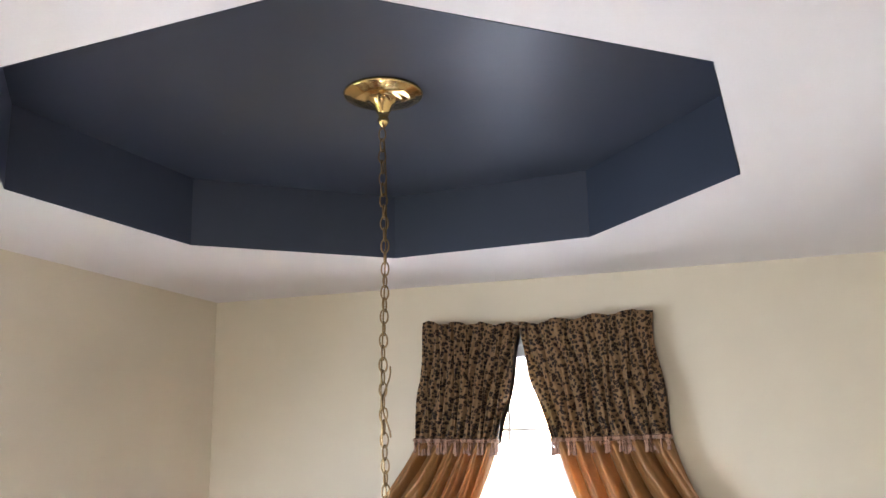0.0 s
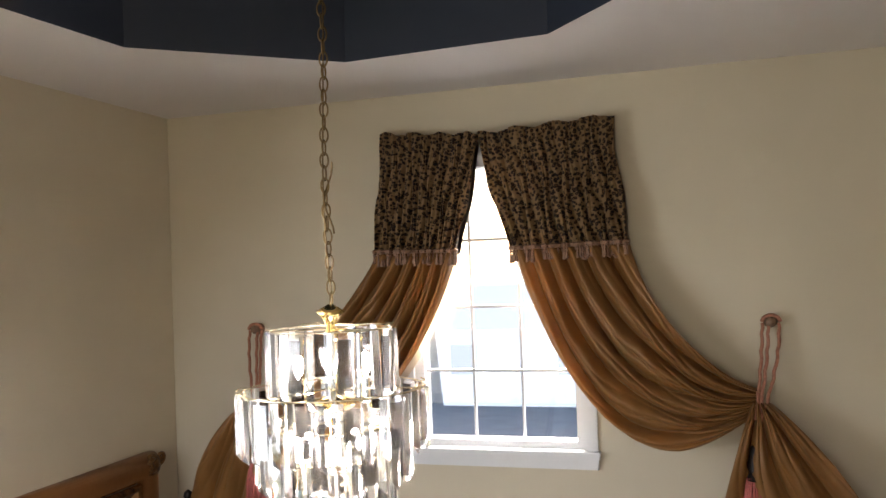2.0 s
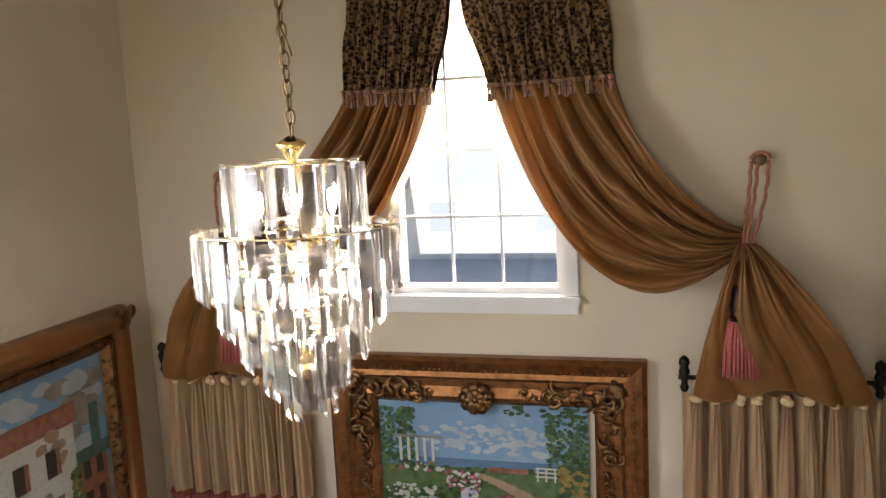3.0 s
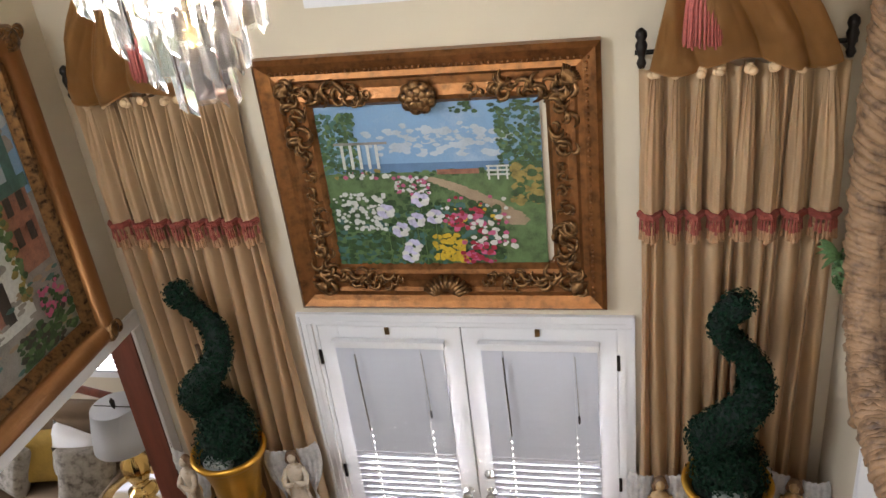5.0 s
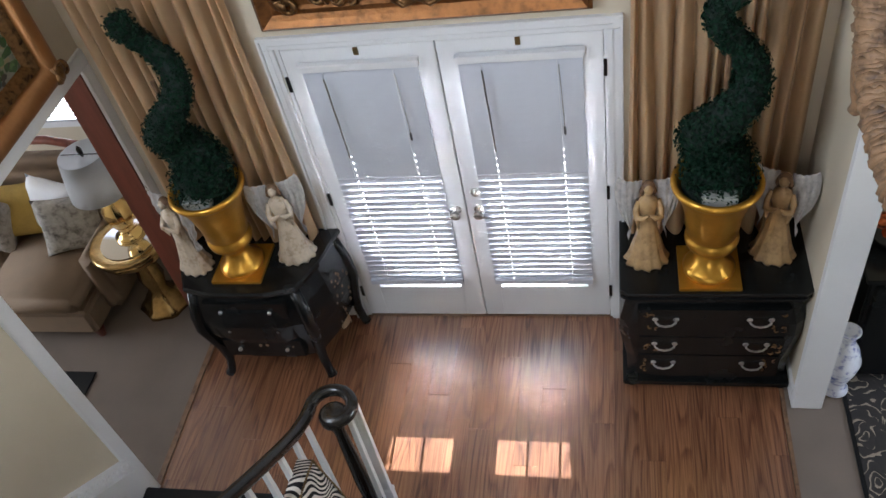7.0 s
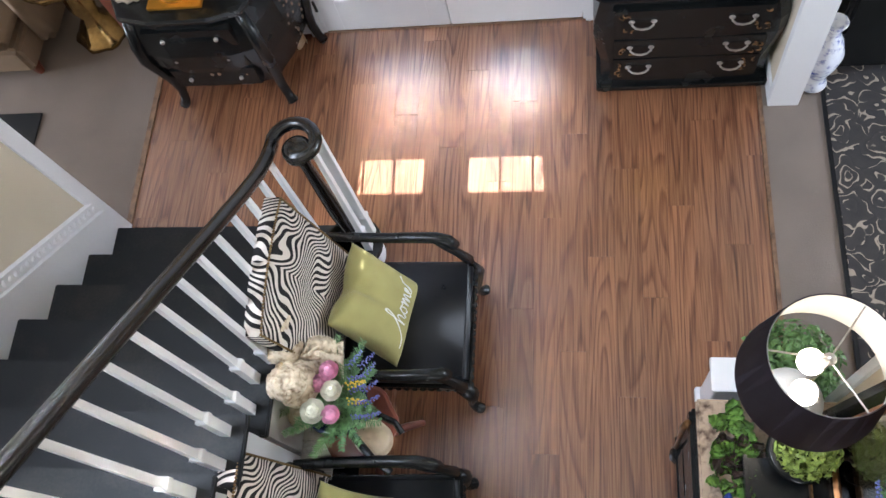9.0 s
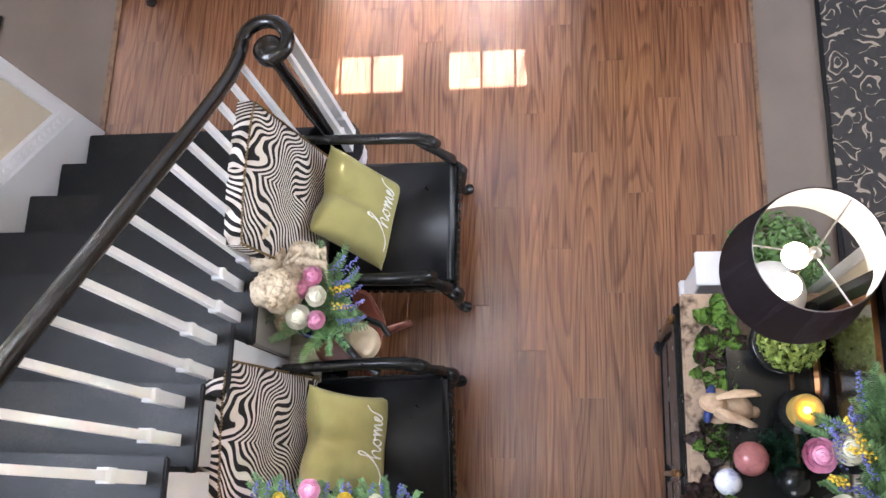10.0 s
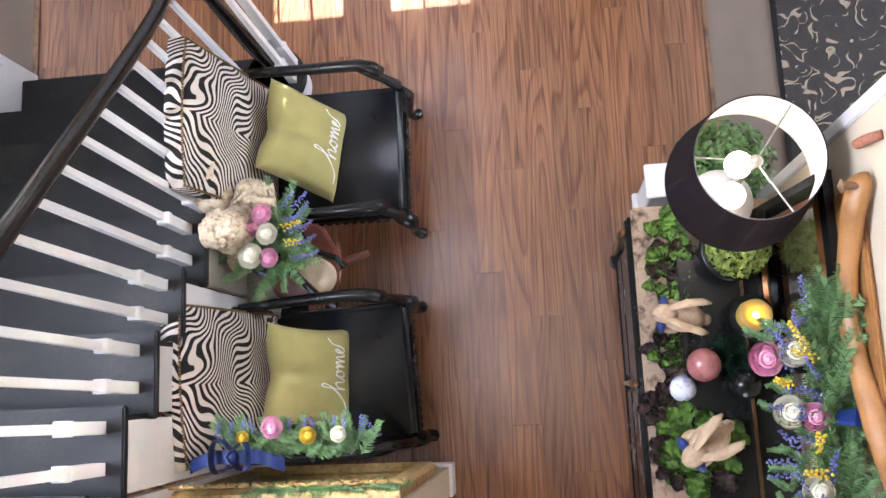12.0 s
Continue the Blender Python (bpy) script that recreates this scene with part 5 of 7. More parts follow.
for y in (Y1 + 0.06, Y2 - 0.06):
    for z in (Z1 + 0.06, Z2 - 0.06):
        bm = bmesh.new()
        carve(bm, put2, [(y, z), (y, z)], rng, 0.045, 0.075)
        ball(bm, put2(y, z, 0.06), 0.06, 0.6, 1, 1, 12, 8)
        part("corner_carving", bm, M["dark_gold"], pl, "carved corner leaves", smooth=True)["kind"] = "stuff"
bm = bmesh.new()
a0, a1, c0, c1 = Y2 - 0.185, Y1 + 0.185, Z1 + 0.185, Z2 - 0.185
q = lambda u, w: (lerp(a0, a1, u), lerp(c0, c1, w))


def slab(u0, u1, w0, w1, h, mi):
    box(bm, LX + h, LX + h + 0.0005, lerp(a0, a1, u0), lerp(a0, a1, u1), lerp(c0, c1, w0), lerp(c0, c1, w1), mi)


def dab2(count, u0, u1, w0, w1, h, size, colours, squash=0.8):
    for k in range(count):
        y, z = q(rng.uniform(u0, u1), rng.uniform(w0, w1))
        r = size * rng.uniform(0.6, 1.2)
        blob(bm, put2, min(a0 - r, max(a1 + r, y)), min(c1 - r, max(c0 + r, z)), h + 0.00001 * k, r, r * squash, rng.choice(colours), 10, rng)


slab(0, 1, 0.45, 1, 0.012, 0)
slab(0, 1, 0, 0.46, 0.0125, 12)
dab2(40, 0, 1, 0.62, 0.97, 0.0135, 0.10, (1, 1, 12), 0.45)
slab(0.0, 0.10, 0.34, 0.58, 0.0162, 12)
slab(0.05, 0.10, 0.58, 0.82, 0.0164, 14)
slab(0.03, 0.19, 0.32, 0.62, 0.0170, 13)
slab(0.01, 0.21, 0.61, 0.66, 0.0175, 14)
slab(0.19, 1.0, 0.16, 0.80, 0.0180, 6)
slab(0.17, 1.0, 0.78, 0.86, 0.0185, 13)
dab2(80, 0.20, 1.0, 0.2, 0.78, 0.0187, 0.04, (6, 6, 12, 5), 0.7)
for u in (0.055, 0.125):
    for w in (0.42, 0.54):
        slab(u, u + 0.035, w, w + 0.07, 0.0205, 15)
for u in (0.29, 0.44, 0.59, 0.74, 0.88):
    slab(u, u + 0.055, 0.20, 0.36, 0.0205, 15)
    slab(u + 0.055, u + 0.085, 0.20, 0.36, 0.0206, 13)
    for w in (0.44, 0.62):
        slab(u, u + 0.05, w, w + 0.10, 0.0205, 15)
        slab(u - 0.02, u - 0.002, w, w + 0.10, 0.0206, 13)
dab2(170, 0.0, 1.0, 0.01, 0.30, 0.0208, 0.030, (12, 12, 14, 5), 0.4)
dab2(60, 0.18, 0.23, 0.22, 0.60, 0.0230, 0.020, (4, 3, 11), 0.9)
dab2(110, 0.0, 0.34, 0.01, 0.13, 0.0238, 0.028, (4, 4, 3, 15), 0.6)
dab2(46, 0.03, 0.16, 0.13, 0.24, 0.0252, 0.016, (10, 4, 10), 0.9)
dab2(40, 0.75, 0.95, 0.02, 0.14, 0.0260, 0.026, (4, 3, 11), 0.8)
part("canvas", bm, P, pl, "old street with white houses and a blue sky")

# carved mirror on the opposite wall
mr = thing("wall_mirror", (0, 0, 0), "tall mirror in a carved twisted brown wood frame", "mirror")
RX = XR - 0.004
loop = []
for k in range(120):
    a = 2 * math.pi * k / 120
    ca, sa = math.cos(a), math.sin(a)
    loop.append((RX - 0.05, -1.19 + 0.74 * math.copysign(abs(ca) ** 0.8, ca), 3.22 + 1.0 * math.copysign(abs(sa) ** 0.8, sa)))
part("frame", tube(loop, 0.07, 10, closed=True), M["tan_wood"], mr, "brown wooden frame", smooth=True)
corner = lambda a: (-1.19 + 0.74 * math.copysign(abs(math.cos(a)) ** 0.8, math.cos(a)), 3.22 + math.copysign(abs(math.sin(a)) ** 0.8, math.sin(a)))
for strand in range(5):
    pts = []
    for k in range(420):
        a = 2 * math.pi * k / 420
        y, z = corner(a)
        ph = 46 * a + 2 * math.pi * strand / 5
        n_ = Vector((0, math.cos(a) / 0.74, math.sin(a))).normalized()
        pts.append((RX - 0.05 - 0.066 * max(-0.3, math.cos(ph)), y + n_.y * 0.066 * math.sin(ph), z + n_.z * 0.066 * math.sin(ph)))
    part("carving", tube(pts, [0.019 + 0.006 * math.sin(k * 1.7 + strand) for k in range(420)], 6, closed=True), M["tan_wood"], mr, "twisted carved leaves", smooth=True)
part("finial", lathe([(0.012, 0.0), (0.03, 0.02), (0.02, 0.05), (0.035, 0.1), (0.05, 0.2), (0.06, 0.32)], 12, (RX - 0.045, -0.62, 2.0)), M["tan_wood"], mr, "turned drop finial", smooth=True)
gl = bmesh.new()
gv = [gl.verts.new((RX - 0.03, y, z)) for _, y, z in loop]
gl.faces.new(gv)
part("mirror_glass", gl, M["mirror"], mr)
fr = thing("wall_plant", (XR - 0.05, -0.20, 2.47), "small green artificial fern hanging on the wall", "plant")
bm = bmesh.new()
leafy(bm, (0, 0, 0), 0.018, 200, random.Random(8), (0.04, 0.04, 0.10))
part("foliage", bm, M["cypress"], fr)
bm = bmesh.new()
for k in range(9):
    a = -1.2 + 0.3 * k
    pts = [(-0.02 - 0.08 * t, 0.07 * t * math.sin(a), 0.06 + 0.15 * t * math.cos(a) - 0.07 * t * t) for t in (0, 0.25, 0.5, 0.75, 1)]
    tube(pts, [0.003, 0.009, 0.012, 0.009, 0.002], 4, bm, flat=0.15)
part("frond", bm, M["cypress"], fr)

# ---- chests by the door ----
def prism_body(bm, rings):
    """A body from level rings of equal point counts."""
    vs = [[bm.verts.new(p) for p in r] for r in rings]
    for p, q in zip(vs, vs[1:]):
        for i in range(len(p)):
            j = (i + 1) % len(p)
            bm.faces.new((p[i], p[j], q[j], q[i]))
    bm.faces.new(vs[0])
    bm.faces.new(vs[-1])
    return bm


def bombe_chest():
    c = thing("bombe_chest", (1.285, -0.02, 0), "black lacquered bombe chest with three drawers and pewter pulls", "chest")
    prof = ((0.05, 0.425, 0.475), (0.12, 0.42, 0.47), (0.25, 0.425, 0.47), (0.38, 0.448, 0.485), (0.5, 0.462, 0.50), (0.6, 0.458, 0.50), (0.70, 0.435, 0.48), (0.77, 0.42, 0.465))
    rings = []
    for z, w, d in prof:
        rings.append([(-w, 0.0, z), (-w, -d + 0.04, z), (-w + 0.05, -d, z), (-0.2, -d - 0.006, z), (0.2, -d - 0.006, z), (w - 0.05, -d, z), (w, -d + 0.04, z), (w, 0.0, z)])
    part("body", prism_body(bmesh.new(), rings), M["black_gloss"], c, "curved black body", smooth=False)
    part("base", boxes((-0.445, 0.445, -0.50, 0.0, 0.028, 0.075), (-0.435, 0.435, -0.49, 0.0, 0.075, 0.09), bevel=0.008), M["black_gloss"], c)
    for x in (-0.40, 0.40):
        for y in (-0.45, -0.05):
            part("foot", lathe([(0.03, 0), (0.042, 0.015), (0.03, 0.03)], 12, (x, y, 0)), M["black_gloss"], c, smooth=True)
    rings = [[(-w, 0.004, z), (-w, -d + 0.03, z), (-w + 0.04, -d, z), (w - 0.04, -d, z), (w, -d + 0.03, z), (w, 0.004, z)] for z, w, d in ((0.77, 0.425, 0.485), (0.784, 0.44, 0.50), (0.792, 0.455, 0.515), (0.808, 0.455, 0.515), (0.814, 0.44, 0.50), (0.828, 0.445, 0.505), (0.834, 0.458, 0.52), (0.848, 0.458, 0.52), (0.852, 0.452, 0.514))]
    part("top", prism_body(bmesh.new(), rings), M["black_gloss"], c, "moulded black top")
    for z0, z1, d in ((0.13, 0.31, 0.47), (0.335, 0.50, 0.492), (0.525, 0.73, 0.495)):
        dr_ = part("drawer", boxes((-0.37, 0.37, -d - 0.016, -d + 0.05, z0, z1), bevel=0.010), M["black_gloss"], c)
        for x in (-0.23, 0.23):
            zc = (z0 + z1) / 2 + 0.02
            bm = tube([(x - 0.05, -d - 0.018, zc), (x - 0.05, -d - 0.035, zc - 0.006), (x - 0.03, -d - 0.042, zc - 0.022), (x, -d - 0.045, zc - 0.026), (x + 0.03, -d - 0.042, zc - 0.022), (x + 0.05, -d - 0.035, zc - 0.006), (x + 0.05, -d - 0.018, zc)], 0.0055, 7)
            for k in (-1, 1):
                ball(bm, (x + k * 0.052, -d - 0.022, zc + 0.004), 0.013, 1.2, 0.6, 1.0, 8, 6)
            part("pull", bm, M["silver"], dr_, "pewter bail pull", smooth=True)
        bm = bmesh.new()
        rng = random.Random(int(z0 * 100))
        for k in range(10):
            sx = -1 if k % 2 else 1
            scroll(bm, lambda a, b, h: (a, -d - 0.015 - h, b), sx * rng.uniform(0.27, 0.35), rng.uniform(z0 + 0.03, z1 - 0.03), 0.0, 0.018, rng.uniform(0, 6), rng)
        part("painted_scroll", bm, M["dark_gold"], dr_, "faint gilt scrolls")
    return c


def canted_commode():
    c = thing("commode", (-1.26, -0.02, 0), "black commode with canted sides, painted flowers and curved legs", "commode")

    def outline(k, z, bow=0.03):
        return [(-0.46 * k, 0.0, z), (-0.40 * k, -0.25 * k, z), (-0.315 * k, -0.43 * k, z), (-0.15 * k, -(0.44 + bow) * k, z), (0.15 * k, -(0.44 + bow) * k, z), (0.315 * k, -0.43 * k, z), (0.40 * k, -0.25 * k, z), (0.46 * k, 0.0, z)]

    part("body", prism_body(bmesh.new(), [outline(k * 1.04, z) for z, k in ((0.15, 0.88), (0.26, 0.95), (0.42, 1.03), (0.54, 1.05), (0.66, 1.02), (0.76, 0.97), (0.79, 0.96))]), M["black_gloss"], c, "bowed black body")
    part("top", prism_body(bmesh.new(), [outline(k * 1.03, z) for z, k in ((0.79, 1.0), (0.80, 1.035), (0.82, 1.04), (0.832, 1.02))]), M["black_gloss"], c, "black moulded top")
    for x, y, bx, by in ((-0.315, -0.43, -0.04, -0.035), (0.315, -0.43, 0.03, -0.035), (-0.45, -0.03, -0.03, 0), (0.45, -0.03, 0.03, 0)):
        pts = [(x * 0.98, y * 0.99, 0.78), (x * 1.04 + bx * 0.4, y * 1.04 + by * 0.4, 0.6), (x * 1.06 + bx * 0.4, y * 1.06 + by * 0.4, 0.48), (x + bx * 0.1, y + by * 0.1, 0.26), (x - bx * 0.1, y, 0.14), (x + bx * 0.3, y + by * 0.3, 0.04), (x + bx * 0.8, y + by * 0.8, 0.0)]
        part("leg", tube(pts, [0.032, 0.036, 0.036, 0.032, 0.028, 0.026, 0.032], 8), M["black_gloss"], c, "curved black leg", smooth=True)
    for z0, z1 in ((0.24, 0.40), (0.42, 0.58), (0.60, 0.74)):
        d_ = part("drawer", boxes((-0.25, 0.25, -0.492, -0.44, z0, z1), bevel=0.006), M["black_gloss"], c)
        for x in (-0.15, 0.15):
            bm = bmesh.new()
            ball(bm, (x, -0.502, (z0 + z1) / 2), 0.013, u=10, v=8)
            part("knob", bm, M["silver"], d_, "small silver knob", smooth=True)
    rng = random.Random(21)
    for k in range(2):
        bm = bmesh.new()
        for _ in range(20):
            s, z = rng.gauss(0, 0.05), rng.uniform(0.33, 0.68)
            if k:
                p = (s * 1.5, -0.495, z)
            else:
                p = (0.415 + 0.055 + s * 0.35, -0.24 + s, z)
            ball(bm, p, rng.uniform(0.006, 0.014), 0.5 if not k else 1, 1 if not k else 0.3, 1.1, 6, 4)
        part("painted_flowers", bm, M["walnut"], c, "faded painted blossoms")
    return c


bombe_chest()
canted_commode()


# ---- topiaries and angels ----
def topiary(x, y, z, seed, start, slant):
    u = thing("urn", (x, y, z), "gold painted classical urn on a square foot", "urn", "gold urns")
    part("plinth", boxes((-0.148, 0.148, -0.148, 0.148, 0, 0.022), bevel=0.003), M["gold"], u, "square gold plinth")
    prof = [(0.125, 0.022), (0.128, 0.036), (0.112, 0.055), (0.082, 0.09), (0.064, 0.13), (0.060, 0.155), (0.072, 0.165), (0.072, 0.178), (0.10, 0.195), (0.122, 0.215), (0.128, 0.245), (0.120, 0.268), (0.112, 0.278), (0.118, 0.285), (0.128, 0.37), (0.145, 0.46), (0.166, 0.53), (0.178, 0.555), (0.182, 0.57), (0.200, 0.582), (0.206, 0.60), (0.200, 0.615), (0.186, 0.618), (0.172, 0.605), (0.158, 0.56), (0.0, 0.555)]
    part("bowl", lathe(prof, 40), M["gold"], u, "tall gold urn bowl with a rolled rim", smooth=True)
    t = thing("spiral_topiary", (x, y, z + 0.575), "dark green artificial spiral topiary in a gold urn", "topiary", "topiaries")
    rng = random.Random(seed)
    part("trunk", tube([(0, 0, -0.015), (0.005, 0.0, 0.35), (-0.005, 0.0, 0.7)], 0.012, 7), M["walnut"], t)

    def coil(f):
        a = radians(start + 557 * f)
        off = 0.092 * (1 - 0.2 * f) * min(1, f * 4)
        r = 0.10 * (1 - f) ** 1.3 + 0.052 + 0.03 * max(0, 1 - f * 5) + 0.022 * max(0, f - 0.85) / 0.15
        return (off * math.cos(a) + slant * f, 0.6 * off * math.sin(a), 0.08 + 0.94 * f), r

    bm = bmesh.new()
    for k in range(56):
        at_, r = coil(k / 55)
        leafy(bm, at_, 0.0105, int(300 * (r / 0.11) ** 1.6), rng, (r, r, r * 0.8))
    part("foliage", bm, M["topiary"], t, "clipped spiral of small dark leaves")
    spine = [coil(k / 33) for k in range(34)]
    part("core", tube([p for p, _ in spine], [0.78 * r for _, r in spine], 10), M["soil"], t, smooth=True)
    part("moss", lathe([(0.0, 0.035), (0.08, 0.03), (0.14, 0.015), (0.158, 0.004)], 20), M["soil"], t)
    part("foam_block", boxes((-0.075, 0.075, -0.15, -0.09, 0.0, 0.06), bevel=0.006), M["white_box"], t, "pale foam block at the foot")


topiary(1.262, -0.372, 0.852, 31, 60, 0.02)
topiary(-1.275, -0.30, 0.832, 32, 0, 0.05)


def angel(x, y, z, turn, cloth, wing):
    """A plain standing winged figure in one mesh."""
    bm = lathe([(0.08, 0.0), (0.083, 0.012), (0.066, 0.05), (0.046, 0.14), (0.032, 0.22), (0.029, 0.255), (0.035, 0.29), (0.037, 0.315), (0.031, 0.335), (0.013, 0.350), (0.010, 0.365)], 36, wob=lambda a, h: 1 + (0.11 * math.sin(11 * a + 0.4) * max(0, 1 - h / 0.25)), sy=0.8)
    for f in bm.faces:
        f.material_index = 0
    n0 = len(bm.faces)
    ball(bm, (0, -0.005, 0.382), 0.0205, 0.9, 0.95, 1.15, 12, 8)
    nh = len(bm.faces)
    ball(bm, (0, 0.006, 0.389), 0.0235, 1.05, 0.9, 1.0, 12, 8)
    for k in (-1, 1):
        tube([(k * 0.018, 0.005, 0.385), (k * 0.024, 0.008, 0.36), (k * 0.02, 0.014, 0.335)], [0.009, 0.009, 0.004], 6, bm)
    nt = len(bm.faces)
    for k in (-1, 1):
        tube([(k * 0.034, 0.0, 0.322), (k * 0.046, -0.012, 0.285), (k * 0.043, -0.028, 0.262), (k * 0.022, -0.044, 0.270), (0.004 * k, -0.050, 0.290)], [0.011, 0.012, 0.014, 0.011, 0.005], 8, bm)
        tube([(k * 0.04, -0.028, 0.262), (k * 0.04, -0.028, 0.235), (k * 0.036, -0.026, 0.20)], [0.013, 0.011, 0.003], 7, bm, flat=0.6)
    bm.faces.ensure_lookup_table()
    n1 = len(bm.faces)
    for k in (-1, 1):
        def plate(u, v, k=k):
            z = lerp(0.405, 0.130, v)
            outer = 0.045 + 0.075 * math.sin(math.pi * min(1.0, 0.28 + 0.78 * v)) ** 0.8
            inner = 0.02 + 0.05 * v ** 1.5
            row = 0.004 * math.sin(22 * v + 5 * u) + 0.003 * math.sin(26 * u + 5 * v)
            return (k * lerp(inner, max(inner + 0.004, outer), u), 0.022 - 0.02 * math.sin(math.pi * u) + row, z + 0.03 * u * (1 - v) - 0.012 * abs(math.sin(9 * u)) * v)

        sheet(plate, 18, 24, 0.007, bm)
    bm.faces.ensure_lookup_table()
    for i, f in enumerate(bm.faces):
        f.material_index = 1 if i >= n1 else 2 if nh <= i < nt else 0
    a = link("angel_figurine", bm, [cloth, wing, M["walnut"]], smooth=True)
    a.data.transform(Matrix.Diagonal((1.3, 1.3, 1.3, 1)))
    a.matrix_basis = pose(x, y, z, 0, 0, turn)
    return tagged(a, "glazed angel figurine with white wings beside a gold urn", "figurine", "angel figurines")


angel(-1.565, -0.30, 0.832, -25, M["angel"], M["wing"])
angel(-0.965, -0.225, 0.832, 15, M["angel"], M["wing"])
angel(0.965, -0.30, 0.852, 5, M["angel_tan"], M["wing"])
angel(1.575, -0.27, 0.852, -20, M["angel_tan"], M["wing"])


# ---- armchairs ----
def pillow_mesh(w, h, t, n=18, dent=0.0):
    """A soft square pillow lying in its own x, z plane, with pinched corners."""
    bm = bmesh.new()
    for side in (-1, 1):
        g = []
        for i in range(n + 1):
            row = []
            for j in range(n + 1):
                u, v = 2 * i / n - 1, 2 * j / n - 1
                edge = max(0.0, (1 - u ** 4) * (1 - v ** 4)) ** 0.5
                pinch = 1 - 0.10 * (1 - abs(u) ** 2) * abs(v) ** 4
                pinch2 = 1 - 0.10 * (1 - abs(v) ** 2) * abs(u) ** 4
                chop = dent * math.exp(-(u / 0.13) ** 2) * max(0.0, v + 0.25) / 1.25
                wrinkle = 1 + (0.07 * noise.noise((u * 2.6, v * 2.6, 4 * w)) + 0.04 * noise.noise((u * 6, v * 6, 1.0))) * edge
                d = t * edge * wrinkle * (1 - chop) if side < 0 else t * edge * wrinkle
                row.append(bm.verts.new((w * u * pinch2 * (1 - 0.05 * dent * max(0.0, v)), side * d, h * (v * pinch - 0.22 * dent * math.exp(-(u / 0.3) ** 2) * max(0.0, v) ** 3))))
            g.append(row)
        for i in range(n):
            for j in range(n):
                bm.faces.new((g[i][j], g[i + 1][j], g[i + 1][j + 1], g[i][j + 1]))
    bmesh.ops.remove_doubles(bm, verts=bm.verts, dist=0.0005)
    return bm


def script_word(size, surface):
    """The word home in a joined script hand, with a sweep before and after it, laid on a surface y = f(x, z)."""
    way = [(-1.9, -0.45), (-1.2, -0.25), (-0.5, 0.35), (0.2, 1.3), (0.52, 2.1), (0.42, 2.42), (0.24, 2.0), (0.12, 0.0), (0.22, 0.5), (0.48, 0.95), (0.68, 0.8), (0.7, 0.15), (0.9, 0.05), (1.12, 0.6),
           (1.35, 0.92), (1.15, 0.65), (1.15, 0.15), (1.4, 0.0), (1.6, 0.35), (1.5, 0.85), (1.75, 0.72), (1.95, 0.9), (1.97, 0.0), (2.1, 0.6), (2.3, 0.92), (2.38, 0.0), (2.5, 0.6), (2.7, 0.92), (2.8, 0.15), (2.98, 0.1),
           (3.3, 0.62), (3.35, 0.92), (3.15, 0.85), (3.1, 0.3), (3.3, 0.02), (3.6, 0.4), (3.8, 1.2), (4.3, 1.7)]
    pts = []
    for i in range(len(way) - 1):
        p = [Vector(way[max(0, min(len(way) - 1, i + k))]) for k in (-1, 0, 1, 2)]
        for j in range(5):
            t = j / 5
            pts.append(0.5 * (2 * p[1] + (p[2] - p[0]) * t + (2 * p[0] - 5 * p[1] + 4 * p[2] - p[3]) * t * t + (3 * p[1] - p[0] - 3 * p[2] + p[3]) * t ** 3))
    flat = [((q.x - 1.2) * size, (q.y - 0.6) * size) for q in pts]
    return tube([(x, surface(x, z - 0.095) - 0.002, z - 0.095) for x, z in flat], [0.0030 + 0.0010 * math.sin(i * 0.55) for i in range(len(flat))], 5)


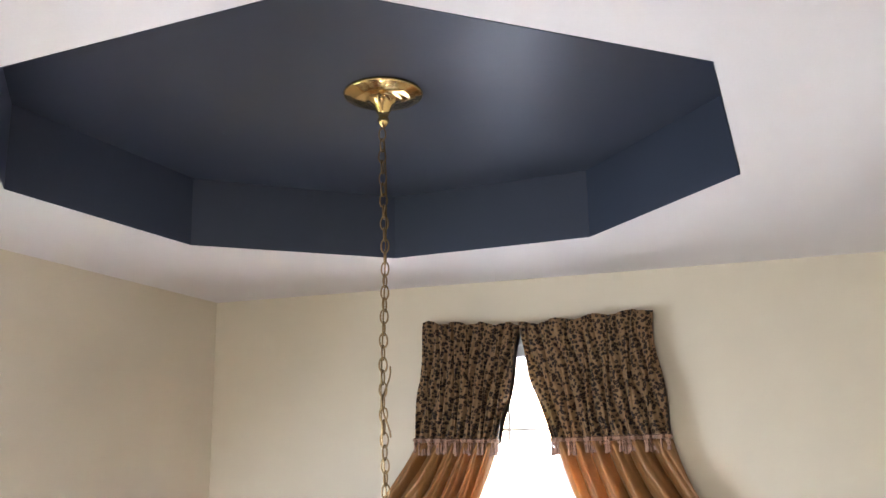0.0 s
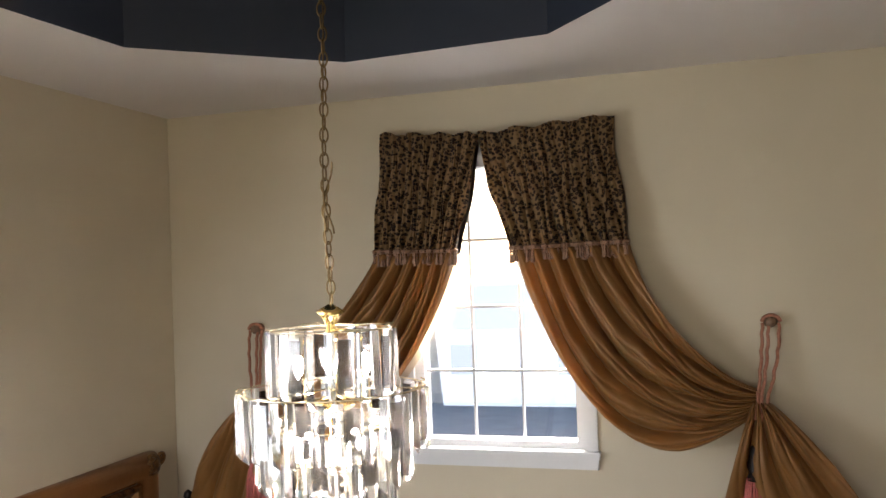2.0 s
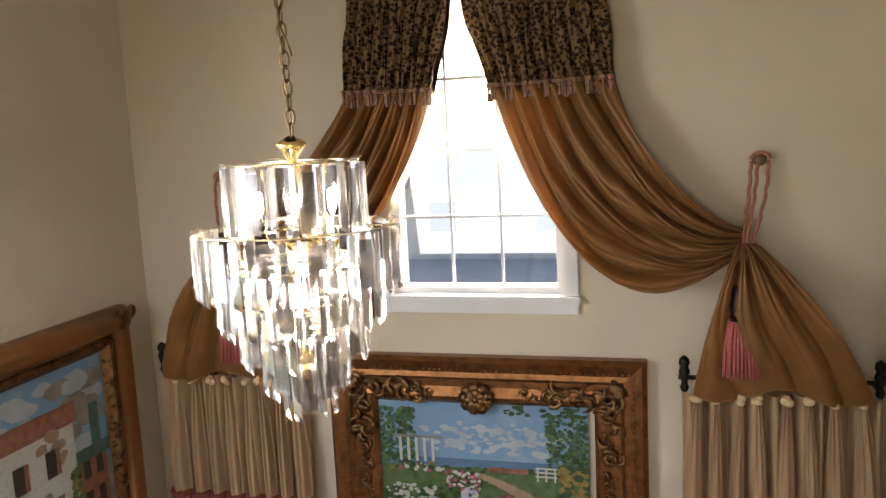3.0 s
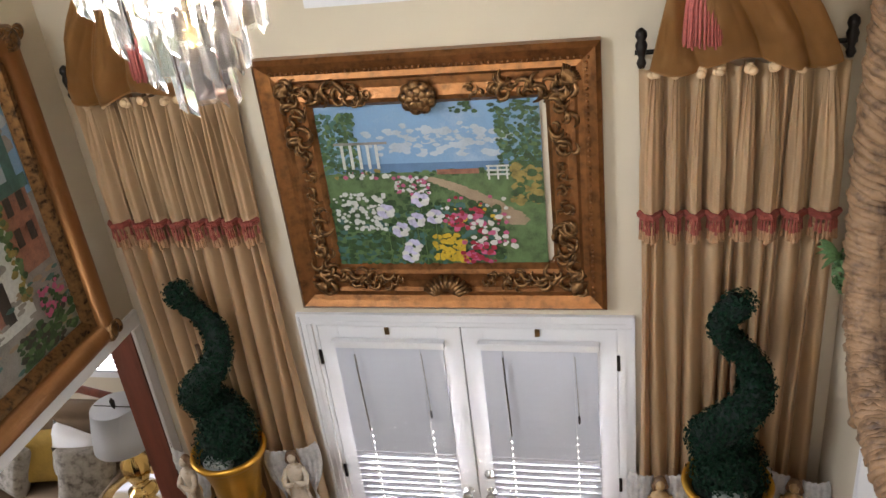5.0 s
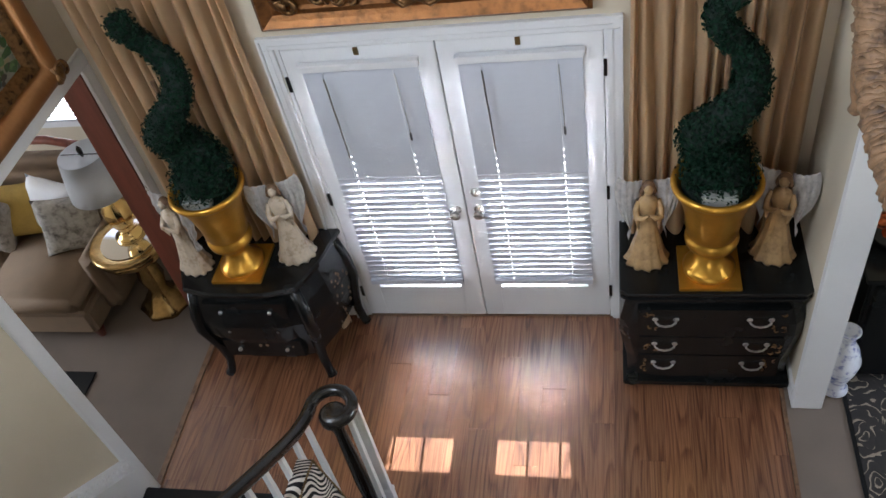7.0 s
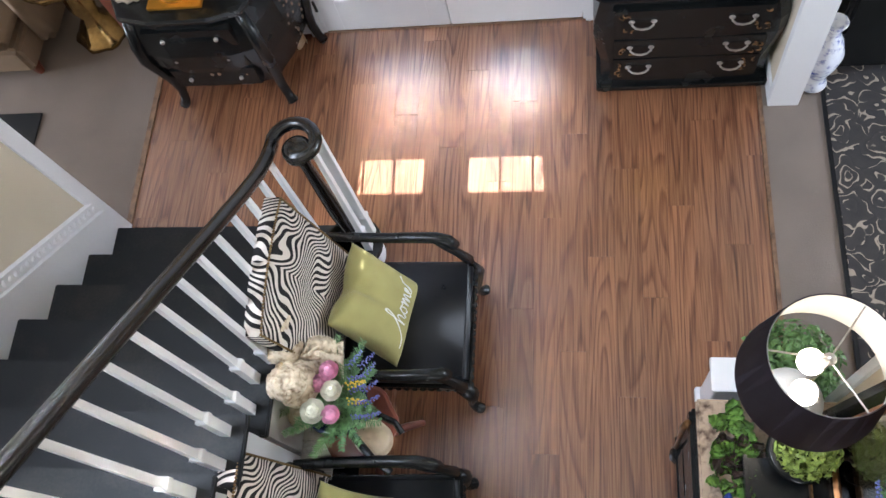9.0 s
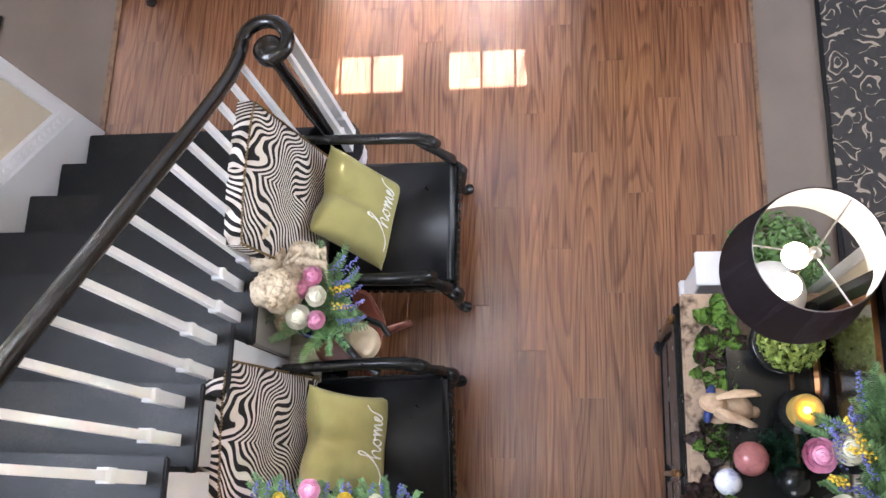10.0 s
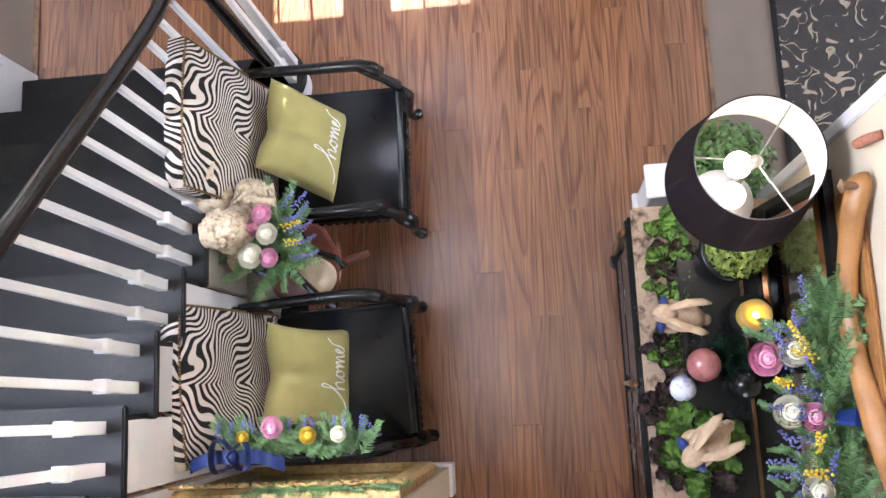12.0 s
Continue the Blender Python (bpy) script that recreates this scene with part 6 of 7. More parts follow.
def armchair(y, turn):
    c = thing("armchair", (-0.09, y, 0), "black carved armchair with leather seat and zebra print back", "armchair", "armchairs by the stairs", turn)
    W = 0.285
    seat = boxes((-0.24, 0.355, -W, W, 0.42, 0.485), bevel=0.022)
    part("seat", seat, M["leather"], c, "black leather seat", smooth=True)
    part("seat_frame", boxes((-0.25, 0.365, -W - 0.012, W + 0.012, 0.355, 0.42), bevel=0.01), M["black_gloss"], c, "carved black seat rail")
    bm = bmesh.new()
    for k in range(17):
        ball(bm, (0.366, -0.27 + k * 0.034, 0.375), 0.014, 0.5, 1.1, 0.8, 7, 5)
    for s in (-1, 1):
        for k in range(15):
            ball(bm, (-0.2 + k * 0.038, s * (W + 0.013), 0.372), 0.013, 1.1, 0.5, 0.8, 7, 5)
    part("carving", bm, M["black_gloss"], c, smooth=True)["kind"] = "stuff"

    def back(t, w):
        return lerp(-0.235, -0.365, t), lerp(0.50, 1.17, t)

    panel = bmesh.new()
    n, m = 14, 12
    for side in (0, 1):
        g = []
        for i in range(n + 1):
            row = []
            for j in range(m + 1):
                u, t = 2 * i / n - 1, j / m
                x, z = back(t, u)
                soft = 0.03 * (1 - u ** 6) * (1 - (2 * t - 1) ** 6)
                zz = z + (0.03 * (1 - u * u) if t > 0.9 else 0)
                row.append(panel.verts.new((x + (0.035 + soft if side == 0 else -0.03), u * 0.288, zz)))
            g.append(row)
        for i in range(n):
            for j in range(m):
                panel.faces.new((g[i][j], g[i + 1][j], g[i + 1][j + 1], g[i][j + 1]))
        rim = [g[i][0] for i in range(n + 1)] + [g[n][j] for j in range(1, m + 1)] + [g[i][m] for i in range(n - 1, -1, -1)] + [g[0][j] for j in range(m - 1, 0, -1)]
        if side == 0:
            first = rim
        else:
            for i in range(len(rim)):
                j = (i + 1) % len(rim)
                panel.faces.new((first[i], first[j], rim[j], rim[i]))
    part("backrest", panel, M["zebra"], c, "zebra print upholstered back", smooth=True)
    nails = bmesh.new()
    for k in range(46):
        t = k / 45
        for s in (-1, 1):
            x, z = back(t, s)
            ball(nails, (x + 0.04, s * 0.283, z), 0.006, u=6, v=4)
        x, z = back(1, 0)
        u = 2 * t - 1
        ball(nails, (x + 0.038, u * 0.28, z + 0.028 * (1 - u * u)), 0.006, u=6, v=4)
    part("nailhead_trim", nails, M["chain"], c, "brass nailhead trim", smooth=True)
    for s in (-1, 1):
        yy = s * (W + 0.012)
        arm = [(-0.275, yy, 0.745), (-0.15, yy * 1.03, 0.715), (0.0, yy * 1.05, 0.69), (0.12, yy * 1.05, 0.69), (0.22, yy * 1.03, 0.70), (0.275, yy * 1.0, 0.685), (0.295, yy * 0.99, 0.655), (0.275, yy * 0.99, 0.635)]
        part("armrest", tube(arm, [0.02, 0.022, 0.024, 0.026, 0.027, 0.028, 0.026, 0.018], 10), M["black_gloss"], c, "curved black arm", smooth=True)
        part("arm_support", tube([(0.225, yy, 0.69), (0.255, yy, 0.62), (0.30, yy, 0.54), (0.335, yy, 0.46), (0.325, yy, 0.40)], [0.022, 0.021, 0.021, 0.026, 0.026], 9), M["black_gloss"], c, smooth=True)
        part("leg", tube([(0.325, yy * 0.97, 0.40), (0.355, yy * 1.0, 0.30), (0.345, yy * 0.99, 0.18), (0.325, yy * 0.97, 0.08), (0.345, yy * 1.0, 0.025), (0.365, yy * 1.02, 0.02), (0.365, yy * 1.02, 0.0)], [0.035, 0.036, 0.024, 0.019, 0.026, 0.028, 0.02], 10), M["black_gloss"], c, "black cabriole leg", smooth=True)
        part("leg", tube([(-0.23, yy * 0.95, 0.40), (-0.25, yy * 0.95, 0.2), (-0.29, yy * 0.95, 0.0)], [0.028, 0.024, 0.02], 9), M["black_gloss"], c, "black rear leg", smooth=True)
        part("back_post", tube([(-0.225, s * 0.29, 0.40), (-0.262, s * 0.292, 0.6), (-0.29, s * 0.292, 0.76)], [0.022, 0.02, 0.016], 8), M["black_gloss"], c, smooth=True)
    return c


armchair(-1.972, 0)
armchair(-2.95, 3)


def green_pillow(at, turn, tilt, roll):
    w, h, t = 0.212, 0.205, 0.082
    p = link("throw_pillow", pillow_mesh(w, h, t, 30, 0.75), M["green_cloth"], smooth=True)
    p.matrix_basis = Matrix.Translation(at) @ Matrix.Rotation(radians(turn), 4, "Z") @ Matrix.Rotation(radians(tilt), 4, "X") @ Matrix.Rotation(radians(roll), 4, "Y")
    tagged(p, "olive green throw pillow with a white script word on an armchair", "pillow", "green pillows")

    def surface(x, z):
        u, v = max(-0.99, min(0.99, x / (w * 0.95))), max(-0.99, min(0.99, z / (h * 0.95)))
        return -t * math.sqrt((1 - u ** 4) * (1 - v ** 4)) * (1 + 0.07 * noise.noise((u * 2.6, v * 2.6, 4 * w)))

    part("lettering", script_word(0.050, surface), M["letter"], p, "white script word home")


green_pillow((-0.135, -1.955, 0.640), 90, -36, 12)
green_pillow((-0.13, -2.945, 0.637), 92, -36, 5)


# ---- flowers and greenery ----
def rose(parent, at, r, material, label, rng):
    """A half-open rose: cupped petals round a bud."""
    bm = ball(bmesh.new(), (at[0], at[1], at[2] + r * 0.06), r * 0.56, 1, 1, 0.62, 14, 9)
    ball(bm, (at[0], at[1], at[2] + r * 0.3), r * 0.2, 1, 1, 1.0, 8, 6)
    bud = part("rose", bm, material, parent, label, smooth=True)
    for n, r0, r1, z0, z1, curl in ((6, 0.35, 0.95, -0.35, 0.05, 0.22), (6, 0.35, 0.78, -0.1, 0.26, 0.14), (5, 0.32, 0.60, 0.05, 0.40, 0.06), (4, 0.22, 0.40, 0.2, 0.50, 0.0)):
        turn = rng.uniform(0, 6.28)
        for i in range(n):
            a = turn + 2 * math.pi * i / n

            def petal(u, v, a=a, r0=r0, r1=r1, z0=z0, z1=z1, n=n, curl=curl):
                b = a + (u - 0.5) * 2 * math.pi / n * (0.7 + 0.75 * v)
                rad = lerp(r0, r1, v ** 0.7) * (1 - 0.10 * (2 * u - 1) ** 2 * v) + 0.04 * (u - 0.5)
                top = z1 - curl * max(0, v - 0.7) - 0.10 * (2 * u - 1) ** 2 * v
                return (at[0] + r * rad * math.cos(b), at[1] + r * rad * math.sin(b), at[2] + r * lerp(z0, top, v ** 1.3))

            part("petal", sheet(petal, 5, 4, 0.0012), material, bud, smooth=True)


def spike(bm, at, d, length, r, rng, n=22):
    d = Vector(d).normalized()
    s = d.orthogonal()
    for i in range(n):
        t = i / n
        a = i * 2.4
        p = Vector(at) + d * length * t + (Matrix.Rotation(a, 3, d) @ s) * r * (1 - 0.7 * t)
        ball(bm, p, r * 0.55, u=5, v=3)
    return bm


def sprig(bm, at, d, length, rng, width=0.35, twigs=14):
    """A feathery cypress or grass sprig."""
    d = Vector(d).normalized()
    s = d.cross(Vector((0, 0, 1)))
    s = s.normalized() if s.length > 0.01 else Vector((1, 0, 0))
    up = s.cross(d)
    a = Vector(at)
    tube([a, a + d * length], [0.003, 0.001], 4, bm)
    for i in range(twigs):
        t = (i + 1) / (twigs + 1)
        for k in (-1, 1):
            q = a + d * length * t
            e = q + (d * 0.7 + s * k + up * rng.uniform(-0.5, 0.6)).normalized() * length * width * (1 - 0.6 * t) * rng.uniform(0.7, 1.2)
            tube([q, q.lerp(e, 0.5), e], [0.0014, 0.0028, 0.0007], 3, bm)


def bouquet(parent, spots, rng, greens, lav=(), yellow=()):
    bm = bmesh.new()
    for at, d, L in greens:
        sprig(bm, at, d, L, rng, 0.24, 24)
    part("greenery", bm, M["cypress"], parent, "feathery green sprigs")
    for at, r, m, lab in spots:
        rose(parent, at, r * 1.1, m, lab, rng)
    for at, d, L in lav:
        part("lavender", spike(bmesh.new(), at, d, L, 0.008, rng), M["lavender"], parent, "blue lavender spike")
    for at, d, L in yellow:
        part("yellow_spike", spike(bmesh.new(), at, d, L, 0.010, rng), M["rose_yellow"], parent, "yellow flower spike")


# ---- between the chairs ----
rng = random.Random(77)
tb = thing("side_table", (-0.19, -2.455, 0), "small dark side table with a carved edge between the armchairs", "table")
part("top", lathe([(0.0, 0.50), (0.155, 0.50), (0.17, 0.51), (0.17, 0.525), (0.155, 0.532), (0.0, 0.532)], 40, wob=lambda a, z: 1 + 0.05 * math.cos(6 * a)), M["mahogany"], tb, "dark scalloped top")
part("pedestal", lathe([(0.05, 0.05), (0.03, 0.12), (0.045, 0.25), (0.028, 0.36), (0.05, 0.48), (0.09, 0.50)], 18), M["mahogany"], tb, smooth=True)
for i in range(3):
    a = radians(30 + 120 * i)
    part("foot", tube([(0.03 * math.cos(a), 0.03 * math.sin(a), 0.13), (0.14 * math.cos(a), 0.14 * math.sin(a), 0.08), (0.21 * math.cos(a), 0.21 * math.sin(a), 0.0)], [0.022, 0.02, 0.016], 8), M["mahogany"], tb, smooth=True)
cd = thing("candle_lantern", (-0.10, -2.53, 0.532), "cream pillar candle in a dark metal stand", "candle")
part("candle", lathe([(0.07, 0.0), (0.075, 0.01), (0.075, 0.085), (0.068, 0.092), (0.02, 0.088), (0.0, 0.084)], 28), M["cream"], cd, "cream wax pillar", smooth=True)
part("stand", tube([(-0.13, 0.06, 0.12), (0.02, -0.09, 0.12), (0.10, -0.14, 0.12)], 0.016, 8), M["black_gloss"], cd)
part("stand", tube([(-0.10, 0.14, 0.12), (0.10, 0.06, 0.12), (0.13, 0.02, 0.10)], 0.014, 8), M["black_gloss"], cd)
pn = thing("silver_panel", (-0.40, -2.56, 0.46), "grey metal gridded tray beside the stairs", "tray")
part("tray", boxes((-0.10, 0.10, -0.13, 0.13, 0.0, 0.02), bevel=0.004), M["silver"], pn)
for k in range(4):
    part("bar", tube([(-0.10, -0.1 + 0.066 * k, 0.024), (0.10, -0.1 + 0.066 * k, 0.024)], 0.004, 6), M["silver"], pn)
tg = thing("tray_stand", (-0.40, -2.56, 0.0), "dark stand under the metal tray", "stand")
part("post", boxes((-0.03, 0.03, -0.03, 0.03, 0.0, 0.46), (-0.09, 0.09, -0.1, 0.1, 0.0, 0.02), bevel=0.004), M["black_gloss"], tg)

pt = thing("planter", (-0.225, -2.42, 0.60), "cobalt glazed bowl of artificial flowers on the side table", "planter")
part("bowl", lathe([(0.05, -0.068), (0.07, 0.02), (0.12, 0.10), (0.135, 0.17), (0.13, 0.185), (0.115, 0.175), (0.0, 0.16)], 28), M["navy_pot"], pt, "glossy cobalt bowl", smooth=True)
gr = []
for k in range(46):
    a = rng.uniform(-2.6, 2.0)
    gr.append(((rng.uniform(-0.06, 0.06), rng.uniform(-0.08, 0.08), 0.19), (math.cos(a), math.sin(a), rng.uniform(0.0, 0.7)), rng.uniform(0.13, 0.22)))
bouquet(pt, [((-0.05, -0.06, 0.30), 0.05, M["rose_white"], "cream rose"), ((0.02, 0.02, 0.31), 0.042, M["rose_white"], "white rose"), ((0.0, 0.10, 0.31), 0.04, M["rose_pink"], "pink rose"), ((-0.04, 0.05, 0.30), 0.036, M["rose_pink"], "pink rose"), ((0.02, -0.07, 0.29), 0.038, M["rose_pink"], "pink rose")],
        rng, gr, [((0.06 + 0.01 * k, 0.13 - 0.05 * (k % 5), 0.25), (1, rng.uniform(-0.3, 1.0), 0.9), 0.11) for k in range(10)], [((0.07, 0.05, 0.26), (1, 0.15, 0.4), 0.09), ((0.08, -0.01, 0.26), (1, -0.1, 0.4), 0.09)])
cs = thing("cherub_statue", (-0.40, -2.32, 0.0), "ivory stone statue of two small winged figures on a tall base", "statue")
bm = lathe([(0.10, 0.0), (0.10, 0.04), (0.07, 0.08), (0.06, 0.4), (0.08, 0.58), (0.10, 0.62)], 18)
for x, y, z, r, sx, sz in ((0, 0.02, 0.70, 0.085, 1, 1.2), (-0.02, 0.07, 0.80, 0.06, 1, 1.2), (-0.03, 0.11, 0.92, 0.055, 1, 1), (0.03, -0.04, 0.78, 0.065, 1, 1.1), (0.03, -0.05, 0.88, 0.055, 1, 1), (0.07, 0.07, 0.74, 0.05, 1.3, 0.8), (0.02, -0.10, 0.66, 0.05, 0.8, 1.3)):
    ball(bm, (x, y, z), r, sx, 1, sz, 14, 10)
for k in range(60):
    a, b = rng.uniform(0, 6.28), rng.uniform(0, 1.3)
    for cx_, cy_, cz_ in ((-0.03, 0.11, 0.92), (0.03, -0.05, 0.88)):
        ball(bm, (cx_ + 0.05 * math.cos(a) * math.cos(b), cy_ + 0.05 * math.sin(a) * math.cos(b), cz_ + 0.05 * math.sin(b)), 0.013, u=6, v=4)
for k in (-1, 1):
    for j in range(5):
        tube([(0.04, 0.04, 0.80), (0.07 + 0.02 * j, 0.06 + 0.02 * k, 0.84 - 0.01 * j), (0.10 + 0.012 * j, 0.09 - 0.03 * j, 0.80 - 0.02 * j)], [0.01, 0.014, 0.004], 5, bm, flat=0.5)
bmesh.ops.transform(bm, matrix=Matrix.Diagonal((1.4, 1.4, 1.12, 1)), verts=bm.verts)
cs_m = part("figure", bm, M["stone"], cs, smooth=True)


# ---- wall under the landing ----
gm = thing("wall_frame", (0, 0, 0), "ornate gold frame dressed with flowers and a blue bow", "picture frame")
bm = bmesh.new()
frame_ring(bm, -0.52, 0.34, 0.35, 1.20, ((0, 0.0), (0, 0.03), (0.02, 0.045), (0.06, 0.05), (0.09, 0.035), (0.11, 0.02)), lambda x, z, h: (x, -3.366 + h, z))
part("frame", bm, M["pale_gold"], gm, "gold moulded frame")
bm = bmesh.new()
for k in range(66):
    scroll(bm, lambda a, b, h: (a, -3.366 + h, b), -0.53 + k * 0.0136, 1.195 + 0.012 * math.sin(k * 1.3), 0.055, 0.026, k * 1.1, rng, 1 if k % 2 else -1)
part("crest", bm, M["pale_gold"], gm, "carved gold crest", smooth=True)
part("mirror_glass", boxes((-0.42, 0.24, -3.355, -3.35, 0.45, 1.10)), M["mirror"], gm)
gl_ = thing("garland", (-0.05, -3.22, 1.17), "flower garland with a blue bow on the gold frame", "garland")
gr = []
for k in range(54):
    x = rng.uniform(-0.20, 0.28)
    gr.append(((x, rng.uniform(0.0, 0.05), 0.06), (rng.uniform(-0.8, 0.9), rng.uniform(0.1, 0.8), rng.uniform(0.0, 0.6)), rng.uniform(0.09, 0.14)))
for k in range(9):
    gr.append(((-0.02 + 0.04 * k, -0.10, 0.02), (rng.choice((-1, 1)), rng.uniform(-0.2, 0.1), 0.1), 0.13))
bouquet(gl_, [((0.0, 0.105, 0.15), 0.036, M["rose_pink"], "pink rose"), ((0.115, 0.075, 0.14), 0.028, M["rose_yellow"], "yellow bloom"), ((-0.11, 0.075, 0.12), 0.022, M["rose_yellow"], "yellow bud"), ((0.215, 0.075, 0.14), 0.026, M["rose_white"], "white bud")],
        rng, gr, [((-0.22 + 0.05 * k, 0.06, 0.06), (rng.uniform(-0.5, 0.5), 0.8, 0.9), 0.11) for k in range(12)])
bm = bmesh.new()
for s, lift in ((-1, 0.0), (1, 0.012)):
    loop = [(-0.13 + s * 0.075 * math.sin(math.pi * t) - s * 0.01, 0.0 + 0.055 * math.sin(2 * math.pi * t) * (1 if s < 0 else 0.8) + 0.02, 0.15 + lift + 0.02 * math.sin(math.pi * t)) for t in [i / 18 for i in range(19)]]
    sheet(lambda u, v, p=loop: (lambda q: (q[0], q[1], q[2] + (v - 0.5) * 0.05))(p[min(18, int(u * 18 + 0.5))]), 18, 2, 0.003, bm)
    tail = ((-0.13, 0.01, 0.14), (-0.13 + s * 0.06, 0.03, 0.15), (-0.13 + s * 0.16, -0.015, 0.11))
    sheet(lambda u, v, p=tail: (lambda q: (q[0], q[1] + (v - 0.5) * 0.045, q[2] + 0.008 * math.sin(9 * u)))(bez(p[0], p[1], p[2], u)), 10, 2, 0.003, bm)
ball(bm, (-0.13, 0.015, 0.155), 0.022, 0.9, 1.2, 1)
part("bow", bm, M["ribbon"], gl_, "royal blue ribbon bow", smooth=True)


# ---- console by the wall ----
con = thing("console_chest", (1.44, -3.03, 0), "black and gilt console chest with a brown marble top", "console")
part("body", boxes((-0.255, 0.285, -0.62, 0.62, 0.10, 0.74), (-0.272, 0.288, -0.64, 0.64, 0.60, 0.70), (-0.272, 0.288, -0.64, 0.64, 0.08, 0.13), bevel=0.012), M["black_gloss"], con, "black lacquered body")
for y in (-0.58, 0.0, 0.58):
    part("gilt_mount", tube([(-0.27, y, 0.12), (-0.28, y, 0.4), (-0.287, y, 0.60), (-0.28, y, 0.72)], [0.010, 0.011, 0.014, 0.012], 8), M["dark_gold"], con, "gilt corner mount", smooth=True)
for y in (-0.56, 0.56):
    for x in (-0.25, 0.24):
        part("foot", lathe([(0.03, 0), (0.045, 0.03), (0.03, 0.09)], 12, (x, y, 0)), M["black_gloss"], con, smooth=True)
for y0, y1 in ((-0.54, -0.03), (0.03, 0.54)):
    for z0, z1 in ((0.15, 0.35), (0.38, 0.58)):
        part("drawer", boxes((-0.268, -0.24, y0, y1, z0, z1), bevel=0.006), M["black_gloss"], con)
part("marble_top", boxes((-0.255, 0.292, -0.66, 0.66, 0.74, 0.775), bevel=0.008), M["marble"], con, "veined brown marble top")
TZ = 0.775
tray = thing("planter_box", (1.44, -3.05, TZ), "long black planter box on the marble top", "planter")
part("box", boxes((-0.10, 0.26, -0.58, 0.46, 0.0, 0.05), bevel=0.006), M["black_gloss"], tray)
part("rim", boxes((-0.11, -0.095, -0.59, 0.47, 0.0, 0.07), bevel=0.003), M["black_gloss"], tray)
part("gilt_rim", boxes((0.105, 0.112, -0.59, 0.47, 0.05, 0.085), bevel=0.002), M["dark_gold"], tray, "thin gilt rim")


def leaf_clump(name, at, count, size, material, label, seed, spread=0.09):
    t = thing(name, at, label, "plant")
    r = random.Random(seed)
    for k in range(count):
        a = 2 * math.pi * k / count + r.uniform(-0.4, 0.4)
        tilt, L = r.uniform(0.15, 1.0), size * r.uniform(0.75, 1.2)
        rad = r.uniform(0.0, spread)

        def leaf(u, v, a=a, tilt=tilt, L=L, rad=rad):
            w = L * 0.36 * math.sin(math.pi * min(1, 0.12 + u * 0.86)) ** 0.7 * (1 + 0.12 * math.sin(31 * u))
            s = (v - 0.5) * 2 * w
            ruff = 0.20 * L * math.sin(u * 23 + v * 9 + a) * abs(v - 0.5) * 2
            d = rad + L * u * math.cos(tilt * (1 - 0.5 * u))
            h = 0.01 + L * u * math.sin(tilt) - 0.35 * L * u * u + ruff + 0.12 * L * (2 * v - 1) ** 2
            return (d * math.cos(a) - s * math.sin(a), d * math.sin(a) + s * math.cos(a), max(0.003, h))

        part("leaf", sheet(leaf, 14, 6, 0.0015), material if r.random() < 0.68 else M["lettuce_red"] if material is M["lettuce"] else M["lettuce"], t, smooth=True)
    return t


leaf_clump("lettuce", (1.305, -2.50, TZ), 15, 0.075, M["lettuce"], "bright green artificial lettuce on the marble top", 1, 0.05)
leaf_clump("lettuce", (1.345, -2.585, TZ), 15, 0.07, M["lettuce_red"], "dark red artificial lettuce on the marble top", 2, 0.04)
leaf_clump("lettuce", (1.285, -2.665, TZ), 12, 0.068, M["lettuce"], "bright green artificial lettuce on the marble top", 3, 0.04)
leaf_clump("lettuce", (1.285, -2.91, TZ), 12, 0.065, M["lettuce_red"], "dark red artificial lettuce on the marble top", 4, 0.04)
leaf_clump("lettuce", (1.325, -2.91, TZ), 11, 0.075, M["lettuce"], "bright green artificial lettuce on the marble top", 5, 0.04)
leaf_clump("lettuce", (1.27, -3.11, TZ), 14, 0.07, M["lettuce_red"], "dark red artificial lettuce on the marble top", 6, 0.05)
leaf_clump("lettuce", (1.36, -3.26, TZ + 0.05), 26, 0.095, M["lettuce"], "bright green artificial lettuce round a bunny", 7, 0.10)
leaf_clump("lettuce", (1.27, -3.32, TZ), 14, 0.07, M["lettuce_red"], "dark red artificial lettuce on the marble top", 8, 0.05)


def bunny(at, turn, s=1.0):
    b = thing("bunny_figurine", at, "sand coloured plaster bunny with a blue bow", "figurine", "bunnies", turn)
    bm = bmesh.new()
    ball(bm, (0, 0, 0.06 * s), 0.07 * s, 1.25, 0.9, 0.85, 16, 12)
    ball(bm, (0.08 * s, 0, 0.11 * s), 0.045 * s, 1.2, 0.9, 0.95, 14, 10)
    for k in (-1, 1):
        tube([(0.07 * s, k * 0.02 * s, 0.14 * s), (0.01 * s, k * 0.045 * s, 0.175 * s), (-0.06 * s, k * 0.06 * s, 0.165 * s), (-0.09 * s, k * 0.06 * s, 0.15 * s)], [0.014 * s, 0.024 * s, 0.02 * s, 0.006 * s], 9, bm, flat=0.5)
        ball(bm, (0.05 * s, k * 0.05 * s, 0.03 * s), 0.03 * s, 1.6, 0.8, 0.7, 10, 7)
    ball(bm, (-0.09 * s, 0, 0.05 * s), 0.025 * s)
    part("body", bm, M["bunny"], b, smooth=True)
    bw_ = bmesh.new()
    for k in (-1, 1):
        ball(bw_, (0.085 * s, k * 0.045 * s, 0.06 * s), 0.032 * s, 0.6, 1.1, 0.8, 10, 7)
    part("bow", bw_, M["ribbon"], b, "blue fabric bow", smooth=True)


